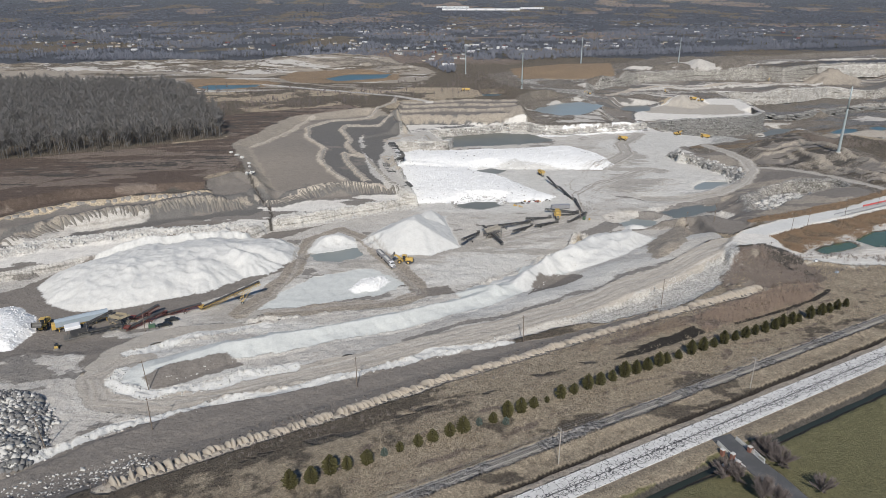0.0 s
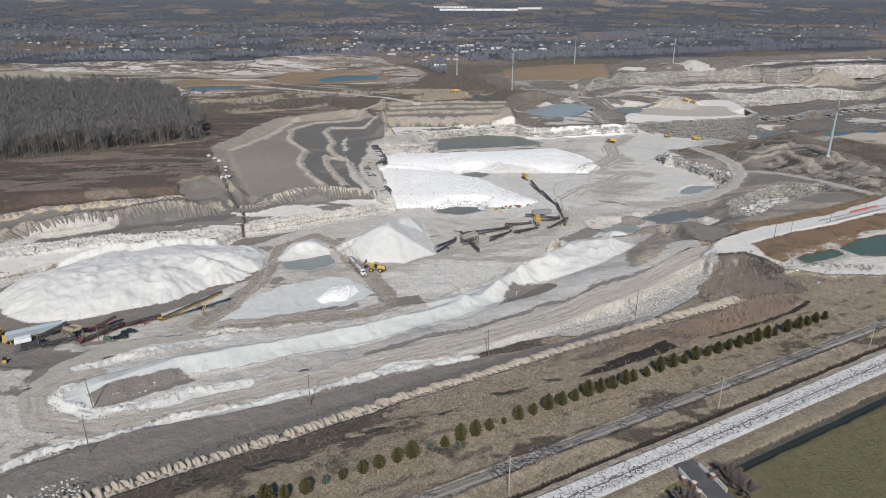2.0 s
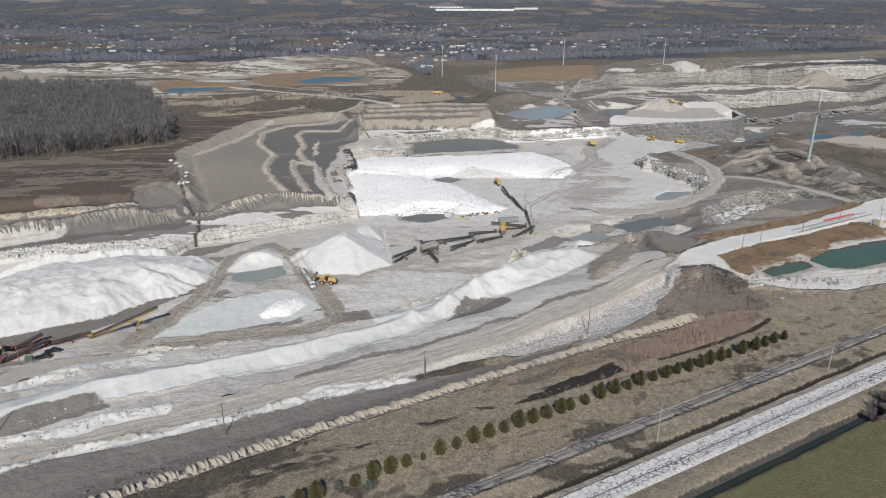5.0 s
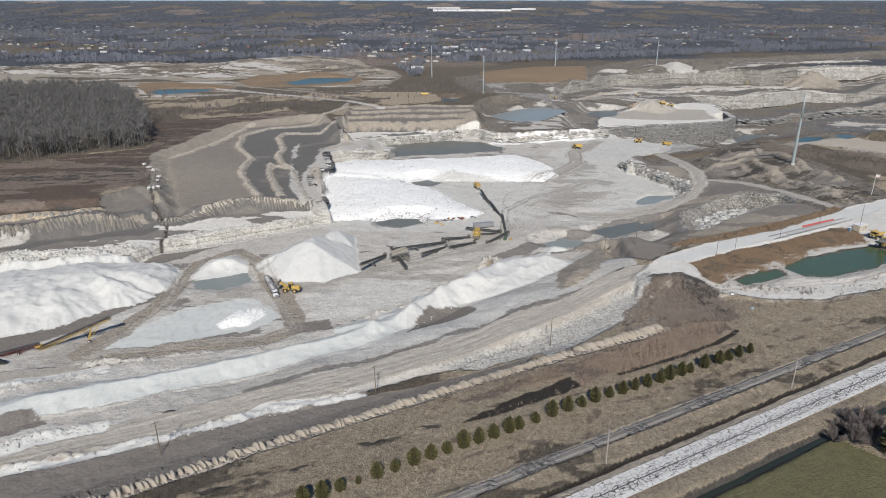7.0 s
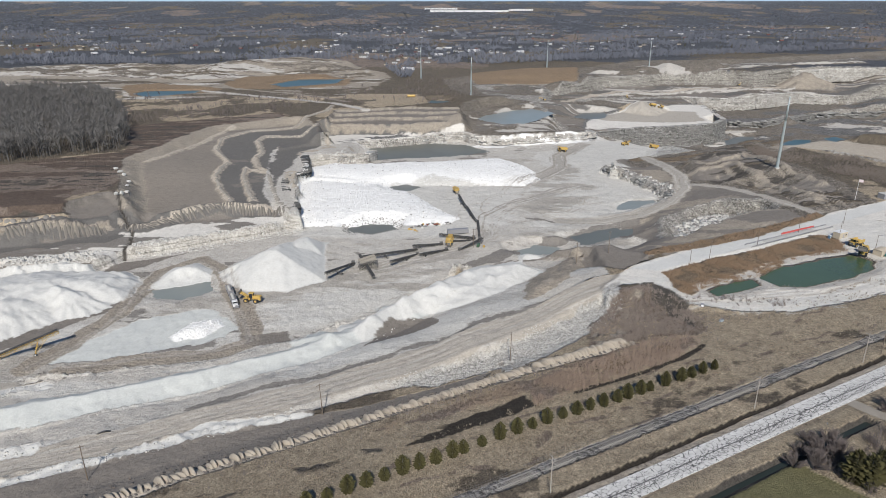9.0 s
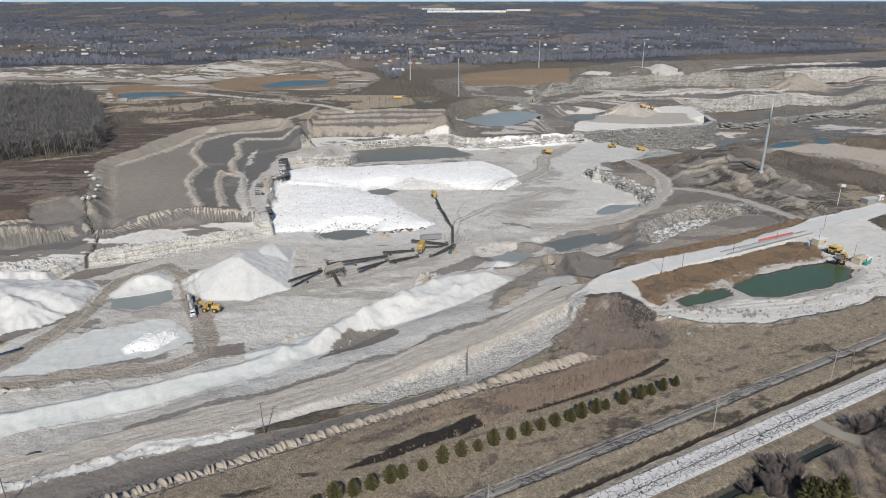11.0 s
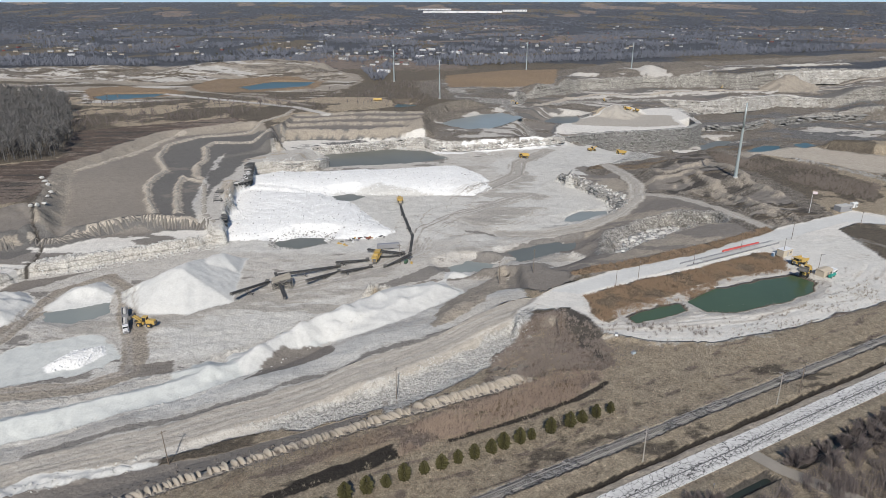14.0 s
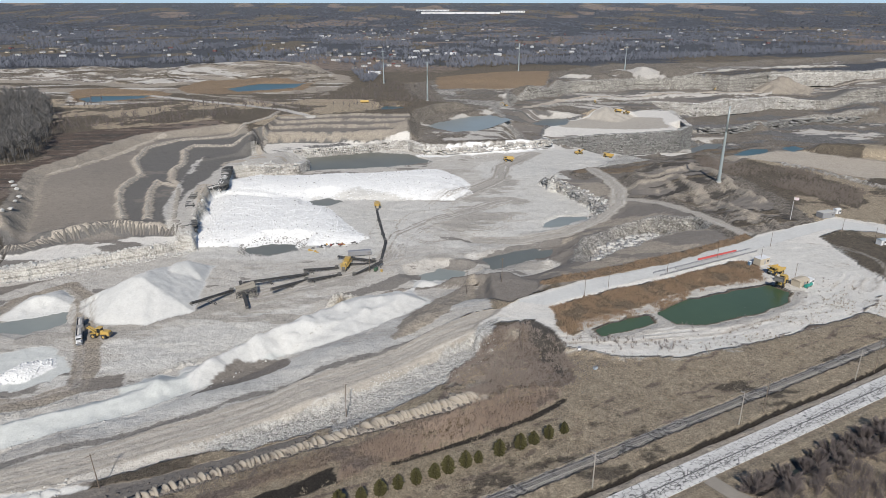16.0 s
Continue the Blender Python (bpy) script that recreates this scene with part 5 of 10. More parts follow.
patches(PIT, "track", 0.5, 60, 41, stretch=(0.8, 1.4), amount=0.75, loose=7)
patches(PIT, "wet", 0.25, 40, 43, stretch=(0.7, 1.6), amount=0.55, loose=7)
patches(PIT, "fines", 0.35, 50, 47, amount=0.8, loose=7)
patches(PIT, "mud", 0.12, 22, 49, stretch=(0.6, 1.8), amount=0.8, loose=7)
ridge(LEDGE_BAND, "chalk", width=9, rise=1.8, wobble=3, seed=92, flute=0.9, sharp=True)
ridge(shifted(LEDGE_BAND, -4), "ledge", width=4, rise=1.0, wobble=3, seed=192, flute=1.2, sharp=True)
ridge(shifted(LEDGE_BAND, 4), "chalk", width=4, rise=1.0, wobble=3, seed=193, flute=1.2, sharp=True)
area(WEST_MUD, "mud", level=False, wobble=2.5, feather=0.7)
area(MUD_POOL, "mud", level=False, wobble=1.5, feather=0.7)
area(WHITEFLOOR, "fines", level=False, wobble=3, loose=9)
area(FLOOR_PALE, "chalk", level=False, wobble=3, loose=9)
area([(153.1, 661.1, 0), (227.2, 687.7, 0), (295.6, 707.5, 0), (338.9, 671.5, 0), (277.6, 636.5, 0), (217.9, 607.1, 0), (184.1, 576.3, 0), (153.4, 592.4, 0)], "fines", level=False, wobble=5, loose=10)
area([(154.9, 572.3, 0), (184.9, 592.3, 0), (188.7, 536.0, 0), (183.8, 489.3, 0), (155.6, 468.8, 0), (142.7, 496.5, 0)], "track", level=False, wobble=5, loose=9)
area(FLOOR_TAN, "track", level=False, wobble=3, loose=9)
patches([(120, 420, 0), (205, 450, 0), (230, 520, 0), (215, 620, 0), (140, 620, 0)], "fines", 0.5, 16, 82, stretch=(0.6, 1.5), loose=8)
patches([(-60, 300, 0), (60, 330, 0), (110, 400, 0), (20, 400, 0), (-50, 350, 0)], "track", 0.4, 14, 83, stretch=(0.5, 1.6), loose=7)
area(BLUEFINES, "blue", level=False, wobble=3, feather=0.8)
patches(WEST_YARD, "mud", 0.4, 18, 55, stretch=(0.7, 1.6), loose=5)
patches(WEST_YARD, "fines", 0.3, 18, 56, loose=5)
strip(TRACK_A, "bank", 4.6, level=False, wobble=1.5, feather=0.7)
strip(TRACK_B, "track", 6.0, level=False, wobble=3, feather=3, loose=6)
strip(TRACK_C, "mud", 5.0, level=False, wobble=3, feather=3, loose=6)
strip(TRACK_D, "track", 8.0, level=False, wobble=3, feather=4, loose=6)
area(DAMP_A, "mud", level=False, wobble=2, feather=0.7)
area(HOLLOW, "mud", edge=9, wobble=2, wall="rock")
area(PLAIN_E, "bank", edge=10, wobble=3, feather=4)
SCRUB_E = [(330, 609, 0), (354, 574, 0), (381, 534, 0), (393, 483, 0), (367, 441, 0), (343, 483, 0), (324, 524, 0), (318, 553, 0)]
area(SCRUB_E, "scrub", level=False, wobble=5, feather=3)
area([(365, 612, 0), (423, 636, 0), (470, 598, 0), (520, 565, 0), (490, 520, 0), (411, 510, 0), (388, 550, 0), (372, 594, 0)], "sand", level=False, wobble=5, feather=3)
for off in (4, 8.5):
    ridge(shifted([(372, 590, 0), (388, 548, 0), (408, 505, 0), (425, 470, 0)], -off), "pale", width=2.2, rise=1.2, wobble=2, seed=70, lump=0.8, lump_size=5)
ridge(RIMROCK, "rock", width=5, absolute=True, wobble=2.5, seed=87, lump=0.25, lump_size=5, power=0.6)
strip(ARC, "track", 6, edge=9, feather=2)
strip(RAMP_E, "track", 4, edge=6, feather=2)
area(MUD, "mud", level=False, wobble=2, feather=2)
strip(shifted([(a_, b_, 0) for a_, b_ in ((-92, 184), (-74, 190), (-37, 205), (9, 225), (50, 245), (93, 271), (141, 304))], -8), "pale", 3.2, level=False, feather=1.5, wobble=2)
area(HAUL, "track", edge=3.5, wobble=0.8, feather=1.2)
area(BANKSLOPE, "gravel", level=False, wobble=2, feather=2)
ridge(BERM, "blue", width=11, absolute=True, wobble=0.9, seed=15, sharp=True, flute=0.14, power=0.8)
for k, (x, y, peak) in enumerate(((24, 274, -9.8), (38, 285, -10), (52, 301, -10), (66, 318, -10.5), (80, 331, -11), (96, 337, -11), (62, 306, -12), (90, 327, -12.5))):
    heap(x, y, peak, "fines" if k % 2 else "blue", 0.5, 500 + k)
area(LOWSHELF, "mud", level=False, wobble=1.5, feather=0.6)
mound(FINES, "fines", 0.5, 5.5, 2.5, 18, 8, 0.5, gully=0.5, crest=5.5)
area(SLUMP, "mud", level=False, wobble=2, feather=0.6)
mound(STOCK, "fines", 0.62, 10.5, 2.5, 20, 61, 0.6, gully=0.6)
tip = np.random.default_rng(66)
for k in range(8):
    u_ = (k + tip.uniform(0.1, 0.9)) / 8
    heap(-176 + 82 * u_, float(np.interp(u_, (0, 0.22, 0.43, 0.62, 0.8, 1), (291, 288, 292, 302, 313, 323))) + tip.normal() * 3.0, -8.9 - 8.0 * max(0, u_ - 0.75) + tip.uniform(-1.0, 1.0), "fines", tip.uniform(0.42, 0.55), 300 + k, 34)
mound(CONE, "fines", 0.52, 30, 1.0, 14, 62, 0.4, crest=12.5)
mound(CONE_B, "fines", 0.5, 8, 1.0, 10, 63, 0.4)
mound(PILE_S, "fines", 0.6, 6, 1.0, 9, 64, 0.4)
mound(PILE_T, "white", 0.5, 3, 1.0, 8, 65, 0.5)
mound(WEST_PILE, "white", 0.6, 7, 1.5, 12, 66, 0.6)
mound(NUB, "fines", 0.6, 4, 1.0, 8, 67, 0.5)
mound([(a_ - 12 if a_ < 0 else a_, b_, c_) for a_, b_, c_ in MUCK_A], "white", 0.45, 6.5, 2.0, 12, 68, 0.6, below=-14)
area([(-20, 412, 0), (70, 405, 0), (112, 432, 0), (128, 520, 0), (60, 545, 0), (-30, 500, 0)], "fines", level=False, wobble=4, loose=10)
mound([(a_ - 12 if a_ < 0 else a_, b_, c_) for a_, b_, c_ in MUCK_B], "white", 0.35, 4.0, 2.0, 12, 69, 0.5, below=-14)
mound(RUBBLE_SW, "rock", 0.4, 3, 1.5, 9, 70, 1.2)
mound(SPOILBANK, "bank", 0.32, 3, 2.5, 9, 72, 1.0, gully=0.8)
HAUL_LINE = [(a_, b_, 0) for a_, b_ in ((-115, 214), (-122, 200), (-113, 187), (-92, 184), (-74, 190), (-37, 205), (9, 225), (50, 245), (93, 271), (141, 304))]
strip(HAUL_LINE, "track", 7.0, level=False, feather=1.0, wobble=1.2)
strip(shifted([(-10, 217, 0), (9, 225, 0), (50, 245, 0), (93, 271, 0), (120, 290, 0)], 9.5), "mud", 1.8, level=False, wobble=2.0, loose=5)
ruts(HAUL_LINE, ("chalk", "bank", "mud", "pale"), 5.5, 22, 200, 0.3, 0.55, 0.08)
for k_, (a_, b_, c_, d_) in enumerate(((96, 452, 16, 26), (118, 470, 24, 34), (140, 500, 30, 46))):
    ruts([(a_ + c_ * math.cos(u_ * 0.45 + k_), b_ + d_ * math.sin(u_ * 0.45 + k_), 0) for u_ in range(10)], ("bank", "track", "chalk"), 4.0, 8, 700 + k_ * 11, 0.35, 0.9, 0.0)
ruts([(a_, b_, 0) for a_, b_, c_ in TRACK_B[1:]], ("bank", "mud", "chalk"), 7.0, 18, 760, 0.4, 0.9, 0.0)
ruts([(a_, b_, 0) for a_, b_, c_ in TRACK_D], ("bank", "mud", "chalk"), 9.0, 16, 790, 0.5, 0.9, 0.0)
ruts([(a_, b_, 0) for a_, b_, c_ in TRACK_A], ("bank", "mud", "pale"), 3.5, 10, 820, 0.35, 0.8, 0.0)
strip(ARC, "track", 4.5, level=False, loose=4)
ruts(ARC, ("chalk", "bank", "mud", "pale"), 4.5, 14, 620, 0.3, 0.7, 0.08)
ruts(RAMP_E, ("chalk", "bank", "pale"), 2.8, 8, 650, 0.3, 0.7, 0.05)
for line, s_ in ((BERM_N, 83), (EDGE_IN, 84), (EDGE_WHITE, 97)):
    ridge(line, "", width=2.6, rise=0.7, wobble=2.6, seed=s_, lump=0.9, lump_size=4, sharp=True)
    ridge(shifted(line, 1.8), "", width=1.6, rise=0.5, wobble=2.6, seed=s_ + 2, lump=0.9, lump_size=2.6, sharp=True)
    strip(line, "fines", 2.8, level=False, feather=0.5, wobble=2.4, seed=s_)
ridge(GULLY, "dark", width=1.2, rise=-1.2, wobble=1.0, seed=98)
area([(137.3, 360.9, 0), (149.8, 368.7, 0), (171.1, 349.8, 0), (168.8, 334.7, 0), (150.9, 322.1, 0), (137.1, 329.6, 0)], "mud", level=False, wobble=3, feather=2)
area(LOOP, "chalk", edge=2.5, wobble=1.0, feather=0.8)
LOOP_LINE = [(a_, b_, 0) for a_, b_ in ((141, 300), (160, 287), (190, 287), (220, 293), (255, 308), (290, 322), (310, 345), (300, 370))]
ruts(LOOP_LINE, ("fines", "pale", "fines", "track", "sand"), 7.5, 26, 460, 0.35, 0.9, 0.1)
for k_, (a_, b_, c_) in enumerate(((292, 352, 9), (300, 366, 13), (296, 345, 17), (304, 360, 21))):
    ruts([(a_ + c_ * math.cos(u_ * 0.35 - 1.3), b_ + c_ * 1.1 * math.sin(u_ * 0.35 - 1.3), 0) for u_ in range(9)], ("bank", "fines", "pale"), 2.2, 6, 480 + k_ * 9, 0.3, 0.9, 0.0)
patches(LOOP, "chalk", 0.5, 20, 57, stretch=(0.4, 1.5), loose=8)
area(SCALE_ROAD, "fines", level=False, wobble=0.4, feather=0.5)
area(REEDS, "reed", edge=2, wobble=1.2, feather=0.8)
area(REEDS_N, "reed", edge=2, wobble=1.2, feather=0.8)
area(DARKBANK, "scrub", level=False, wobble=2, feather=3)
area(GRAVELBANK, "gravel", level=False, wobble=2, feather=2)
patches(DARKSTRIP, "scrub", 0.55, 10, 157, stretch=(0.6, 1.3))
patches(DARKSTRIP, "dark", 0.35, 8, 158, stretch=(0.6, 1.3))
patches(DARKBANK, "dry", 0.4, 9, 76, stretch=(0.5, 1.5))
patches(DARKSTRIP, "dry", 0.3, 8, 59, stretch=(0.5, 1.5))
patches(REEDS_S, "fallow", 0.6, 18, 69, stretch=(0.5, 1.5))
area([(a_, b_ - 2.5, 0) for a_, b_, c_ in EDGE_WHITE[1:]] + [(60, 231, 0), (84, 243, 0), (80, 235, 0)] + [(a_ - 1.5, b_ + 4.0, 0) for a_, b_, c_ in RIDGED[4::-1]] + [(-106, 122, 0), (-150, 105, 0), (-128, 146, 0)], "mud", level=False, wobble=1.2, feather=0.8)
REEDS_BANK = [(96, 226, 0), (113, 236, 0), (145, 255, 0), (161, 257, 0), (160, 249, 0), (149, 239, 0), (124, 227, 0), (110, 220, 0), (96, 213, 0)]
BRUSH_BANK = [(126, 272, 0), (138, 286, 0), (145, 295, 0), (158, 300, 0), (164, 281, 0), (168, 261, 0), (161, 257, 0), (146, 258, 0), (130, 250, 0), (121, 250, 0)]
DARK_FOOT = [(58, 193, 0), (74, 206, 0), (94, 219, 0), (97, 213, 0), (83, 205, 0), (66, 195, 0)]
patches(REEDS_BANK, "fallow", 0.65, 12, 149)
patches(REEDS_BANK, "reed", 0.35, 7, 156)
area(BRUSH_BANK, "fallow", level=False, wobble=2, feather=2)
patches(BRUSH_BANK, "bank", 0.45, 12, 147)
patches(BRUSH_BANK, "dry", 0.35, 8, 148)
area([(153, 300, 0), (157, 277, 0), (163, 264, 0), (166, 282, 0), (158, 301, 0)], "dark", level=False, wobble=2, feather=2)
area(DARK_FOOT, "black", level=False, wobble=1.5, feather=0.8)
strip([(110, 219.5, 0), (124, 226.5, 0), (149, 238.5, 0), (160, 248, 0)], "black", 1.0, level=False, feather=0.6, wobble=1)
ridge(RIDGED, "sand", width=5.5, rise=0.9, wobble=0.5, lump=0.0)
area(DUMP_FLAT, "bank", level=False, wobble=8, feather=8)
patches(DUMP_FLAT, "pale", 0.3, 35, 65, stretch=(0.4, 1.6), sharp=0.1)
patches(DUMP_FLAT, "scrub", 0.35, 35, 67, stretch=(0.4, 1.6), sharp=0.1)
area(DUMP_HILL, "bank", edge=25, wobble=9, size=50, wall="bank", feather=8)
patches(DUMP_HILL, "pale", 0.5, 45, 60, stretch=(0.5, 1.5), sharp=0.1)
patches(DUMP_HILL, "spoil", 0.4, 16, 61, stretch=(0.5, 1.5), sharp=0.1, amount=0.8)
patches(DUMP_HILL, "scrub", 0.3, 25, 62, stretch=(0.4, 1.5), sharp=0.1, amount=0.8)
i = near_box(DUMP_HILL, 30)
H[i] += fbm(HX[i], HY[i], 40, 5, 26, 0.6) * 3.0 * (1 - step(signed(i, DUMP_HILL), -10, 20))
area(ORANGE_A, "orange", level=False, wobble=6, feather=4)
area(ORANGE_B, "orange", level=False, wobble=6, feather=4)
strip(HAYROAD_N, "pale", 5, level=False, feather=2)
strip([(a_ - 30, b_ + 60, 0) for a_, b_, _ in HAYROAD_N], "bank", 4, level=False, feather=2)
area(FIELD_N, "orange", level=False, wobble=3, feather=4)
area(GRASS_SE, "turf", level=False, wobble=1, feather=1)
for k_, (n_, name_) in enumerate(((119, "fallow"), (122.5, "dry"), (126, "fallow"), (132, "dry"), (136, "fallow"))):
    strip([road_point(s_, n_ + 1.2 * math.sin(s_ * 0.05 + k_)) for s_ in range(-120, 440, 20)], name_, 1.1, level=False, feather=1.0, wobble=3.0, seed=230 + k_, amount=0.5)
# the road's own ground: verges, ditches and the railway bed
patches([road_point(-150, 103), road_point(500, 103), road_point(500, 124), road_point(-150, 124)], "scrub", 0.22, 12, 73, stretch=(0.6, 1.4))
strip([road_point(-450, 98.9, -0.06), road_point(900, 98.9, -0.06)], "verge", 5.5, edge=3, feather=1.2)
strip([road_point(-450, 103.6, -0.1), road_point(900, 103.6, -0.1)], "bank", 1.2, level=False, feather=0.6)
ridge([road_point(-100, 105.6), road_point(400, 105.6)], "black", width=1.3, rise=-0.9, wobble=0.4)
strip([road_point(-450, 115, -0.02), road_point(900, 115, -0.02)], "ballast", 1.9, edge=2.5, feather=0.5)
ridge([road_point(-120, 87.5), road_point(600, 87.5)], "dark", width=3.0, rise=-1.7, wobble=0.5)
for line in (DRIVE, [road_point(268, 95.2), road_point(269, 88), road_point(272, 80), road_point(276, 70)]):
    strip([(a_, b_, -0.08) for a_, b_, _ in line], "verge", 3.4, edge=1.5)


# ponds: basins in the ground, each with a sheet of water
WATERS = {
    "pond": [(POND, "green"), (PONDS, "green")],
    "puddle": [(WATER_A, "grey"), (WATER_B, "grey"), (WATER_C, "grey"), (WATER_D, "teal"), (WATER_E, "grey"), (WATER_F, "teal"), (WATER_G, "teal"), (WATER_H, "teal"),
               (WATER_I, "blue"), (WATER_J, "blue"), (WATER_K, "blue"), (WATER_L, "grey"), (WATER_M, "blue"), (WATER_N, "blue"), (WATER_O, "grey")],
}
WATER_MAT = {"green": water_material("pond_water_green", (0.055, 0.084, 0.044), 0.2), "grey": water_material("puddle_water_grey", (0.12, 0.125, 0.108), 0.35),
             "teal": water_material("puddle_water_teal", (0.21, 0.225, 0.205), 0.3), "blue": water_material("pond_water_blue", (0.045, 0.085, 0.09), 0.35)}
WET = np.ones(N)
for kind_of, rows in WATERS.items():
    for k, (pts, colour) in enumerate(rows):
        i = near_box(pts, 16)
        d = signed(i, pts, 2.4 if kind_of == "puddle" else 1.0, 9, 80 + k)
        zw = min(pts[0][2], float(np.percentile(H[i][d < 3], 8)) - 0.1)
        w = 1 - step(d, -1.5, 3.0)
        H[i] = H[i] * (1 - w) + np.minimum(H[i], zw - 0.9) * w
        if kind_of == "pond":
            soil(i, 1 - step(d, 5, 9), "pale")
            soil(i, 1 - step(d, 0.8, 2.2), "scrub")
        WET[i] = np.minimum(WET[i], step(d, 1, 6))
        H[i] = np.where(d > 0, np.minimum(H[i], zw + 0.15 + 0.16 * np.maximum(d - 1, 0) + 0.03 * np.maximum(d - 1, 0) ** 2), H[i])
        p = np.array(pts)[:, :2]
        c = p.mean(0)
        grown = c + (p - c) * (1 + 5.0 / np.maximum(np.hypot(*(p - c).T), 1))[:, None]
        bm = bmesh.new()
        face = bm.faces.new([bm.verts.new((px, py, zw)) for px, py in grown])
        if face.normal.z < 0:
            face.normal_flip()
        me = bpy.data.meshes.new("water")
        bm.to_mesh(me), bm.free()
        me.materials.append(WATER_MAT[colour])
        tagged(new("water", me), {"green": "still murky green water of a settling pond", "grey": "shallow grey puddle on the quarry floor", "teal": "shallow milky teal puddle on the quarry floor",
                                  "blue": "blue pond reflecting the clear sky"}[colour], "water", kind="structure")

# rough spoil and broken rock in the working quarry, smooth tracks and water left alone
stone_w = KIND[:, 0] + 0.5 * KIND[:, 2]
H += np.where(H > -60, 1, 0) * fbm(HX, HY, 6, 4, 90, 0.65) * (0.02 + 0.85 * np.clip(stone_w, 0, 1)) * (HY < 1400) * WET
H += fbm(HX, HY, 35, 4, 88, 0.6) * 2.2 * step(HY, 800, 1000) * (1 - step(HY, 1500, 1800)) * np.clip(stone_w, 0, 1)
# runnels and creases down the heaps of dry stone dust
dust = step(TINT[:, 0], 0.43, 0.5) * (HY < 420) * (HX < 150) * WET
H += dust * (0.14 - 0.5 * np.sqrt(np.abs(fbm(HX * 1.2, HY * 0.6, 7, 3, 97))) + 0.10 * fbm(HX, HY, 2.6, 3, 98))
i = near_box(STOCK, 6)
H[i] += (1 - step(signed(i, STOCK), -7, 0)) * (0.6 - 1.5 * np.sqrt(np.abs(fbm(HX[i], HY[i], 26, 4, 611))) + 0.45 * fbm(HX[i], HY[i], 4, 3, 612))
# beyond two and a half kilometres the land rises gently to the skyline
dist = np.hypot(HX - 60, HY - 40)
far = np.clip((HY - 2500) / 2475, 0, 1)
true_d = 2500 + 2475 * far / np.maximum(1 - far * 0.955, 0.02)
EYE_Z = 112.0
H += np.where(HY > 2500, EYE_Z * (1 - HY / true_d), 0)

me = bpy.data.meshes.new("ground")
rows_n, cols_n = GX.shape
me.vertices.add(N)
me.vertices.foreach_set("co", np.stack([HX, HY, H], 1).astype(np.float32).ravel())
r, c = np.meshgrid(np.arange(rows_n - 1), np.arange(cols_n - 1), indexing="ij")
a = (r * cols_n + c).ravel()
quads = np.stack([a, a + 1, a + 1 + cols_n, a + cols_n], 1)
me.loops.add(quads.size)
me.loops.foreach_set("vertex_index", quads.astype(np.int32).ravel())
me.polygons.add(len(quads))
me.polygons.foreach_set("loop_start", np.arange(0, quads.size, 4, dtype=np.int32))
me.polygons.foreach_set("use_smooth", np.ones(len(quads), dtype=bool))
me.update(calc_edges=True)
for key, values in (("over", np.concatenate([OVER, np.ones((N, 1))], 1)), ("tint", np.concatenate([TINT, np.ones((N, 1))], 1)), ("kind", KIND)):
    at = me.attributes.new(key, "FLOAT_COLOR", "POINT")
    at.data.foreach_set("color", values.astype(np.float32).ravel())
me.materials.append(GROUND)
tagged(new("ground", me), "limestone quarry floor, banks, dry grass and far brown land tinted with haze", "ground", kind="structure")


def ground_z(x, y):
    """The height of the ground at a place."""
    k = int(np.clip(np.searchsorted(ys, y) - 1, 0, rows_n - 2))
    v = (y - ys[k]) / (ys[k + 1] - ys[k])
    out = 0.0
    for kk, w in ((k, 1 - v), (k + 1, v)):
        out += w * float(np.interp(x, GX[kk], H.reshape(rows_n, cols_n)[kk]))
    return out

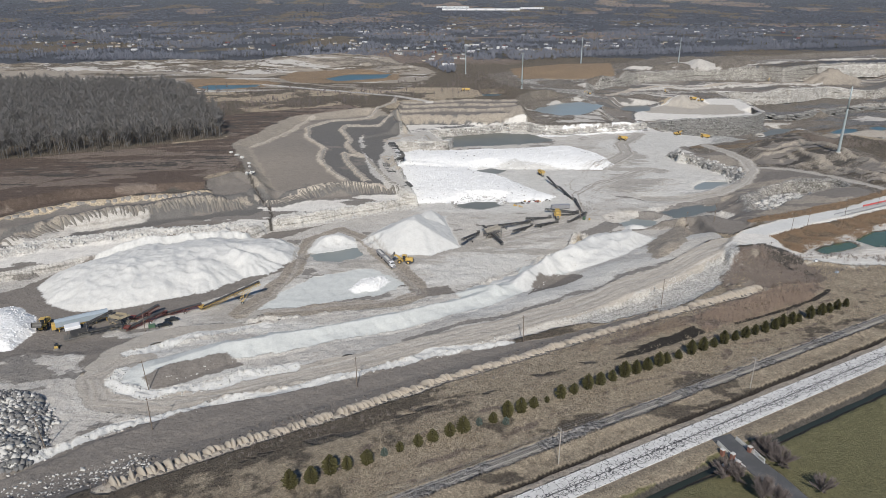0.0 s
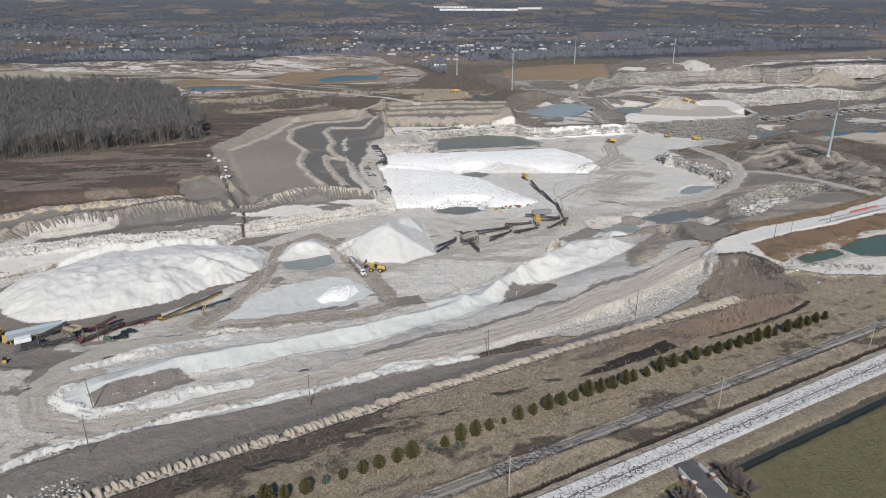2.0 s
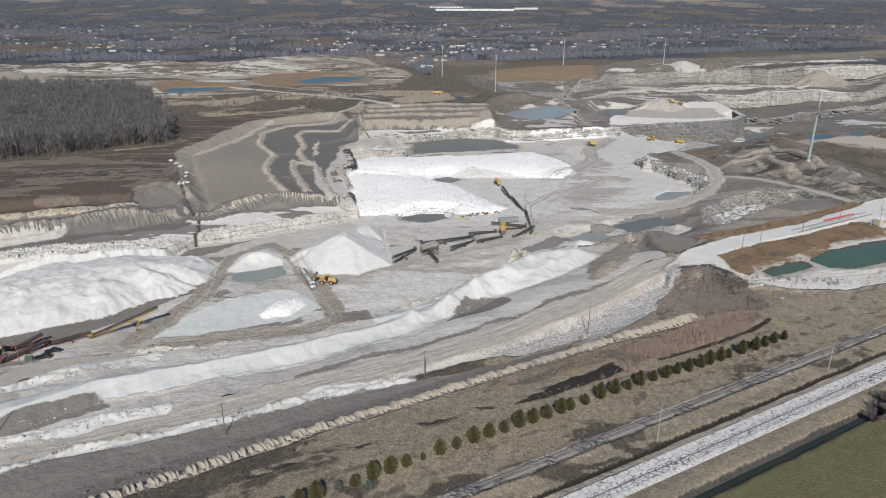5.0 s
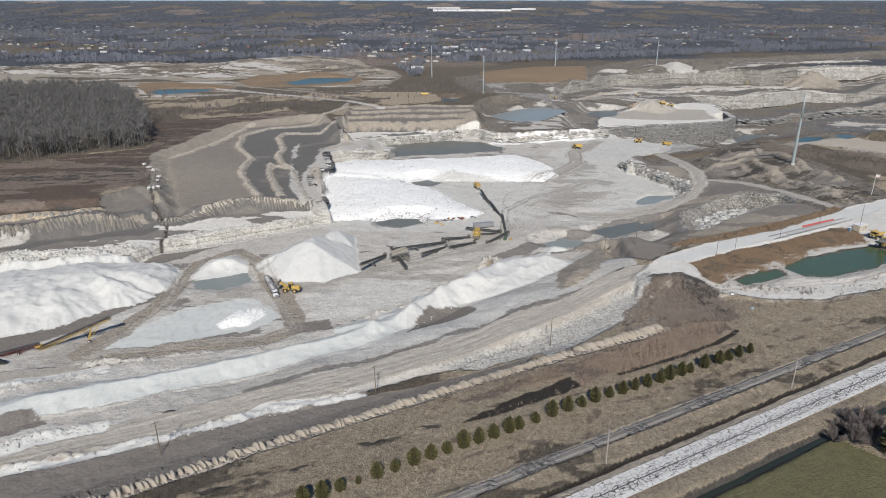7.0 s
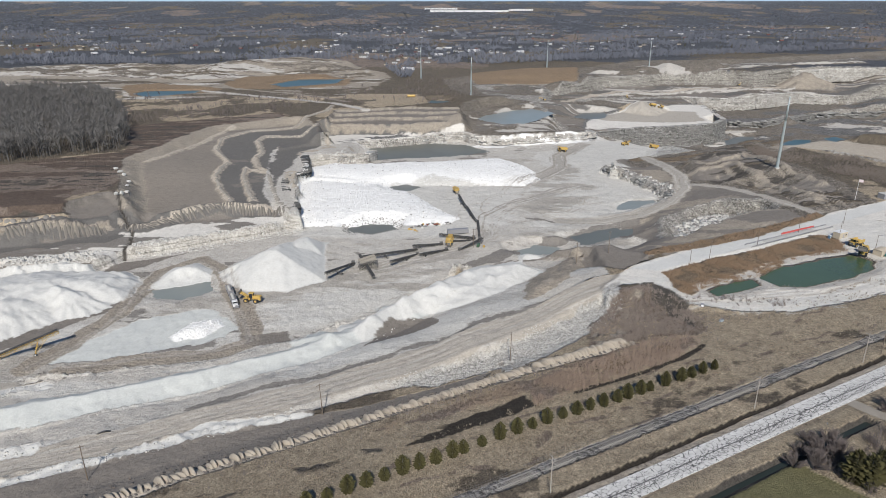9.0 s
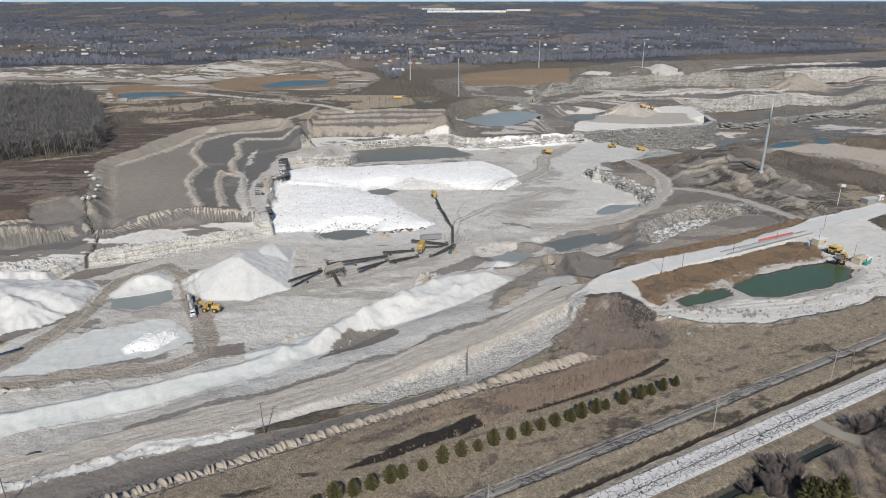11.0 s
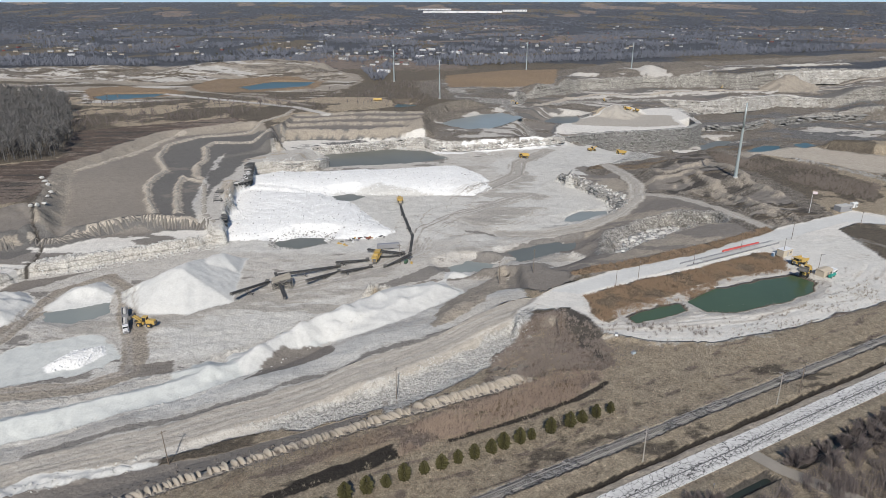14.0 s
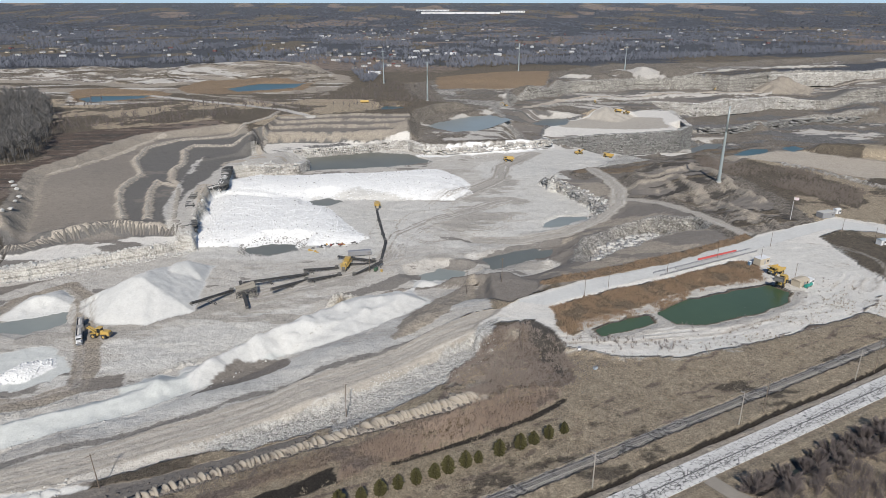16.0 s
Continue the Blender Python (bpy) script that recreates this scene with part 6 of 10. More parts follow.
# ---- building kit ----
MAT = {
    "yellow": plain("machine_yellow_paint", (0.52, 0.345, 0.085), 0.5, 0, 0.35), "black": plain("black_rubber", (0.025, 0.025, 0.026), 0.85, 0, 0.3),
    "steel": plain("dark_steel", (0.13, 0.125, 0.115), 0.7, 0.1, 0.35), "belt": plain("conveyor_belt_rubber", (0.035, 0.036, 0.038), 0.8, 0, 0.25),
    "rust": plain("rusty_red_steel", (0.17, 0.045, 0.035), 0.7, 0, 0.35), "dust": plain("dusty_grey_steel", (0.30, 0.275, 0.235), 0.85, 0, 0.5), "tan": plain("dusty_tan_steel", (0.36, 0.30, 0.2), 0.75, 0, 0.4),
    "white": plain("white_paint", (0.74, 0.74, 0.73), 0.45, 0, 0.25), "glass": plain("dark_cab_glass", (0.02, 0.024, 0.028), 0.12, 0, 0.15),
    "grey": plain("grey_aluminium", (0.34, 0.34, 0.35), 0.5, 0.4, 0.25), "pale_blue": plain("pale_blue_grey_sheet", (0.37, 0.43, 0.47), 0.5, 0, 0.3),
    "wood": plain("weathered_pole_wood", (0.16, 0.125, 0.095), 0.9, 0, 0.2), "bleached": plain("bleached_pole_wood", (0.36, 0.33, 0.29), 0.9, 0, 0.2), "galv": plain("galvanised_pole_steel", (0.38, 0.43, 0.43), 0.5, 0.35, 0.15),
    "beige": plain("beige_siding", (0.50, 0.43, 0.33), 0.7, 0, 0.2), "dull": plain("weathered_white_siding", (0.5, 0.5, 0.49), 0.6, 0, 0.2), "railsteel": plain("worn_rail_steel", (0.34, 0.32, 0.30), 0.5, 0.4, 0.25), "roof": plain("dark_roof_shingle", (0.12, 0.115, 0.11), 0.9, 0, 0.2), "roof_l": plain("pale_metal_roof", (0.6, 0.6, 0.6), 0.5, 0, 0.2),
    "green": plain("green_machine_paint", (0.05, 0.11, 0.06), 0.5, 0, 0.3), "teal": plain("teal_tank_paint", (0.02, 0.25, 0.2), 0.4, 0, 0.25), "red": plain("red_barrier_plastic", (0.52, 0.085, 0.075), 0.55, 0, 0.3),
    "brick": plain("red_brick", (0.20, 0.085, 0.06), 0.85, 0, 0.25, 4), "stone": plain("pale_limestone", (0.52, 0.51, 0.48), 0.9, 0, 0.3, 1.0, 0.1), "darkpaint": plain("dark_car_paint", (0.018, 0.022, 0.024), 0.25, 0.2, 0.15),
    # bark of the far woods is lifted and blued to carry haze
    "bark": plain("grey_bark", (0.148, 0.142, 0.137), 0.95, 0, 0.1), "haze_bark": plain("far_bark_haze_blue", (0.16, 0.17, 0.202), 0.95, 0, 0.1), "twig": plain("brown_twigs", (0.18, 0.15, 0.14), 0.95, 0, 0.1), "needle": plain("dark_green_needles", (0.072, 0.066, 0.020), 0.85, 0, 0.5, 2, 0, (0.11, 0.092, 0.035)),
    "spruce": plain("blue_grey_needles", (0.10, 0.13, 0.11), 0.85, 0, 0.2), "cloth": plain("flag_cloth", (0.6, 0.5, 0.5), 0.8, 0, 0.2), "barn": plain("dark_red_barn_boards", (0.16, 0.045, 0.04), 0.8, 0, 0.2),
    "concrete": plain("pale_concrete", (0.48, 0.47, 0.44), 0.85, 0, 0.35, 0.8), "porta": plain("blue_plastic", (0.10, 0.20, 0.32), 0.5, 0, 0.2), "load": plain("crushed_stone_load", (0.55, 0.54, 0.51), 0.95, 0, 0.2, 2, 0.15),
}


def mesh_of(bm, name, material, smooth=False):
    me = bpy.data.meshes.new(name)
    bm.to_mesh(me), bm.free()
    me.materials.append(MAT[material] if isinstance(material, str) else material)
    if smooth:
        me.polygons.foreach_set("use_smooth", np.ones(len(me.polygons), dtype=bool))
    return me


def part(name, bm, material, parent, label="", smooth=False):
    ob = new(name, mesh_of(bm, name, material, smooth))
    ob.parent = parent
    return tagged(ob, label) if label else ob


def thing(name, label, category, group="", m=None):
    ob = tagged(new(name), label, category, group)
    if m is not None:
        ob.matrix_world = m
    return ob


def at(x, y, turn=0.0, z=None):
    return pose(x, y, ground_z(x, y) if z is None else z, 0, 0, turn)


def box(bm, x, y, z, sx, sy, sz, m=None, bevel=0.0, taper=1.0):
    """A block centred at x, y with its foot at z; taper narrows its top."""
    vs = []
    for k, t in ((0, 1.0), (1, taper)):
        for px, py in ((-1, -1), (1, -1), (1, 1), (-1, 1)):
            v = Vector((x + px * sx / 2 * t, y + py * sy / 2 * t, z + k * sz))
            vs.append(bm.verts.new(m @ v if m is not None else v))
    fs = [bm.faces.new([vs[i] for i in q]) for q in ((3, 2, 1, 0), (4, 5, 6, 7), (0, 1, 5, 4), (1, 2, 6, 5), (2, 3, 7, 6), (3, 0, 4, 7))]
    if bevel:
        es = {e for f_ in fs for e in f_.edges}
        bmesh.ops.bevel(bm, geom=list(es), offset=bevel, segments=1, affect="EDGES")
    return bm


def beam(bm, a, b, w=0.15, h=None):
    """A bar of square section from a to b."""
    a, b = Vector(a), Vector(b)
    d = b - a
    if d.length < 1e-6:
        return bm
    m = Matrix.Translation(a) @ d.to_track_quat("Z", "X").to_matrix().to_4x4()
    return box(bm, 0, 0, 0, w, h or w, d.length, m)


def tube(bm, a, b, r1, r2=None, seg=8, caps=True):
    a, b = Vector(a), Vector(b)
    d = b - a
    q = d.to_track_quat("Z", "X").to_matrix()
    r2 = r1 if r2 is None else r2
    lo, hi = [], []
    for i in range(seg):
        c = Vector((math.cos(i * 2 * math.pi / seg), math.sin(i * 2 * math.pi / seg), 0))
        lo.append(bm.verts.new(a + q @ (c * r1)))
        hi.append(bm.verts.new(b + q @ (c * r2)))
    for i in range(seg):
        j = (i + 1) % seg
        bm.faces.new((lo[i], lo[j], hi[j], hi[i]))
    if caps:
        bm.faces.new(lo[::-1]), bm.faces.new(hi)
    return bm


def prism(bm, profile, x0, x1, axis="x"):
    """A solid with the outline profile (pairs) drawn out from x0 to x1."""
    def v(p, t):
        return (t, p[0], p[1]) if axis == "x" else (p[0], t, p[1])
    a = [bm.verts.new(v(p, x0)) for p in profile]
    b = [bm.verts.new(v(p, x1)) for p in profile]
    n = len(profile)
    for i in range(n):
        bm.faces.new((a[i], a[(i + 1) % n], b[(i + 1) % n], b[i]))
    bm.faces.new(a[::-1]), bm.faces.new(b)
    bmesh.ops.recalc_face_normals(bm, faces=bm.faces[:])
    return bm


def B():
    return bmesh.new()


def wheel(parent, x, y, r, w, hub="yellow", name="wheel"):
    """A tyre with a rim, on an axle along y."""
    ty = part(name, tube(B(), (x, y - w / 2, r), (x, y + w / 2, r), r, seg=14), "black", parent)
    part("rim", tube(B(), (x, y - w / 2 - 0.03, r), (x, y + w / 2 + 0.03, r), r * 0.5, seg=10), hub, ty)
    return ty


# ---- trees, shrubs and far things as plain arrays ----
def sliver_tree(rng, height, limbs, twigs, spread, twig_w, trunk_r):
    """A leafless tree: tapered trunk, limbs and many fine twigs, as triangles."""
    vs, fs = [], []

    def stick(a, b, r1, r2, sides=3):
        a, b = np.array(a), np.array(b)
        d = b - a
        d = d / (np.linalg.norm(d) + 1e-9)
        u = np.cross(d, (0.31, 0.77, 0.55))
        u /= np.linalg.norm(u) + 1e-9
        w = np.cross(d, u)
        k = len(vs)
        for c, r in ((a, r1), (b, r2)):
            for i in range(sides):
                t = i * 2 * math.pi / sides
                vs.append(c + (u * math.cos(t) + w * math.sin(t)) * r)
        for i in range(sides):
            j = (i + 1) % sides
            fs.append((k + i, k + j, k + sides + j))
            fs.append((k + i, k + sides + j, k + sides + i))
    stick((0, 0, -0.5), (rng.uniform(-.3, .3), rng.uniform(-.3, .3), height * 0.72), trunk_r, trunk_r * 0.3)
    ends = []
    for i in range(limbs):
        z0 = height * rng.uniform(0.28, 0.7)
        az = rng.uniform(0, 6.283)
        reach = spread * rng.uniform(0.5, 1.0) * (1.15 - z0 / height * 0.6)
        up = height * rng.uniform(0.15, 0.34)
        e = (math.cos(az) * reach, math.sin(az) * reach, min(z0 + up, height))
        stick((0, 0, z0), e, trunk_r * 0.4, trunk_r * 0.12)
        ends.append(((0, 0, z0), e))
    ends.append(((0, 0, height * 0.4), (0, 0, height * 0.85)))
    for i in range(twigs):
        a, b = ends[rng.integers(len(ends))]
        t = rng.uniform(0.25, 1.0)
        p = np.array(a) * (1 - t) + np.array(b) * t
        d = np.array((rng.normal(), rng.normal(), abs(rng.normal()) * 1.1 + 0.5))
        d = d / np.linalg.norm(d) * height * rng.uniform(0.10, 0.22)
        s = np.cross(d, rng.normal(size=3))
        s = s / (np.linalg.norm(s) + 1e-9) * twig_w
        k = len(vs)
        vs.extend([p - s, p + s, p + d])
        fs.append((k, k + 1, k + 2))
    return np.array(vs), np.array(fs)


def conifer(rng, height, radius, tiers=9, per=9):
    """A conifer: a trunk and drooping sprays of needles in tiers."""
    vs, fs = [], []
    for t in range(tiers):
        u = t / tiers
        z = height * (0.04 + 0.9 * u)
        r = radius * max(0.12, (1 - ((u - 0.3) / 0.72) ** 2)) * rng.uniform(0.85, 1.1)
        for i in range(per):
            az = (i + rng.uniform(-.5, .5)) * 2 * math.pi / per + t
            rr = r * rng.uniform(0.6, 1.2)
            c, s = math.cos(az), math.sin(az)
            w = radius * rng.uniform(0.13, 0.26) * 9 / per + 0.05 * rr
            tip = z + height * rng.uniform(0.0, 0.10)
            k = len(vs)
            vs.extend([(c * rr * 0.2, s * rr * 0.2, z - height * 0.02), (c * rr * 0.75 - s * w, s * rr * 0.75 + c * w, z + height * rng.uniform(-.02, .04)),
                       (c * rr, s * rr, tip), (c * rr * 0.75 + s * w, s * rr * 0.75 - c * w, z + height * rng.uniform(-.02, .04))])
            fs.extend([(k, k + 1, k + 2), (k, k + 2, k + 3)])
    return np.array(vs), np.array(fs)


def far_tree(rng, height, spread, n, w):
    """A distant leafless tree: a rounded burst of slivers on a short stem."""
    vs, fs = [], []
    for i in range(n):
        az, t = rng.uniform(0, 6.283), rng.uniform(0, 6.283)
        out = math.sqrt(rng.uniform(0.02, 1))
        top = np.array((math.cos(az) * spread * out, math.sin(az) * spread * out, height * (1 - 0.55 * out ** 2) * rng.uniform(0.8, 1)))
        foot = np.array((top[0] * 0.15, top[1] * 0.15, 0.0 if i == 0 else height * rng.uniform(0.0, 0.35)))
        midp = foot * 0.4 + top * 0.6
        s = np.array((math.cos(t), math.sin(t), 0.3)) * w
        k = len(vs)
        vs.extend([foot, midp - s, midp + s, top])
        fs.extend([(k, k + 2, k + 1), (k + 1, k + 2, k + 3)])
    return np.array(vs), np.array(fs)


def arrays_mesh(name, vs, fs, material):
    me = bpy.data.meshes.new(name)
    me.vertices.add(len(vs))
    me.vertices.foreach_set("co", np.asarray(vs, np.float32).ravel())
    me.loops.add(fs.size)
    me.loops.foreach_set("vertex_index", np.asarray(fs, np.int32).ravel())
    me.polygons.add(len(fs))
    me.polygons.foreach_set("loop_start", np.arange(0, fs.size, fs.shape[1], dtype=np.int32))
    me.update(calc_edges=True)
    me.materials.append(MAT[material] if isinstance(material, str) else material)
    return me


def scatter(places, shapes, rng, scale=(0.8, 1.2)):
    """Many copies of some shapes, at places x, y, z, as one set of arrays."""
    vs, fs, k = [], [], 0
    pick = rng.integers(len(shapes), size=len(places))
    for (x, y, z), j in zip(places, pick):
        v, f_ = shapes[j]
        t, s = rng.uniform(0, 6.283), rng.uniform(*scale)
        c, q = math.cos(t) * s, math.sin(t) * s
        out = np.empty_like(v)
        out[:, 0], out[:, 1], out[:, 2] = v[:, 0] * c - v[:, 1] * q + x, v[:, 0] * q + v[:, 1] * c + y, v[:, 2] * s * rng.uniform(0.85, 1.15) + z
        vs.append(out), fs.append(f_ + k)
        k += len(v)
    return np.concatenate(vs), np.concatenate(fs)


GRID_H = H.reshape(rows_n, cols_n)


def heights(x, y):
    """Ground heights at arrays of places."""
    k = np.clip(np.searchsorted(ys, y) - 1, 0, rows_n - 2)
    v = (y - ys[k]) / (ys[k + 1] - ys[k])
    out = np.zeros(x.shape)
    for kk, w in ((k, 1 - v), (k + 1, v)):
        u = (x - mid[kk]) / half[kk]
        c = np.interp(u, fan, np.arange(cols_n))
        c0 = np.clip(c.astype(int), 0, cols_n - 2)
        out += w * (GRID_H[kk, c0] * (1 - (c - c0)) + GRID_H[kk, c0 + 1] * (c - c0))
    return out


def inside_of(x, y, pts):
    return line_of(x, y, [(a, b, 0) for a, b, _ in pts], True)[3]

# ---- road, railway, ditches ----
def road_material():
    """Old concrete with black tar over a net of cracks."""
    m, nt, bsdf = fresh("cracked_concrete")
    co = nt.nodes.new("ShaderNodeTexCoord").outputs["Object"]
    sep = nt.nodes.new("ShaderNodeSeparateXYZ")
    nt.links.new(co, sep.inputs[0])
    warp = nt.nodes.new("ShaderNodeVectorMath")
    warp.operation = "ADD"
    wn_ = nt.nodes.new("ShaderNodeTexNoise")
    wn_.inputs["Scale"].default_value, wn_.inputs["Detail"].default_value = 0.9, 3
    nt.links.new(co, wn_.inputs["Vector"])
    nt.links.new(co, warp.inputs[0]), nt.links.new(wn_.outputs["Color"], warp.inputs[1])
    lines = 0.0
    for scale, width, stretch, dense in ((0.62, 0.036, (1.15, 1.0, 1), 0.0), (1.0, 0.07, (0.6, 1.3, 1), 1.0)):
        mp = nt.nodes.new("ShaderNodeMapping")
        mp.inputs["Scale"].default_value = stretch
        nt.links.new(warp.outputs[0], mp.inputs[0])
        vor = nt.nodes.new("ShaderNodeTexVoronoi")
        vor.feature = "DISTANCE_TO_EDGE"
        vor.inputs["Scale"].default_value = scale
        nt.links.new(mp.outputs[0], vor.inputs["Vector"])
        ln = ramp(nt, vor.outputs["Distance"], [(width * 0.55, (1, 1, 1)), (width, (0, 0, 0))])
        if dense:
            spread = ramp(nt, calc(nt, "ABSOLUTE", calc(nt, "ADD", sep.outputs[1], 0.9)), [(0.0, (1, 1, 1)), (0.9, (0.9, 0.9, 0.9)), (1.0, (0.2, 0.2, 0.2))])
            far_ = noise_of(nt, co, 0.08, 3, 0.5)
            mask = ramp(nt, calc(nt, "ABSOLUTE", calc(nt, "MULTIPLY", calc(nt, "ADD", sep.outputs[1], 0.6), 0.33)), [(0.25, (1, 1, 1)), (0.75, (0, 0, 0))])
            keep = ramp(nt, calc(nt, "MULTIPLY", mask, calc(nt, "ADD", far_, 0.35)), [(0.35, (0, 0, 0)), (0.5, (1, 1, 1))])
            ln = calc(nt, "MULTIPLY", ln, keep)
        else:
            gaps = ramp(nt, noise_of(nt, co, 0.35, 3, 0.5), [(0.4, (0, 0, 0)), (0.46, (1, 1, 1))])
            ln = calc(nt, "MULTIPLY", ln, gaps)
        lines = calc(nt, "MAXIMUM", ln, lines)
    # seam down the middle and cross joints
    seam = ramp(nt, calc(nt, "ABSOLUTE", calc(nt, "ADD", sep.outputs[1], calc(nt, "MULTIPLY", noise_of(nt, co, 0.5, 2, 0.5), 0.3))), [(0.10, (0.9, 0.9, 0.9)), (0.2, (0, 0, 0))])
    lines = calc(nt, "MAXIMUM", lines, seam)
    grain = noise_of(nt, co, 0.6, 6, 0.7)
    col = ramp(nt, grain, [(0.3, (0.40, 0.39, 0.37)), (0.55, (0.54, 0.53, 0.51)), (0.75, (0.62, 0.61, 0.59))])
    lane = ramp(nt, calc(nt, "ABSOLUTE", calc(nt, "SUBTRACT", calc(nt, "ABSOLUTE", sep.outputs[1]), 1.75)), [(0.2, (0.9, 0.9, 0.9)), (0.9, (1, 1, 1))])
    col = blend(nt, 1.0, col, lane, "MULTIPLY")
    col = blend(nt, lines, col, (0.03, 0.03, 0.031))
    nt.links.new(col, bsdf.inputs["Base Color"])
    bsdf.inputs["Roughness"].default_value = 0.85
    return m


ROAD_TURN = math.degrees(math.atan2(ROAD_DIR[1], ROAD_DIR[0]))
ROAD_MAT = road_material()
bm = prism(B(), [(-3.55, -0.3), (3.55, -0.3), (3.55, 0.10), (0, 0.16), (-3.55, 0.10)], -450, 900)
road = new("road", mesh_of(bm, "road", ROAD_MAT))
road.matrix_world = pose(*road_point(0, 98.9), 0, 0, ROAD_TURN)
tagged(road, "pale concrete country road with black tar-sealed cracks", "road", kind="structure")

# driveway off the road
def ribbon(name, pts, width, material, z_up, label, category, thick=0.25):
    bm = B()
    prev = None
    n = len(pts)
    for i, p in enumerate(pts):
        a, b = pts[max(i - 1, 0)], pts[min(i + 1, n - 1)]
        d = Vector((b[0] - a[0], b[1] - a[1], 0)).normalized()
        s = Vector((-d.y, d.x, 0)) * (width / 2)
        c = Vector((p[0], p[1], z_up if len(p) < 3 else p[2] + z_up))
        row = [bm.verts.new(c - s - Vector((0, 0, thick))), bm.verts.new(c - s), bm.verts.new(c + s), bm.verts.new(c + s - Vector((0, 0, thick)))]
        if prev:
            for k in range(3):
                bm.faces.new((prev[k], row[k], row[k + 1], prev[k + 1]))
        prev = row
    bmesh.ops.recalc_face_normals(bm, faces=bm.faces[:])
    return tagged(new(name, mesh_of(bm, name, material)), label, category, kind="structure")


ASPHALT = plain("worn_asphalt", (0.075, 0.077, 0.08), 0.9, 0, 0.6, 0.5, 0.02, (0.13, 0.13, 0.13))
GRAVEL = plain("dusty_gravel", (0.26, 0.235, 0.20), 0.95, 0, 0.5, 0.5, 0.03)
ribbon("driveway", DRIVE, 6.4, ASPHALT, 0.09, "worn dark asphalt driveway off the road", "driveway")
ribbon("driveway", [(*road_point(268, 95.2)[:2], 0), (*road_point(269, 88)[:2], 0), (*road_point(272, 80)[:2], 0), (*road_point(276, 70)[:2], 0)], 4.2, GRAVEL, 0.09, "pale gravel driveway off the road", "driveway")

# wet ditch south of the road
bm = B()
lo = [road_point(-120, 86.7, -1.3), road_point(500, 86.7, -1.3), road_point(500, 88.3, -1.3), road_point(-120, 88.3, -1.3)]
bm.faces.new([bm.verts.new(v) for v in lo])
tagged(new("water", mesh_of(bm, "water", water_material("ditch_water", (0.022, 0.028, 0.022), 0.4))), "dark still water in the roadside ditch", "water", kind="structure")

# railway: two rails and the sleepers
rail_bm = {}
track = thing("railway_track", "old rusty single railway track on grey ballast", "railway")
track.matrix_world = pose(*road_point(0, 115.0, 0), 0, 0, ROAD_TURN)
for sgn in (-1, 1):
    bm = prism(B(), [(sgn * 0.75 - 0.06, -0.1), (sgn * 0.75 + 0.06, -0.1), (sgn * 0.75 + 0.05, 0.2), (sgn * 0.75 - 0.05, 0.2)], -150, 500)
    part("rail", bm, "railsteel", track)
vs, fs = [], []
rng = np.random.default_rng(5)
for k in range(1080):
    s = -148 + k * 0.6
    w, l, t = 0.12, 1.3 + rng.uniform(-.08, .08), rng.uniform(-.03, .03)
    o = len(vs)
    for zz in (-0.12, 0.045):
        for a, b in ((-w, -l), (w, -l), (w, l), (-w, l)):
            vs.append((s + a + b * t, b, zz))
    fs += [(o + 4, o + 5, o + 6, o + 7), (o, o + 1, o + 5, o + 4), (o + 1, o + 2, o + 6, o + 5), (o + 2, o + 3, o + 7, o + 6), (o + 3, o, o + 4, o + 7)]
sl = new("timber_bed", arrays_mesh("timber_bed", np.array(vs), np.array(fs), plain("grey_weathered_sleeper", (0.25, 0.235, 0.215), 0.95, 0, 0.3)))
sl.parent = track
tagged(sl, "weathered wooden sleepers", kind="stuff")


# ---- poles ----
def utility_pole(height=11.5, arms=1, wood="wood", lean=0.0):
    p = thing("utility_pole", "weathered wooden utility pole with a crossarm", "utility pole", "utility poles")
    part("post", tube(B(), (0, 0, -0.4), (lean, 0, height), 0.17, 0.11, 8), wood, p)
    for k in range(arms):
        z = height - 0.6 - k * 1.2
        arm = part("crossarm", beam(B(), (-1.2 + lean, 0, z), (1.2 + lean, 0, z), 0.14, 0.12), wood, p)
        for x in (-1.05, -0.45, 0.45, 1.05):
            part("insulator", tube(B(), (x + lean, 0, z + 0.07), (x + lean, 0, z + 0.3), 0.06, 0.04, 6), "grey", arm)
    return p


pole = utility_pole(11.5, 1)
pole.matrix_world = at(*POLES_HAUL[3][:2], 30)
turns = [12, 28, 50, 0, 40, 70, 20]
for (x, y, z), tn, ln in zip(POLES_HAUL, turns, (-3, 0, -5, 0, -2, 3, 0)):
    if (x, y, z) != POLES_HAUL[3]:
        copy_thing(pole, at(x, y, tn) @ pose(0, 0, 0, 0, ln, 0))
for x, y, z in POLES_JUNCTION:
    copy_thing(pole, at(x, y, 35) @ pose(0, 0, 0, 1, -1, 0))
line_pole = utility_pole(11.0, 2, "bleached")
tagged(line_pole, "bleached wooden power pole with two crossarms beside the railway", group="power line poles")
line_pole.matrix_world = at(*POLES_ROAD[0][:2], ROAD_TURN + 90)
LINE = [POLES_ROAD[0], POLES_ROAD[1], POLES_ROAD_B[0], POLES_ROAD_B[1], POLES_ROAD_B[3]]
for x, y, z in LINE[1:] + [(-36.0, 103.0, 0), (310.0, 288.0, 0)]:
    copy_thing(line_pole, at(x, y, ROAD_TURN + 90))
for x, y, z in (POLES_ROAD_B[2], POLES_ROAD_B[4]):
    copy_thing(pole, at(x, y, ROAD_TURN + 90))
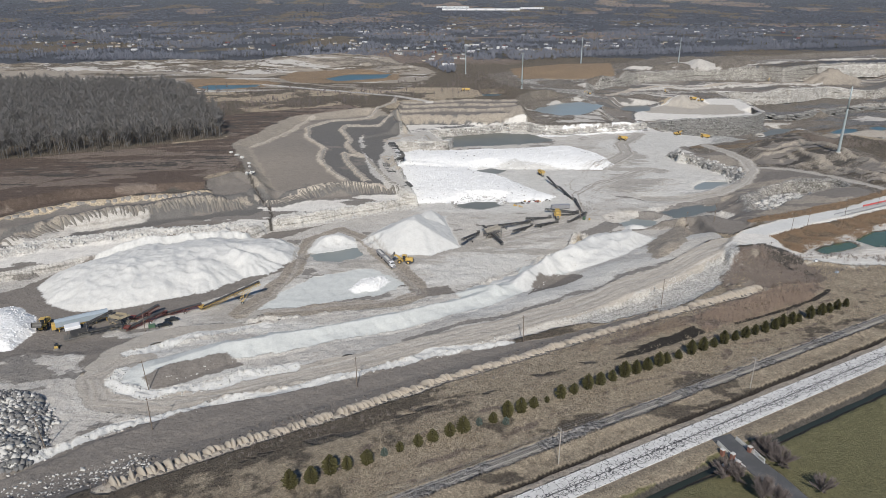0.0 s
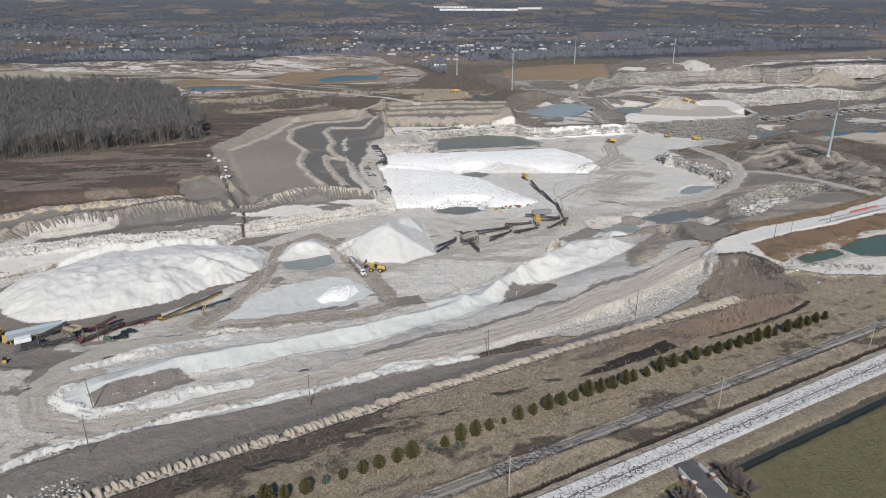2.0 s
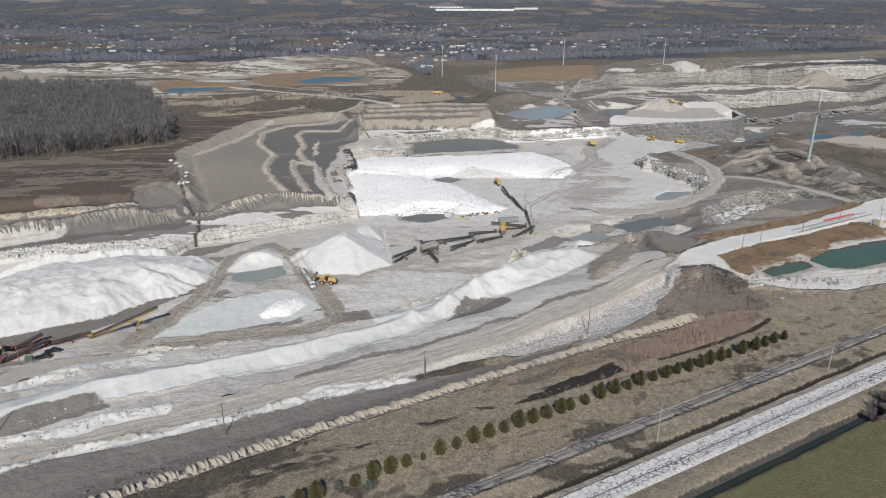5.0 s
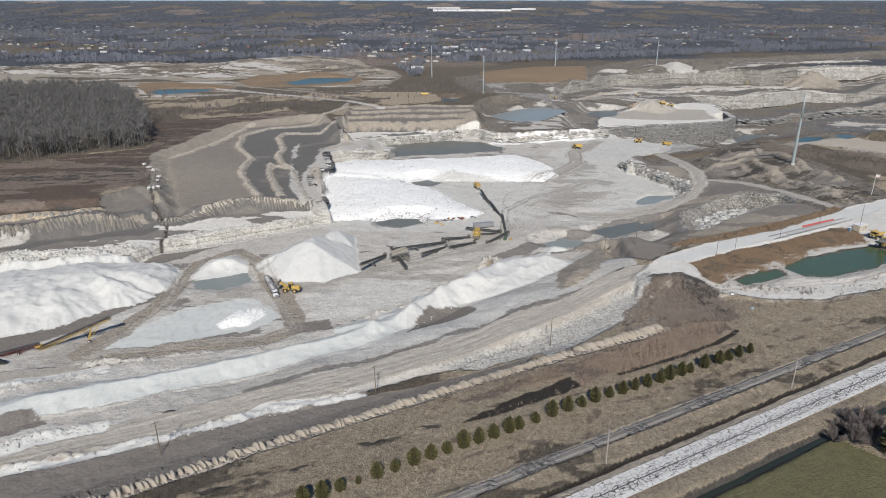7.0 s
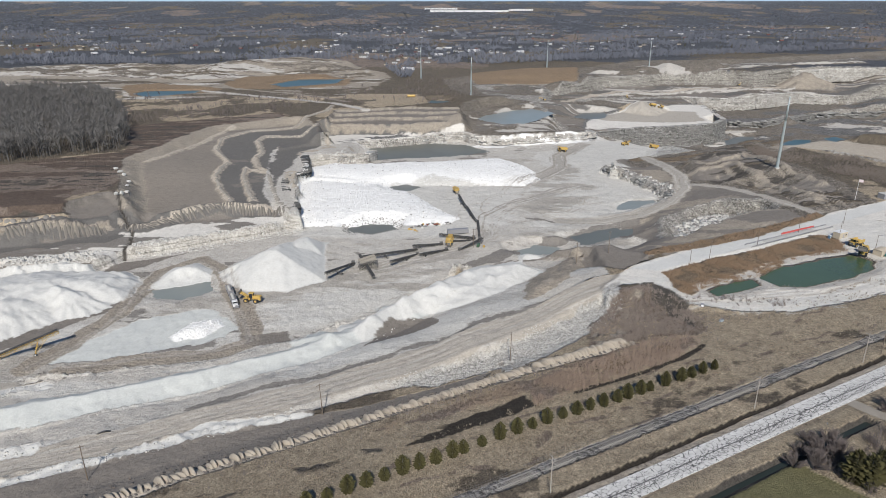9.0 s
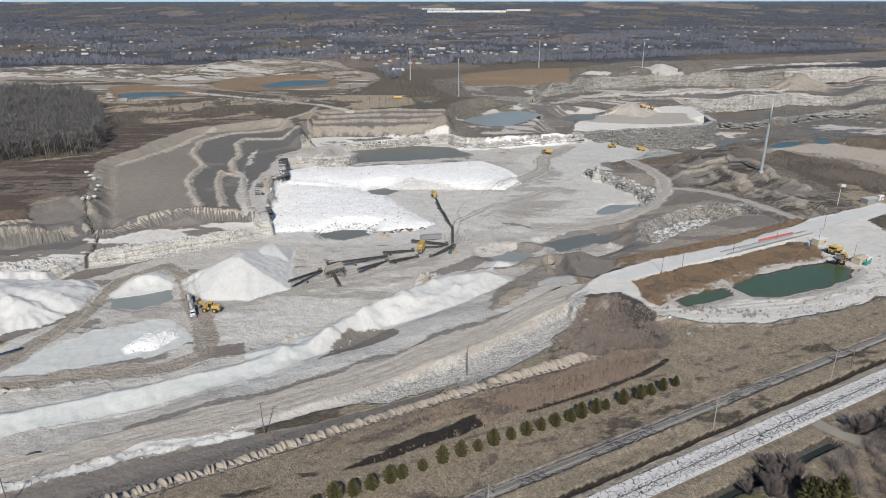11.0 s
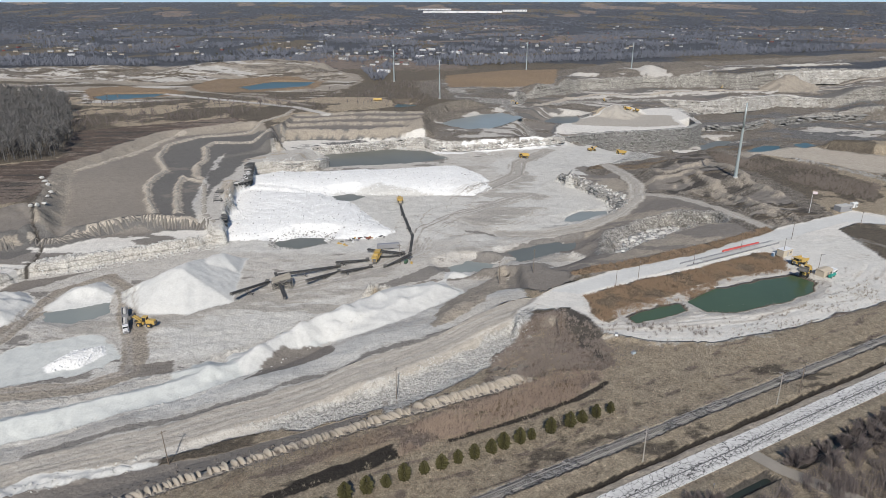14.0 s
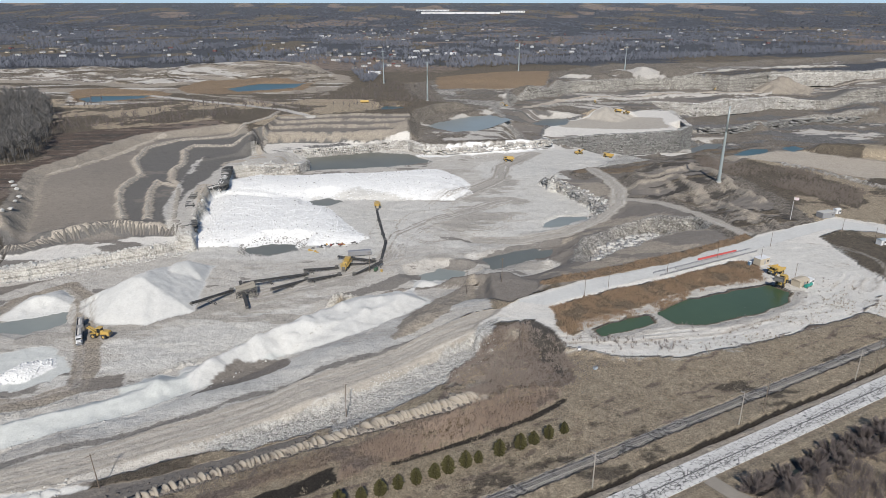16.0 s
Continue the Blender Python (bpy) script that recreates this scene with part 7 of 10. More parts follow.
# wires between them
stops = [(-36.0, 103.0), *[(a, b) for a, b, _ in LINE], (310.0, 288.0)]
for off in (-1.05, -0.45, 0.45, 1.05):
    vs, fs = [], []
    side_v = Vector((-ROAD_DIR[1], ROAD_DIR[0], 0)) * off
    strand = []
    for (xa, ya), (xb, yb) in zip(stops, stops[1:]):
        za, zb = ground_z(xa, ya) + 10.75, ground_z(xb, yb) + 10.75
        strand += [Vector((xa + (xb - xa) * t, ya + (yb - ya) * t, za + (zb - za) * t - 4 * 1.1 * t * (1 - t))) + side_v for t in np.linspace(0, 1, 11)[1 if strand else 0:]]
    for c in strand:
        vs += [(c.x, c.y, c.z + 0.022), (c.x - 0.02, c.y, c.z - 0.012), (c.x + 0.02, c.y, c.z - 0.012)]
    for o in range(0, 3 * len(strand) - 3, 3):
        fs += [(o, o + 1, o + 4, o + 3), (o + 1, o + 2, o + 5, o + 4), (o + 2, o, o + 3, o + 5)]
    tagged(new("power_cable", arrays_mesh("power_cable", np.array(vs), np.array(fs), "grey")), "thin grey overhead power cable between wooden poles", "cable", "power cables")


def light_pole(height=9.0):
    p = thing("light_pole", "slim dark light pole with a lamp on a short arm", "light pole", "yard light poles")
    part("post", tube(B(), (0, 0, -0.3), (0, 0, height), 0.13, 0.08, 8), "wood", p)
    arm = part("arm", beam(B(), (0, 0, height - 0.25), (1.1, 0, height + 0.05), 0.09), "steel", p)
    part("lamp_head", box(B(), 1.25, 0, height - 0.02, 0.6, 0.28, 0.16), "grey", arm)
    return p


lp = light_pole()
lp.matrix_world = at(*POLES_SCALE[0][:2], 120)
for k, (x, y, z) in enumerate(POLES_SCALE[1:] + POLES_GATE):
    copy_thing(lp, at(x, y, 60 + 50 * k))
lamp2 = light_pole(7.0)
tagged(lamp2, "bleached wooden light pole beside the hedge")
lamp2.matrix_world = at(*POLES_LAMP[0][:2], 60)


def monopole(height, arms=0):
    p = thing("transmission_monopole", "tall pale galvanised steel transmission pole", "transmission pole", "transmission poles")
    segs = 12
    bm = B()
    for k in range(3):
        r = [1.15, 0.92, 0.7, 0.48]
        tube(bm, (0, 0, height * k / 3 - (0.5 if k == 0 else 0)), (0, 0, height * (k + 1) / 3), r[k], r[k + 1], segs, caps=(k == 2))
    part("shaft", bm, "galv", p, smooth=True)
    part("footing", tube(B(), (0, 0, -0.6), (0, 0, 0.4), 1.7, 1.7, 14), "concrete", p)
    for k in range(arms):
        z = height - 1.5 - 4.5 * k
        part("arm", beam(B(), (-2.6, 0, z + 0.5), (2.6, 0, z + 0.5), 0.24), "galv", p)
    return p


mono = monopole(50.0)
mono.matrix_world = at(308, 504, 0)
mono2 = monopole(46.0, 3)
mono2.matrix_world = at(*MONOPOLES[0][:2], 20)
for x, y, z in MONOPOLES[1:]:
    copy_thing(mono2, at(x, y, 20))


# ---- evergreens ----
def evergreen(seed, height, radius, needles="needle", label="young dark green conifer in a planted row", group="row of conifers"):
    r = np.random.default_rng(seed)
    p = thing("conifer_tree", label, "conifer", group)
    part("trunk", tube(B(), (0, 0, -0.3), (0, 0, height * 0.85), 0.14, 0.04, 6), "bark", p)
    v, f_ = conifer(r, height, radius, 20, 18)
    ob = new("crown", arrays_mesh("crown", v, f_, needles))
    ob.parent = p
    return p


kinds = [evergreen(s, h, r) for s, h, r in ((1, 5.6, 1.95), (2, 5.0, 1.9), (3, 6.0, 2.0))]
rng = np.random.default_rng(12)
spots = EVERGREENS + EVERGREENS_B
for k, (x, y, z) in enumerate(spots):
    if k < 3:
        kinds[k].matrix_world = at(x, y, rng.uniform(0, 360))
    else:
        s = rng.uniform(0.7, 1.0) * (0.6 if k in (5, 14) else 1)
        ob = copy_thing(kinds[k % 3], at(x, y, rng.uniform(0, 360)))
        ob.scale = (s * rng.uniform(0.9, 1.1), s, s)
blue = evergreen(7, 2.6, 1.1, "spruce", "small blue-grey young spruce in a planted row")
blue.matrix_world = at(*SMALL_GREENS[0][:2])
for x, y, z in SMALL_GREENS[1:]:
    copy_thing(blue, at(x, y, 77))
big = evergreen(9, 9.5, 3.4, "needle", "broad dark green spruce beside the hedge", "spruces")
big.matrix_world = at(*SPRUCE[0][:2])
for x, y, z in SPRUCE[1:]:
    copy_thing(big, at(x, y, 140))


# ---- leafless shrubs by the road ----
def bare_shrub(seed, height, spread):
    r = np.random.default_rng(seed)
    p = thing("leafless_shrub", "large leafless grey-brown rounded shrub", "shrub", "leafless shrubs")
    vs, fs = [], []
    stems = B()
    for k in range(20):
        az, el = r.uniform(0, 6.283), r.uniform(0.25, 1.45)
        e = Vector((math.cos(az) * math.cos(el) * spread * 0.75, math.sin(az) * math.cos(el) * spread * 0.75, math.sin(el) * height * 0.75))
        tube(stems, (0, 0, -0.1), e, 0.08, 0.03, 4, False)
        for q in range(170):
            t = r.uniform(0.3, 1.0)
            d = Vector((r.normal(), r.normal(), abs(r.normal()) + 0.2)).normalized() * r.uniform(0.15, 0.4) * height * 0.5 + e * 0.15
            a = e * t
            s = d.cross(Vector(r.normal(size=3))).normalized() * 0.032
            o = len(vs)
            vs += [tuple(a - s), tuple(a + s), tuple(a + d)]
            fs.append((o, o + 1, o + 2))
    part("stem", stems, "twig", p)
    ob = new("twig_crown", arrays_mesh("twig_crown", np.array(vs), np.array(fs), "twig"))
    ob.parent = p
    return p


SHRUBS_G = [(163.7, 188.7, 0), (166.9, 186.3, 0), (172.1, 190.0, 0), (158.9, 182.7, 0), (163.6, 181.6, 0), (171.6, 185.1, 0), (168.1, 192.5, 0)]
shr = [bare_shrub(31, 6.2, 5.2), bare_shrub(32, 5.2, 5.4), bare_shrub(33, 7.0, 4.8)]
for k, (x, y, z) in enumerate(SHRUBS + SHRUBS_E + SHRUBS_G):
    if k < 3:
        shr[k].matrix_world = at(x, y, 0)
    else:
        ob = copy_thing(shr[k % 3], at(x, y, 47 * k))
        s = 0.8 + 0.4 * ((k * 37) % 11) / 11
        ob.scale = (s, s, s)


# ---- far woods, stuff ----
rng = np.random.default_rng(40)
shapes = [sliver_tree(np.random.default_rng(100 + k), h, 7, 76, 4.4, 0.15, 0.24) for k, h in enumerate((18, 20, 16, 19, 21))]
px, py = rng.uniform(-760, -150, 15000), rng.uniform(400, 900, 15000)
ok = inside_of(px + fbm(px, py, 25, 2, 3) * 5, py, WOODS) & (px > -0.72 * py - 60)
px, py = px[ok], py[ok]
sel = rng.permutation(len(px))[:4000]
px, py = px[sel], py[sel]
v, f_ = scatter(np.stack([px, py, heights(px, py)], 1), shapes, rng, (0.8, 1.15))
tagged(new("woods", arrays_mesh("woods", v, f_, "bark")), "dense leafless grey winter woods", "woods", kind="stuff")

# thin lines of bare trees along the fields
shapes2 = [sliver_tree(np.random.default_rng(140 + k), h, 6, 34, 2.6, 0.17, 0.16) for k, h in enumerate((7, 9, 6, 10))]
pl = []
for (xa, ya), (xb, yb), n in (((-300, 830), (-60, 830), 90), ((-260, 720), (-90, 770), 110), ((-60, 905), (110, 890), 80), ((20, 1010), (110, 980), 50), ((-240, 690), (-140, 735), 60), ((-100, 800), (90, 840), 60)):
    for k in range(n):
        t = rng.uniform(0, 1)
        pl.append((xa + (xb - xa) * t + rng.normal() * 9, ya + (yb - ya) * t + rng.normal() * 16))
pl = np.array(pl)
v, f_ = scatter(np.stack([pl[:, 0], pl[:, 1], heights(pl[:, 0], pl[:, 1])], 1), shapes2, rng, (0.6, 1.2))
tagged(new("field_trees", arrays_mesh("field_trees", v, f_, "twig")), "thin rows of leafless field trees", "trees", kind="stuff")

# where the far houses stand, in clearings
far_places = [(x, y) for x, y, _ in FARHOUSE]
spot_rng = np.random.default_rng(77)
while len(far_places) < 330:
    y = spot_rng.choice([1500, 1580, 1700, 1880, 2100, 2350, 2600, 2900]) + spot_rng.normal() * 70
    x = 65 + spot_rng.uniform(-1, 1) * 0.7 * y
    if (x > 60 and y < 1450 + x * 0.45) or (x < -80 and y < 1560):
        continue
    far_places.append((x, y))


def clear_of_houses(x, y):
    free = np.ones(len(x), bool)
    for hx, hy in far_places:
        free &= ~((np.abs(x - hx) < 20) & (y - hy > -48) & (y - hy < 14))
    return free


# woodland of the far plain, thinner to the middle where the houses stand
far_shapes = [far_tree(np.random.default_rng(160 + k), 7.0 + 1.5 * k, 3.6 + 0.3 * k, 9, 0.55) for k in range(5)]
n = 160000
fy = 1060 + (4800 - 1060) * rng.uniform(0, 1, n) ** 1.5
fx = 65 + (rng.uniform(-1, 1, n)) * (0.74 * fy + 150)
dens = fbm(fx * 0.6, fy * 0.6, 75, 4, 61) * 1.3 + 0.10 + 0.35 * step(fy, 2000, 2800) - 0.3 * (1 - step(np.abs(fy - 1640) / 150 + np.abs(fx + 100) / 1500, 0.9, 1.2))
belt = (fx > 130) & (fx < 1300) & (fy > 1290 + (fx - 130) * 0.42) & (fy < 1420 + (fx - 130) * 0.42)
dens = np.where(belt, 0.6, dens)
quarry = (fy < 1290 + np.maximum(fx - 130, 0) * 0.42) & (fx > 20)
hill = inside_of(fx, fy, [(a, b, 0) for a, b in ((-900, 1000), (-880, 1290), (-480, 1300), (-300, 1340), (-120, 1350), (-30, 1220), (20, 1000))])
ok = (dens > rng.uniform(-0.05, 0.2, n)) & ~quarry & ~hill & clear_of_houses(fx, fy)
keep = np.concatenate([np.nonzero(fy[ok] < 2600)[0][:19000], np.nonzero(fy[ok] >= 2600)[0][:12000]])
fx, fy = fx[ok][keep], fy[ok][keep]
grow = np.where(fy > 2600, 1.0, 0.0)
near_t, far_t = fy < 2600, fy >= 2600
# both far woods wear the haze-tinted bark
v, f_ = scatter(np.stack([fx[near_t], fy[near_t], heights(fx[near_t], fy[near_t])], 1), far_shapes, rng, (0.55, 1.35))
tagged(new("far_woods", arrays_mesh("far_woods", v, f_, "haze_bark")), "leafless grey-brown woodland of the far plain, tinted with blue haze", "woods", kind="stuff")
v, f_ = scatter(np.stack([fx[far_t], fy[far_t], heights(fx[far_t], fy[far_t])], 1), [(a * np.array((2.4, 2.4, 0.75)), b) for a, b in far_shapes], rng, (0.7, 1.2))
tagged(new("distant_woods", arrays_mesh("distant_woods", v, f_, "haze_bark")), "distant leafless woodland below the skyline, tinted with blue haze", "woods", kind="stuff")
pines = [conifer(np.random.default_rng(180 + k), 12 + 2 * k, 3.2, 5, 6) for k in range(3)]
n = 1500
cy = 1120 + 2600 * rng.uniform(0, 1, n) ** 1.6
cx = 65 + rng.uniform(-1, 1, n) * (0.72 * cy + 120)
ok = ~((cy < 1290 + np.maximum(cx - 130, 0) * 0.42) & (cx > 20)) & ~inside_of(cx, cy, [(a, b, 0) for a, b in ((-900, 1000), (-880, 1290), (-480, 1300), (-300, 1340), (-120, 1350), (-30, 1220), (20, 1000))]) & (fbm(cx, cy, 160, 3, 9) > -0.2)
cx, cy = cx[ok], cy[ok]
v, f_ = scatter(np.stack([cx, cy, heights(cx, cy)], 1), pines, rng, (0.5, 1.1))
tagged(new("far_conifers", arrays_mesh("far_conifers", v, f_, "needle")), "scattered dark conifers among far houses", "trees", kind="stuff")


# ---- houses of the far plain ----
def house(w, d, h, roof_h, wall, roof, label, name="house", category="house"):
    p = thing(name, label, category, "far houses")
    body = part("wall", box(B(), 0, 0, -0.5, w, d, h + 0.5), wall, p)
    part("roof", prism(B(), [(-d / 2 - 0.4, h - 0.1), (d / 2 + 0.4, h - 0.1), (0, h + roof_h)], -w / 2 - 0.4, w / 2 + 0.4), roof, p)
    for k in (-0.28, 0.28):
        part("window", box(B(), k * w, -d / 2, h * 0.35, 1.3, 0.12, 1.3), "glass", p)
    part("door", box(B(), 0.02 * w, -d / 2, 0, 1.0, 0.14, 2.1), "grey", p)
    return p


models = [house(13, 8, 3.6, 2.6, "dull", "roof", "white sided house with a dark roof"), house(10, 7, 4.6, 2.8, "dull", "roof", "white two-storey house with a dark roof"),
          house(18, 9, 3.2, 2.2, "dull", "roof_l", "long pale metal farm shed", "shed", "shed"), house(12, 8, 3.2, 2.6, "beige", "roof", "beige house with a dark roof"),
          house(11, 8, 4.0, 3.2, "barn", "roof", "dark red barn with a grey roof", "barn", "barn"), house(26, 10, 4, 2, "white", "roof_l", "long white barn with a white roof", "barn", "barn")]
for mdl, (x, y, z) in zip(models, ((20, 1340, 0), (-90, 1450, 0), (60, 1500, 0), (-160, 1560, 0), (-20, 1500, 0), (140, 1620, 0))):
    mdl.matrix_world = at(x, y, 10)
rng = np.random.default_rng(78)
for k, (x, y) in enumerate(far_places):
    j = [5, 0, 3, 2, 1, 4][k] if k < 6 else int(rng.choice([0, 0, 0, 1, 1, 1, 2, 3, 3, 3, 4]))
    ob = copy_thing(models[j], at(x, y, rng.normal() * 18 + rng.choice([0, 90, 10])))
    ob.scale = (rng.uniform(0.65, 0.95),) * 3
# the great white warehouses on the skyline
for x, y, w, d, h in ((225, 4150, 460, 50, 8), (540, 4250, 140, 50, 8), (60, 4350, 200, 45, 7), (2900, 4100, 180, 60, 14), (2700, 3900, 90, 50, 10)):
    p = thing("warehouse", "long low white warehouse far off below the skyline", "warehouse", "far warehouses")
    part("wall", box(B(), 0, 0, -6, w, d, h + 6), "white", p)
    part("roof", box(B(), 0, 0, h, w + 2, d + 2, 0.8), "white", p)
    for k in range(8):
        part("dock_door", box(B(), -w / 2 + w * (k + 0.5) / 8, -d / 2, 0, 6, 0.4, 6), "grey", p)
    p.matrix_world = at(x, y, 0)

# pale sky low over the skyline
m_, nt_, bs_ = fresh("pale_sky")
bs_.inputs["Base Color"].default_value = (0.0, 0.0, 0.0, 1)
bs_.inputs["Emission Color"].default_value, bs_.inputs["Emission Strength"].default_value = (0.43, 0.60, 0.76, 1), 1.0
bm = B()
arc = [(x, 5060) for x in np.linspace(-5500, 5500, 25)]
lo_row, hi_row = [bm.verts.new((x, y, -200)) for x, y in arc], [bm.verts.new((x, y, 420)) for x, y in arc]
for k in range(24):
    bm.faces.new((lo_row[k], lo_row[k + 1], hi_row[k + 1], hi_row[k]))
tagged(new("backdrop", mesh_of(bm, "backdrop", m_)), "pale blue sky low over the far skyline", "sky", kind="structure")

# ---- machines of the quarry ----
def truss(bm, a, b, width, depth, bay=2.0, w=0.12):
    """A lattice girder from a to b: four chords, uprights and diagonals."""
    a, b = Vector(a), Vector(b)
    d = (b - a).normalized()
    s = d.cross(Vector((0, 0, 1))).normalized() * (width / 2)
    u = s.cross(d).normalized() * depth
    n = max(2, int((b - a).length / bay))
    for sg in (-1, 1):
        beam(bm, a + s * sg, b + s * sg, w)
        beam(bm, a + s * sg - u, b + s * sg - u, w)
        for k in range(n):
            p, q = a + (b - a) * (k / n), a + (b - a) * ((k + 1) / n)
            beam(bm, p + s * sg, p + s * sg - u, w * 0.7)
            beam(bm, p + s * sg, q + s * sg - u, w * 0.6)
        beam(bm, b + s * sg, b + s * sg - u, w * 0.7)
    for k in range(n + 1):
        p = a + (b - a) * (k / n)
        beam(bm, p + s - u, p - s - u, w * 0.6)


def conveyor(tail, head, width=1.25, frame_mat="steel", leg=0.7, wheels=True, label="", depth=0.95, hopper=True, group="conveyors"):
    """A belt conveyor on a lattice frame from its low tail to its raised head."""
    base = Vector((tail[0], tail[1], ground_z(tail[0], tail[1])))
    c = thing("belt_conveyor", label or "long dark steel belt conveyor on wheeled legs", "conveyor", group, Matrix.Translation(base))
    a, b = Vector(tail) - base, Vector(head) - base
    d = (b - a).normalized()
    s = d.cross(Vector((0, 0, 1))).normalized()
    u = s.cross(d).normalized()
    fr = B()
    truss(fr, a, b, width, depth)
    part("frame", fr, frame_mat, c)
    bm = B()
    n = 2
    sw = width * 0.46
    for off, up in ((0, 0.36), (0, -0.35)):
        beam_pts = [a + u * up - s * sw, b + u * up - s * sw, b + u * up + s * sw, a + u * up + s * sw]
        lo = [bm.verts.new(p) for p in beam_pts]
        hi = [bm.verts.new(p + u * 0.06) for p in beam_pts]
        bm.faces.new(lo[::-1]), bm.faces.new(hi)
        for i in range(4):
            bm.faces.new((lo[i], lo[(i + 1) % 4], hi[(i + 1) % 4], hi[i]))
    part("belt", bm, "belt", c)
    for p in (a, b):
        part("pulley", tube(B(), p - s * sw - u * 0.1, p + s * sw - u * 0.1, 0.3, seg=10), "steel", c)
    for sg in (-1, 1):
        rail = B()
        beam(rail, a + s * sg * (width / 2 + 0.05) + u * 0.3, b + s * sg * (width / 2 + 0.05) + u * 0.3, 0.14)
        part("side_rail", rail, "belt", c)
    if hopper:
        bm = B()
        box(bm, 0, 0, 0, width * 1.5, width * 1.7, 0.9, Matrix.Translation(a + d * 1.0 + u * 1.2) @ pose(0, 0, 0, 180), taper=0.65)
        part("feed_hopper", bm, frame_mat, c)
    if leg:
        for frac in ((leg,) if wheels else (0.2, leg)):
            p = a + (b - a) * frac
            gz = ground_z(base.x + p.x, base.y + p.y) - base.z
            if p.z - gz < 1.2:
                continue
            spread = max(width * 0.9, (p.z - gz) * 0.35)
            q = p - d * ((p.z - gz) * 0.25 if wheels else 0)
            for sg in (-1, 1):
                foot = Vector((q.x, q.y, gz + 0.5)) + Vector((s.x, s.y, 0)) * sg * spread
                bm = B()
                beam(bm, p + s * sg * width * 0.5 - u * depth, foot, 0.2)
                beam(bm, p + (b - a) * 0.12 + s * sg * width * 0.5 - u * depth, foot, 0.14)
                part("leg", bm, frame_mat, c)
                if wheels:
                    w = part("wheel", tube(B(), foot - d.cross(Vector((0, 0, 1))).normalized() * 0.25, foot + d.cross(Vector((0, 0, 1))).normalized() * 0.25, 0.55, seg=12), "black", c)
                    part("rim", tube(B(), foot - s * 0.28, foot + s * 0.28, 0.25, seg=8), "white", w)
                else:
                    part("foot_plate", box(B(), foot.x, foot.y, gz, 0.8, 0.8, 0.12), frame_mat, c)
            ax = B()
            beam(ax, Vector((q.x, q.y, gz + 0.5)) - Vector((s.x, s.y, 0)) * spread, Vector((q.x, q.y, gz + 0.5)) + Vector((s.x, s.y, 0)) * spread, 0.18)
            part("axle", ax, frame_mat, c)
    # short stand under the tail
    for sg in (-1, 1):
        p = a + d * 1.5 + s * sg * width * 0.5 - u * depth
        gz = ground_z(base.x + p.x, base.y + p.y) - base.z
        if p.z > gz + 0.1:
            part("tail_leg", beam(B(), p, (p.x, p.y, gz), 0.18), frame_mat, c)
    part("tail_beam", beam(B(), a - s * width * 0.5 - u * depth, a + s * width * 0.5 - u * depth, 0.2), frame_mat, c)
    return c


def wheel_loader(label="yellow wheel loader with a raised bucket", lift=1.0):
    """About nine metres long, bucket towards +x."""
    c = thing("wheel_loader", label, "wheel loader", "wheel loaders")
    bm = B()
    box(bm, -2.6, 0, 1.3, 3.2, 1.9, 1.5, bevel=0.15)
    box(bm, -4.1, 0, 1.2, 0.6, 2.3, 1.1, bevel=0.1)
    part("engine_hood", bm, "yellow", c)
    part("grille", box(B(), -4.43, 0, 1.5, 0.1, 1.5, 0.9), "steel", c)
    part("rear_frame", box(B(), -2.4, 0, 0.8, 3.8, 1.2, 0.6), "steel", c)
    part("front_frame", box(B(), 1.3, 0, 0.8, 2.6, 1.3, 0.9, bevel=0.1), "yellow", c)
    cab = part("cab", box(B(), -0.5, 0, 2.1, 1.7, 1.7, 1.6, bevel=0.1, taper=0.9), "glass", c, "dark glazed cab")
    part("cab_roof", box(B(), -0.5, 0, 3.7, 1.9, 1.9, 0.18, bevel=0.05), "yellow", cab)
    for sx in (-1.25, 0.25):
        for sy in (-0.8, 0.8):
            part("pillar", beam(B(), (sx, sy, 2.1), (sx * 0.95 - 0.03, sy * 0.95, 3.7), 0.12), "yellow", cab)
    part("exhaust", tube(B(), (-2.3, 0.4, 2.8), (-2.3, 0.4, 3.7), 0.09, seg=6), "steel", c)
    for sx in (-2.4, 1.5):
        for sy in (-1.15, 1.15):
            wheel(c, sx, sy, 0.92, 0.75)
            part("fender", box(B(), sx, sy, 1.86, 1.9, 0.8, 0.08), "yellow", c)
    e = (4.0, 0, 1.0 + 1.6 * lift)
    for sy in (-0.5, 0.5):
        bm = B()
        beam(bm, (1.0, sy, 2.0), (2.8, sy, 1.8 + 0.9 * lift), 0.28, 0.5)
        beam(bm, (2.8, sy, 1.8 + 0.9 * lift), (e[0], sy, e[2]), 0.28, 0.45)
        part("lift_arm", bm, "yellow", c)
        part("cylinder", beam(B(), (1.2, sy * 0.6, 1.2), (2.7, sy * 0.6, 1.6 + 0.8 * lift), 0.16), "grey", c)
    z = e[2]
    prof = [(4.0, z - 0.6), (5.3, z - 0.7), (5.4, z - 0.6), (4.4, z - 0.45), (4.15, z + 0.1), (4.3, z + 0.75), (4.15, z + 0.85), (3.9, z + 0.2)]
    bm = prism(B(), prof, -1.6, 1.6, "y")
    for sy in (-1.6, 1.6):
        prism(bm, [(4.0, z - 0.6), (5.3, z - 0.68), (4.6, z + 0.7), (4.2, z + 0.8)], sy - 0.04, sy + 0.04, "y")
    part("bucket", bm, "steel", c)
    return c


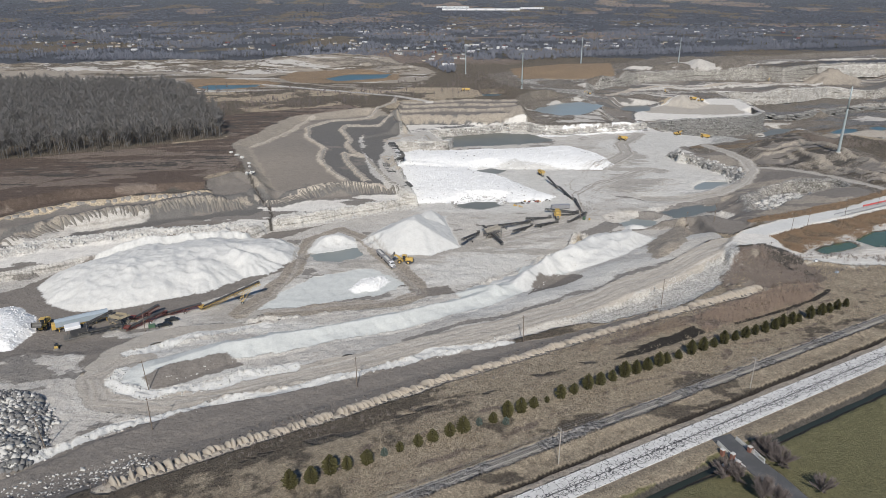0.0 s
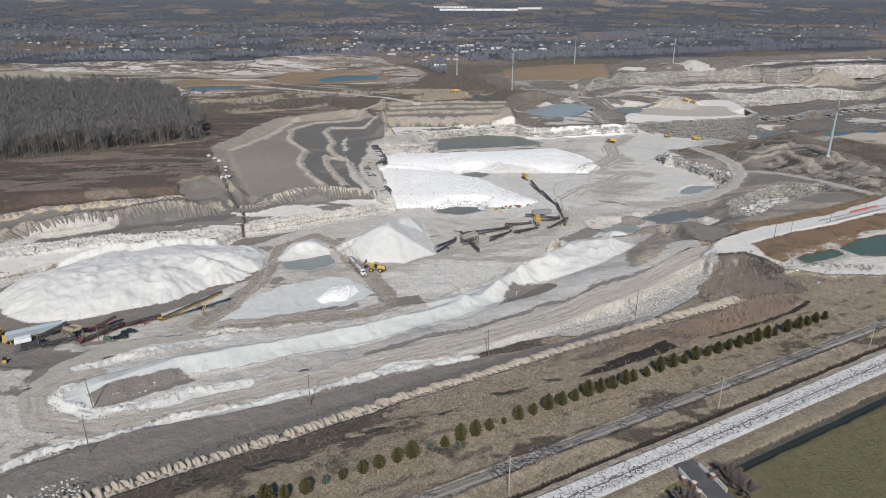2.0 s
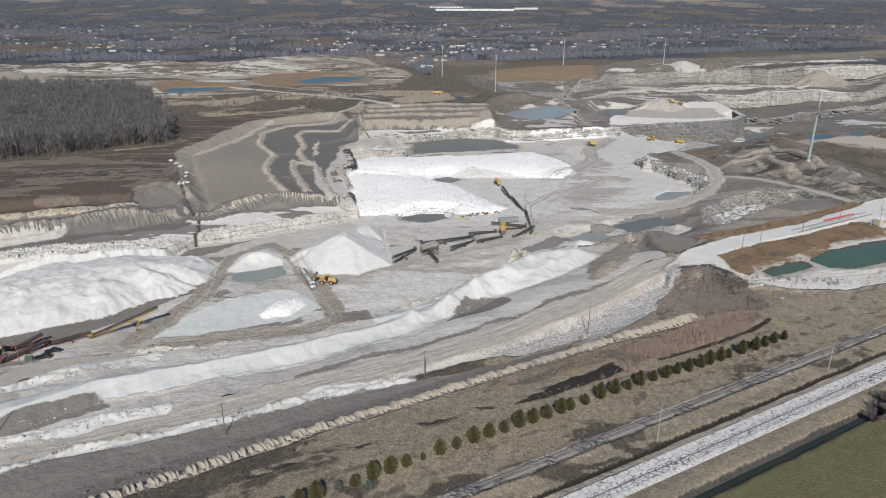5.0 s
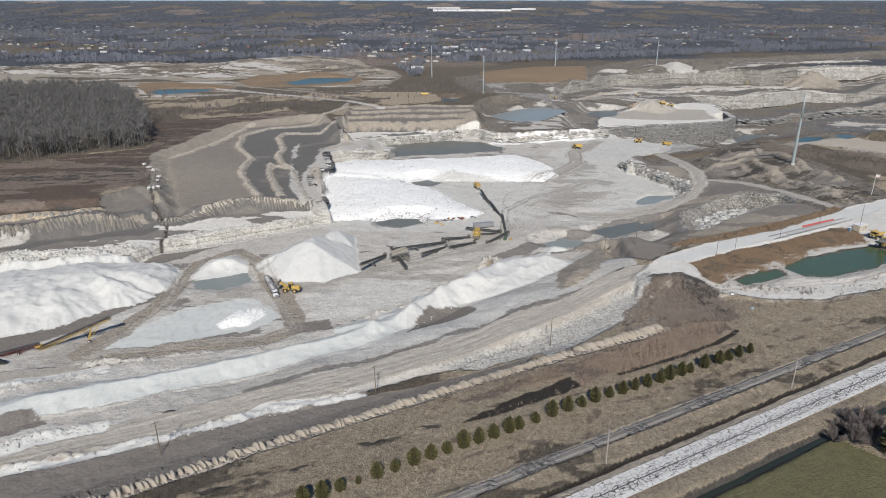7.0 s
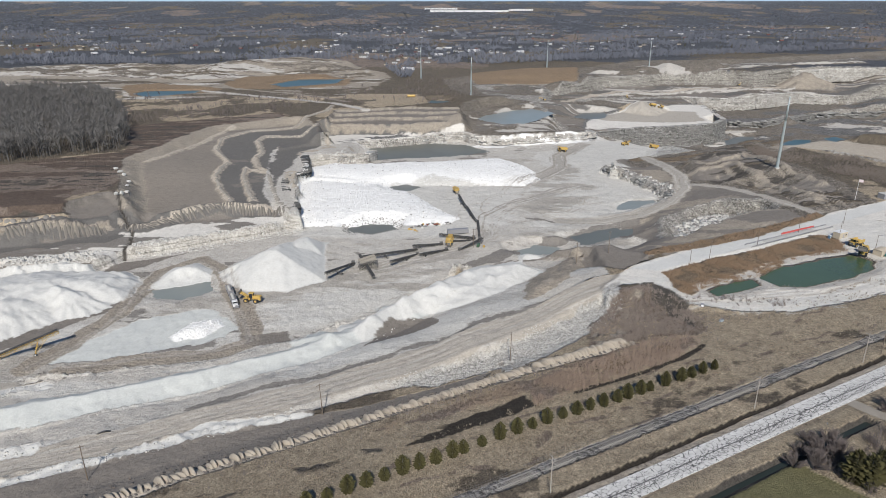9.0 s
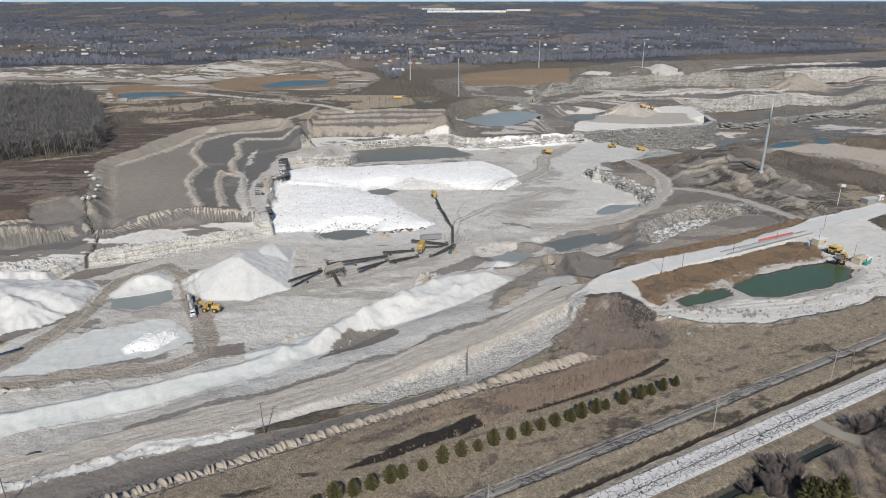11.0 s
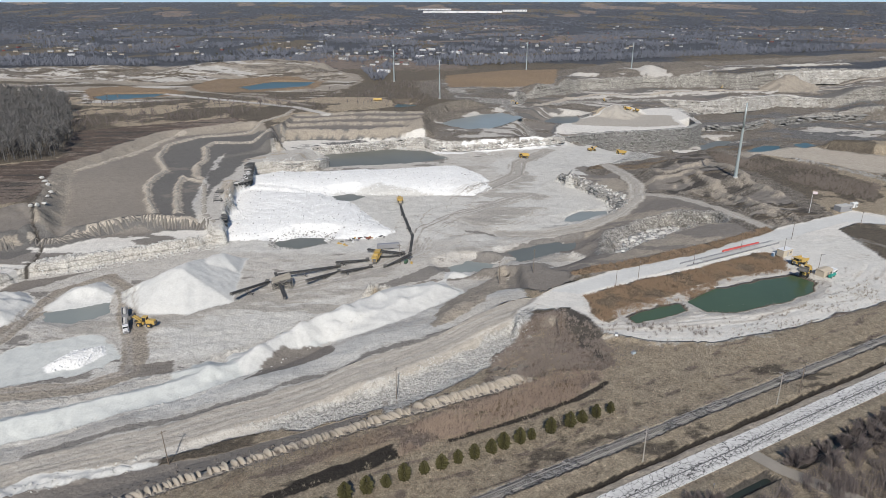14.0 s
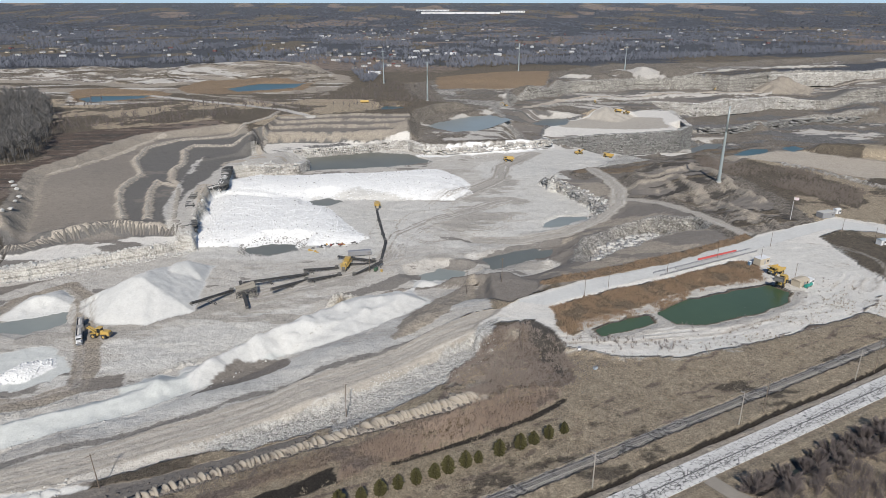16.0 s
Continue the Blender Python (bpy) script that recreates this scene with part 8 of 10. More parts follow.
def tipper_box(bm, x0, x1, w, z0, z1, t=0.12):
    box(bm, (x0 + x1) / 2, 0, z0, x1 - x0, w, t)
    for sy in (-1, 1):
        box(bm, (x0 + x1) / 2, sy * (w / 2 - t / 2), z0, x1 - x0, t, z1 - z0)
    for xx in (x0 + t / 2, x1 - t / 2):
        box(bm, xx, 0, z0, t, w - 2 * t, z1 - z0)
    n = int((x1 - x0) / 0.9)
    for sy in (-1, 1):
        for k in range(n + 1):
            box(bm, x0 + (x1 - x0) * k / n, sy * (w / 2 + 0.04), z0, 0.12, 0.08, z1 - z0)
    return bm


def gravel_train():
    """A road tractor with two tipping trailers, front at +x."""
    c = thing("gravel_truck", "white tractor with two grey open tipping trailers", "truck")
    part("bonnet", box(B(), 9.6, 0, 1.0, 2.0, 1.7, 1.1, bevel=0.15), "white", c)
    cab = part("cab", box(B(), 7.6, 0, 1.0, 2.2, 2.3, 2.0, bevel=0.15), "white", c)
    part("windscreen", box(B(), 8.72, 0, 2.0, 0.08, 2.0, 0.8), "glass", cab)
    for sy in (-1.15, 1.15):
        part("side_window", box(B(), 7.8, sy, 2.0, 1.0, 0.06, 0.7), "glass", cab)
        part("fender", box(B(), 9.6, sy * 0.9, 0.95, 1.4, 0.5, 0.3, bevel=0.1), "white", c)
        part("fuel_tank", tube(B(), (6.4, sy * 0.9, 0.8), (7.6, sy * 0.9, 0.8), 0.32, seg=10), "grey", c)
        part("exhaust_stack", tube(B(), (6.3, sy * 0.85, 1.2), (6.3, sy * 0.85, 3.6), 0.09, seg=6), "grey", c)
        part("mirror", box(B(), 8.6, sy * 1.2, 1.9, 0.1, 0.25, 0.6), "black", c)
    part("grille", box(B(), 10.62, 0, 1.05, 0.08, 1.2, 0.8), "grey", c)
    part("bumper", box(B(), 10.7, 0, 0.5, 0.2, 2.3, 0.4), "grey", c)
    part("chassis", box(B(), 3.5, 0, 0.85, 13, 0.9, 0.35), "steel", c)
    for x0, x1 in ((-2.2, 5.8), (-12.4, -4.2)):
        tb = part("tipper_body", tipper_box(B(), x0, x1, 2.45, 1.35, 2.95), "grey", c, "grey open-topped tipping body")
        hp = prism(B(), [(-1.05, 1.5), (1.05, 1.5), (0.7, 2.5), (0, 2.9), (-0.7, 2.5)], x0 + 0.4, x1 - 0.4)
        part("load", hp, "load", tb, "heaped crushed stone load")
    part("trailer_chassis", box(B(), -8.3, 0, 0.85, 8.4, 0.9, 0.35), "steel", c)
    part("drawbar", beam(B(), (-4.2, 0, 0.9), (-2.4, 0, 0.9), 0.2), "steel", c)
    for x in (9.6, 5.6, 4.3, 1.6, 0.3, -1.0, -5.2, -8.4, -9.7, -11.0):
        for sy in (-1.05, 1.05):
            wheel(c, x, sy, 0.52, 0.45, "grey")
    return c


def haul_truck(label="yellow rigid quarry haul truck", group="haul trucks"):
    """About ten metres long, front at +x."""
    c = thing("haul_truck", label, "haul truck", group)
    part("frame", box(B(), 0, 0, 1.2, 8.0, 1.4, 0.7), "steel", c)
    part("engine_hood", box(B(), 3.6, 0, 1.6, 2.0, 2.4, 1.5, bevel=0.12), "yellow", c)
    part("deck", box(B(), 3.2, 0, 3.0, 2.4, 4.6, 0.15), "yellow", c)
    cab = part("cab", box(B(), 3.1, 1.1, 3.15, 1.6, 1.6, 1.3, bevel=0.08), "glass", c)
    part("cab_roof", box(B(), 3.1, 1.1, 4.45, 1.8, 1.8, 0.12), "yellow", cab)
    part("grille", box(B(), 4.65, 0, 1.6, 0.12, 1.7, 1.2), "steel", c)
    bm = prism(B(), [(-4.8, 2.6), (-3.2, 1.9), (1.6, 2.3), (2.2, 4.2), (4.8, 4.75), (4.8, 4.9), (2.0, 4.5), (1.3, 2.6), (-3.2, 2.15), (-4.8, 2.85)], -2.2, 2.2, "y")
    for sy in (-2.2, 2.2):
        prism(bm, [(-4.8, 2.6), (-3.2, 1.9), (1.6, 2.3), (2.2, 4.3), (-4.6, 3.9)], sy - 0.1, sy + 0.1, "y")
    part("dump_body", bm, "yellow", c)
    for sy in (-1.9, 1.9):
        wheel(c, 3.0, sy, 1.15, 0.8)
        wheel(c, -2.4, sy * 0.9, 1.15, 1.4)
        part("handrail", beam(B(), (4.3, sy * 1.15, 3.15), (4.3, sy * 1.15, 4.1), 0.08), "yellow", c)
        part("headlight", box(B(), 4.75, sy * 0.45, 1.9, 0.08, 0.3, 0.3), "white", c)
    return c


def excavator():
    c = thing("excavator", "yellow crawler excavator with a bent boom", "excavator", "excavators")
    for sy in (-1.4, 1.4):
        tr = part("crawler_track", box(B(), 0, sy, 0, 4.6, 0.65, 0.95, bevel=0.25), "steel", c)
    part("turntable", tube(B(), (0, 0, 0.9), (0, 0, 1.25), 1.1, seg=14), "steel", c)
    part("upper_body", box(B(), -0.9, 0, 1.25, 3.8, 2.9, 1.3, bevel=0.15), "yellow", c)
    part("counterweight", box(B(), -2.9, 0, 1.2, 0.8, 2.8, 1.4, bevel=0.2), "steel", c)
    part("cab", box(B(), 1.0, 0.9, 1.3, 1.6, 1.1, 1.9, bevel=0.1), "glass", c)
    bm = B()
    beam(bm, (0.9, -0.2, 1.8), (3.4, -0.2, 5.2), 0.45, 0.7)
    beam(bm, (3.4, -0.2, 5.2), (6.4, -0.2, 4.9), 0.4, 0.55)
    part("boom", bm, "yellow", c)
    part("stick", beam(B(), (6.4, -0.2, 5.2), (6.0, -0.2, 2.0), 0.35, 0.45), "yellow", c)
    part("bucket", prism(B(), [(5.4, 1.9), (6.2, 2.1), (6.5, 1.2), (5.6, 0.6), (5.0, 1.1)], -0.8, 0.4, "y"), "steel", c)
    return c


def pickup():
    c = thing("pickup_truck", "dark parked pickup truck", "pickup truck", "parked pickup trucks")
    part("body", box(B(), 0, 0, 0.45, 5.6, 1.95, 0.75, bevel=0.15), "darkpaint", c)
    cab = part("cab", box(B(), 0.5, 0, 1.2, 2.5, 1.8, 0.75, bevel=0.1, taper=0.82), "darkpaint", c)
    part("windscreen", box(B(), 1.62, 0, 1.3, 0.1, 1.4, 0.5), "glass", cab)
    for sy in (-0.86, 0.86):
        part("side_window", box(B(), 0.5, sy, 1.35, 1.9, 0.06, 0.4), "glass", cab)
    part("bed", tipper_box(B(), -2.75, -0.85, 1.8, 1.0, 1.3, 0.08), "darkpaint", c)
    for sx in (-1.8, 1.8):
        for sy in (-0.85, 0.85):
            wheel(c, sx, sy, 0.4, 0.28, "grey")
    return c


def yard_box(name, label, category, w, d, h, wall, roof, gable=0.5, doors=1, turn=0.0, x=0, y=0, z=None):
    c = thing(name, label, category, "", at(x, y, turn, z))
    part("wall", box(B(), 0, 0, -0.2, w, d, h + 0.2), wall, c)
    if gable:
        part("roof", prism(B(), [(-d / 2 - 0.2, h - 0.02), (d / 2 + 0.2, h - 0.02), (0, h + gable)], -w / 2 - 0.2, w / 2 + 0.2), roof, c)
    else:
        part("roof", box(B(), 0, 0, h, w + 0.2, d + 0.2, 0.15), roof, c)
    for k in range(doors):
        part("door", box(B(), -w / 2 + w * (k + 0.5) / doors, -d / 2, 0, 0.9, 0.1, 2.0), "grey", c)
    part("window", box(B(), w * 0.3, -d / 2, 1.1, 0.9, 0.1, 0.8), "glass", c)
    part("window", box(B(), w / 2, 0, 1.1, 0.1, 0.9, 0.8), "glass", c)
    return c


def heading(a, b):
    return math.degrees(math.atan2(b[1] - a[1], b[0] - a[0]))


# truck being loaded by the pile
tr = gravel_train()
tr.matrix_world = at((TRUCK[0][0] + TRUCK[1][0]) / 2, (TRUCK[0][1] + TRUCK[1][1]) / 2, heading(TRUCK[1], TRUCK[0]))
ld = wheel_loader(lift=1.7)
ld.matrix_world = at(LOADER[0][0] - 0.5, LOADER[0][1], 172) @ Matrix.Scale(1.2, 4)
ld2 = copy_thing(ld, at(L_LOADER[0][0], L_LOADER[0][1], -80))
copy_thing(ld, at(YARD[1][0], YARD[1][1], -130))

# crushing plant in the middle of the floor
for a, b, kw in ((BEAMS_A[1], BEAMS_A[0], dict(leg=0.55)), (BEAMS_B[1], BEAMS_B[0], dict(leg=0, hopper=False)), (BEAMS_C[1], BEAMS_C[0], dict(leg=0.6)), (BEAMS_D[1], BEAMS_D[0], dict(leg=0.8)),
                 (BEAMS_E[1], BEAMS_E[0], dict(leg=0.85)), (BEAMS_F[1], BEAMS_F[0], dict(leg=0.5)), (BEAMS_G[0], BEAMS_G[1], dict(leg=0.9, wheels=False)), (BEAMS_H[1], BEAMS_H[0], dict(leg=0.6, wheels=False)),
                 (BEAMS_I[1], BEAMS_I[0], dict(leg=0, hopper=False)), (BEAMS_J[1], BEAMS_J[0], dict(leg=0.5)), (BEAMS_K[1], BEAMS_K[0], dict(leg=0.5)), (BEAMS_L[1], BEAMS_L[0], dict(leg=0.5))):
    t, h = (a, b) if a[2] <= b[2] else (b, a)
    conveyor(t, h, group="plant conveyors", **kw)


def screen_deck(mat_frame, mat_deck, label):
    """A tilted vibrating screen on a braced wheeled frame."""
    c = thing("screening_plant", label, "screening plant", "screening plants")
    bm = B()
    for x in (-4, -1.3, 1.3, 4):
        for y in (-1.5, 1.5):
            beam(bm, (x, y, 0), (x, y, 3.2 + 0.3 * x / 2), 0.25)
    for y in (-1.5, 1.5):
        beam(bm, (-4, y, 2.4), (4, y, 3.6), 0.3)
        beam(bm, (-4, y, 0.6), (4, y, 0.6), 0.3)
        beam(bm, (-4, y, 0.6), (-1.3, y, 2.8), 0.18)
        beam(bm, (4, y, 0.6), (1.3, y, 3.2), 0.18)
    part("frame", bm, mat_frame, c)
    m = pose(0, 0, 3.4, 0, -12, 0)
    bm = B()
    for y in (-1.4, 1.4):
        box(bm, 0, y, 0, 7.5, 0.18, 1.4, m)
    for x in (-3.7, 3.7):
        box(bm, x, 0, 0, 0.18, 2.8, 0.9, m)
    part("screen_box", bm, mat_deck, c)
    for k in range(9):
        part("screen_bar", box(B(), -3.4 + 0.85 * k, 0, 0.5, 0.22, 2.7, 0.1, m), "steel", c)
    for y in (-0.8, 0.8):
        brace = B()
        beam(brace, (-3.8, y * 2.2, 0.4), (3.9, y * 2.2, 4.6), 0.22)
        beam(brace, (3.8, y * 2.2, 0.4), (-3.9, y * 2.2, 3.2), 0.18)
        part("brace", brace, mat_deck, c)
    part("motor", box(B(), 0.5, 1.75, 3.6, 1.0, 0.7, 0.8, bevel=0.1), mat_deck, c)
    for x, y0, y1 in ((-3, 1.5, 5.5), (2, -1.5, -5.0), (3.6, 1.5, 4.5)):
        bm = B()
        truss(bm, (x, y0, 2.6), (x + 0.6, y1, 1.5), 0.9, 0.5, 1.2, 0.12)
        part("side_chute", bm, mat_deck, c)
    walk_ = B()
    box(walk_, 0, -2.0, 2.9, 7.0, 0.8, 0.08)
    for k in range(6):
        beam(walk_, (-3.4 + 1.36 * k, -2.38, 2.95), (-3.4 + 1.36 * k, -2.38, 4.0), 0.06)
    beam(walk_, (-3.4, -2.38, 4.0), (3.4, -2.38, 4.0), 0.06)
    part("walkway", walk_, mat_frame, c)
    for x in (-2.6, -1.4):
        for y in (-1.2, 1.2):
            wheel(c, x, y, 0.5, 0.4, "grey")
    return c


sc = screen_deck("steel", "dust", "dusty grey-tan screening plant on a steel frame")
sc.matrix_world = at(SCREEN_DECK[0][0], SCREEN_DECK[0][1], 20) @ Matrix.Scale(1.2, 4)


def crusher(label):
    """A mobile crusher: chassis, feed hopper, rotor housing, engine box."""
    c = thing("mobile_crusher", label, "crusher", "mobile crushers")
    part("chassis", box(B(), 0, 0, 0.9, 12, 1.6, 0.6), "steel", c)
    part("crusher_housing", box(B(), 0.5, 0, 1.5, 3.4, 2.6, 2.6, bevel=0.25, taper=0.85), "yellow", c)
    bm = box(B(), 0, 0, 0, 3.6, 3.0, 1.7, pose(-3.6, 0, 4.4, 180), taper=0.7)
    part("feed_hopper", bm, "yellow", c)
    part("feeder_deck", box(B(), -3.5, 0, 1.5, 4.0, 1.8, 1.2, bevel=0.1), "tan", c)
    part("engine_box", box(B(), 4.2, 0, 1.5, 3.2, 2.4, 1.9, bevel=0.12), "yellow", c)
    part("radiator", box(B(), 5.85, 0, 1.7, 0.12, 1.8, 1.4), "steel", c)
    part("exhaust", tube(B(), (4.0, 0.8, 3.3), (4.0, 0.8, 4.4), 0.12, seg=8), "steel", c)
    wk = B()
    for sy in (-1.75, 1.75):
        box(wk, 0, sy, 2.6, 9.5, 0.7, 0.08)
        for k in range(8):
            beam(wk, (-4.7 + 1.34 * k, sy * 1.18, 2.6), (-4.7 + 1.34 * k, sy * 1.18, 3.7), 0.07)
        beam(wk, (-4.7, sy * 1.18, 3.7), (4.7, sy * 1.18, 3.7), 0.07)
    part("walkway", wk, "yellow", c)
    for x in (-5.2, 5.4):
        for sy in (-0.9, 0.9):
            part("jack_leg", beam(B(), (x, sy, 0), (x, sy, 1.2), 0.3), "steel", c)
    for x in (1.2, 2.4, 3.6):
        for sy in (-1.0, 1.0):
            wheel(c, x, sy, 0.52, 0.45, "grey")
    return c


cr = crusher("yellow mobile crusher with walkways and feed hopper")
cr.matrix_world = at((CRUSHER[0][0] + CRUSHER[1][0]) / 2, (CRUSHER[0][1] + CRUSHER[1][1]) / 2, heading(CRUSHER[1], CRUSHER[0]))
copy_thing(cr, at(FEEDER[0][0], FEEDER[0][1] + 4, 97))


def van_trailer(length, height, wall, label, x, y, turn):
    c = thing("van_trailer", label, "trailer", "", at(x, y, turn))
    part("body", box(B(), 0, 0, 1.0, length, 2.5, height, bevel=0.08), wall, c)
    rb = B()
    n = int(length / 1.2)
    for k in range(n + 1):
        for sy in (-1.27, 1.27):
            box(rb, -length / 2 + length * k / n, sy, 1.05, 0.09, 0.06, height - 0.1)
    part("wall_ribs", rb, wall, c)
    part("chassis", box(B(), 0, 0, 0.65, length * 0.96, 1.0, 0.35), "steel", c)
    for x_ in (-length * 0.36, -length * 0.28):
        for sy in (-0.95, 0.95):
            wheel(c, x_, sy, 0.5, 0.45, "grey")
    for sy in (-0.6, 0.6):
        part("landing_leg", beam(B(), (length * 0.3, sy, 0), (length * 0.3, sy, 0.8), 0.15), "steel", c)
    return c


van_trailer(12.5, 2.6, "grey", "grey box van trailer beside the crushing plant", VAN[0][0], VAN[0][1], 12)


def genset(x, y, turn, mat="green"):
    c = thing("generator", "small green diesel generator on a skid", "generator", "generators", at(x, y, turn))
    part("skid", box(B(), 0, 0, 0, 3.0, 1.5, 0.25), "steel", c)
    part("housing", box(B(), 0, 0, 0.25, 2.7, 1.4, 1.5, bevel=0.08), mat, c)
    part("grille", box(B(), 1.36, 0, 0.5, 0.06, 1.0, 0.9), "steel", c)
    part("exhaust", tube(B(), (-0.8, 0.3, 1.7), (-0.8, 0.3, 2.4), 0.07, seg=6), "steel", c)
    return c


genset(GENSET[0][0], GENSET[0][1], 70)
genset(L_GEN[0][0], L_GEN[0][1], 20)
c = thing("fuel_drum", "small yellow fuel drum", "drum", "", at(GENSET[0][0] + 3, GENSET[0][1] - 1.5))
part("drum", tube(B(), (0, 0, 0), (0, 0, 1.2), 0.6, seg=12), "yellow", c)
part("cap", tube(B(), (0.2, 0, 1.2), (0.2, 0, 1.28), 0.08, seg=6), "steel", c)
for px_, py_ in (MAST[0][:2], L_MAST[0][:2]):
    copy_thing(pole, at(px_, py_, 10))

# scrap iron row by the muck pile
rng = np.random.default_rng(8)
a, b = SCRAP
for k in range(24):
    t = rng.uniform(0, 1)
    x, y = a[0] + (b[0] - a[0]) * t + rng.normal() * 0.8, a[1] + (b[1] - a[1]) * t + rng.normal() * 1.6
    c = thing("scrap_part", "dark worn scrap machine part lying on the ground", "scrap", "scrap iron row", at(x, y, rng.uniform(0, 360)))
    bm = B()
    l = rng.uniform(1.0, 3.0)
    box(bm, 0, 0, 0, l, rng.uniform(0.6, 1.3), rng.uniform(0.3, 0.8), bevel=0.06)
    if k % 2:
        tube(bm, (-l * 0.4, -0.6, 0.5), (-l * 0.4, 0.6, 0.5), rng.uniform(0.3, 0.55), seg=10)
    else:
        beam(bm, (-l * 0.6, 0.3, 0.25), (l * 0.7, -0.3, 0.7), 0.15)
    part("casting", bm, ["steel", "rust", "black", "grey", "steel", "yellow"][k % 6] if k % 7 else "white", c)

# screening plant on the near floor
conveyor(LB_A[0], LB_A[1], 1.5, "yellow", 0.72, label="yellow radial stacking conveyor on wheels", group="stacking conveyors", depth=1.2)
for a, b in (LB_B, LB_C, LB_D):
    conveyor(a, b, 1.6, "rust", 0.6, label="dark red steel belt conveyor on wheels", group="red conveyors", depth=1.0)
for a, b in (LB_E, LB_F):
    conveyor(a, b, 1.3, "steel", 0, label="black steel transfer conveyor", group="transfer conveyors", hopper=False)
s2 = screen_deck("steel", "tan", "yellow and tan screening plant with chutes")
s2.matrix_world = at(L_SCREEN[0][0], L_SCREEN[0][1], -35) @ Matrix.Scale(1.15, 4)
c = thing("feed_bin", "long pale blue-grey covered feed bin on a yellow chassis", "feed bin", "", at(L_VAN[0][0], L_VAN[0][1], 33))
part("bin", prism(B(), [(-1.6, 2.2), (1.6, 2.2), (2.0, 4.6), (-2.0, 4.6)], -10, 10), "pale_blue", c)
part("cover", prism(B(), [(-2.1, 4.6), (2.1, 4.6), (0, 5.1)], -10.1, 10.1), "pale_blue", c)
part("chassis", box(B(), -1, 0, 1.4, 21, 1.8, 0.6), "yellow", c)
for x in (-9, -5, 0, 5, 9):
    for sy in (-1.2, 1.2):
        part("leg", beam(B(), (x, sy, 0), (x, sy, 2.3), 0.28), "yellow", c)
part("drive_box", box(B(), -10.6, 0, 1.4, 1.6, 3.0, 2.4, bevel=0.15), "yellow", c)
for sy in (-1.1, 1.1):
    for x in (-7.6, -6.4):
        wheel(c, x, sy, 0.5, 0.45, "grey")
c = thing("power_unit", "white-roofed dark engine unit on a skid", "power unit", "", at(L_CAB[0][0], L_CAB[0][1], 33) @ Matrix.Scale(1.6, 4))
part("skid", box(B(), 0, 0, 0.1, 6.0, 2.8, 0.4), "steel", c)
part("engine_frame", box(B(), 0.6, 0, 0.5, 4.0, 2.4, 2.0, bevel=0.1), "belt", c)
part("roof", box(B(), -0.6, 0, 2.6, 3.6, 2.6, 0.9, bevel=0.15), "white", c)
for x in (-2.0, 2.4):
    for sy in (-1.2, 1.2):
        part("post", beam(B(), (x, sy, 0.5), (x, sy, 3.0), 0.16), "steel", c)
part("radiator", box(B(), 2.7, 0, 0.8, 0.12, 1.8, 1.4), "grey", c)
c = thing("skid_steer", "small yellow skid steer loader", "skid steer", "", at(L_SKID[0][0], L_SKID[0][1], -70))
part("body", box(B(), -0.2, 0, 0.5, 2.2, 1.3, 0.9, bevel=0.1), "yellow", c)
part("cab", box(B(), 0, 0, 1.4, 1.2, 1.1, 0.8, bevel=0.08), "glass", c)
part("bucket", prism(B(), [(1.3, 0.1), (2.1, 0.05), (1.5, 0.35), (1.35, 0.8), (1.2, 0.7)], -0.9, 0.9, "y"), "steel", c)
for sy in (-0.75, 0.75):
    part("lift_arm", beam(B(), (-1.1, sy * 0.85, 1.5), (1.5, sy * 0.85, 0.6), 0.15), "yellow", c)
    for sx in (-0.7, 0.6):
        wheel(c, sx, sy, 0.42, 0.3)
pk = pickup()
pk.matrix_world = at(L_PICKUP[0][0], L_PICKUP[0][1], 25)
copy_thing(pk, at(L_PICKUP[1][0], L_PICKUP[1][1] - 1.5, 22))

# haul trucks, loaders and excavators far off
ht = haul_truck()
ht.matrix_world = at(*FAR_TRUCKS[0][:2], 185)
copy_thing(ht, at(*FAR_TRUCKS[2][:2], 150))
copy_thing(ht, at(*FAR_TRUCKS[4][:2], 175))
copy_thing(ht, at(YARD[0][0] + 6, YARD[0][1] + 6, -150) @ Matrix.Scale(0.85, 4))
copy_thing(ld, at(*FAR_TRUCKS[3][:2], 170))
copy_thing(ld, at(*FAR_TRUCKS[1][:2], 20))
ex = excavator()
ex.matrix_world = at(*FAR_TRUCKS[5][:2], 190)
copy_thing(ex, at(*FAR_TRUCKS[6][:2], 100))
copy_thing(ex, at(*FAR_TRUCKS[7][:2], 30))

# scale house yard
yard_box("site_shed", "beige metal shed beside the pond", "shed", 6.5, 4.0, 2.8, "beige", "beige", 0.4, 1, 30, *YARD[2][:2])
yard_box("site_shed", "small white container shed beside the pond", "shed", 3.2, 2.6, 2.4, "white", "white", 0, 1, 30, *YARD[3][:2])
c = thing("fuel_tank", "teal green horizontal fuel tank on saddles", "tank", "", at(YARD[4][0], YARD[4][1], 35))
part("vessel", tube(B(), (-2.2, 0, 1.1), (2.2, 0, 1.1), 0.75, seg=16), "teal", c, smooth=False)
part("hatch", tube(B(), (0, 0, 1.8), (0, 0, 2.05), 0.25, seg=10), "white", c)
for x in (-1.4, 1.4):
    part("saddle", box(B(), x, 0, 0, 0.4, 1.3, 0.6), "steel", c)
yard_box("scale_house", "beige scale house with two small windows", "shed", 6.5, 3.6, 3.0, "beige", "white", 0, 1, 28, *YARD[5][:2])
c = thing("portable_toilet", "blue portable toilet beside the scale house", "portable toilet", "", at(YARD[6][0], YARD[6][1], 28))
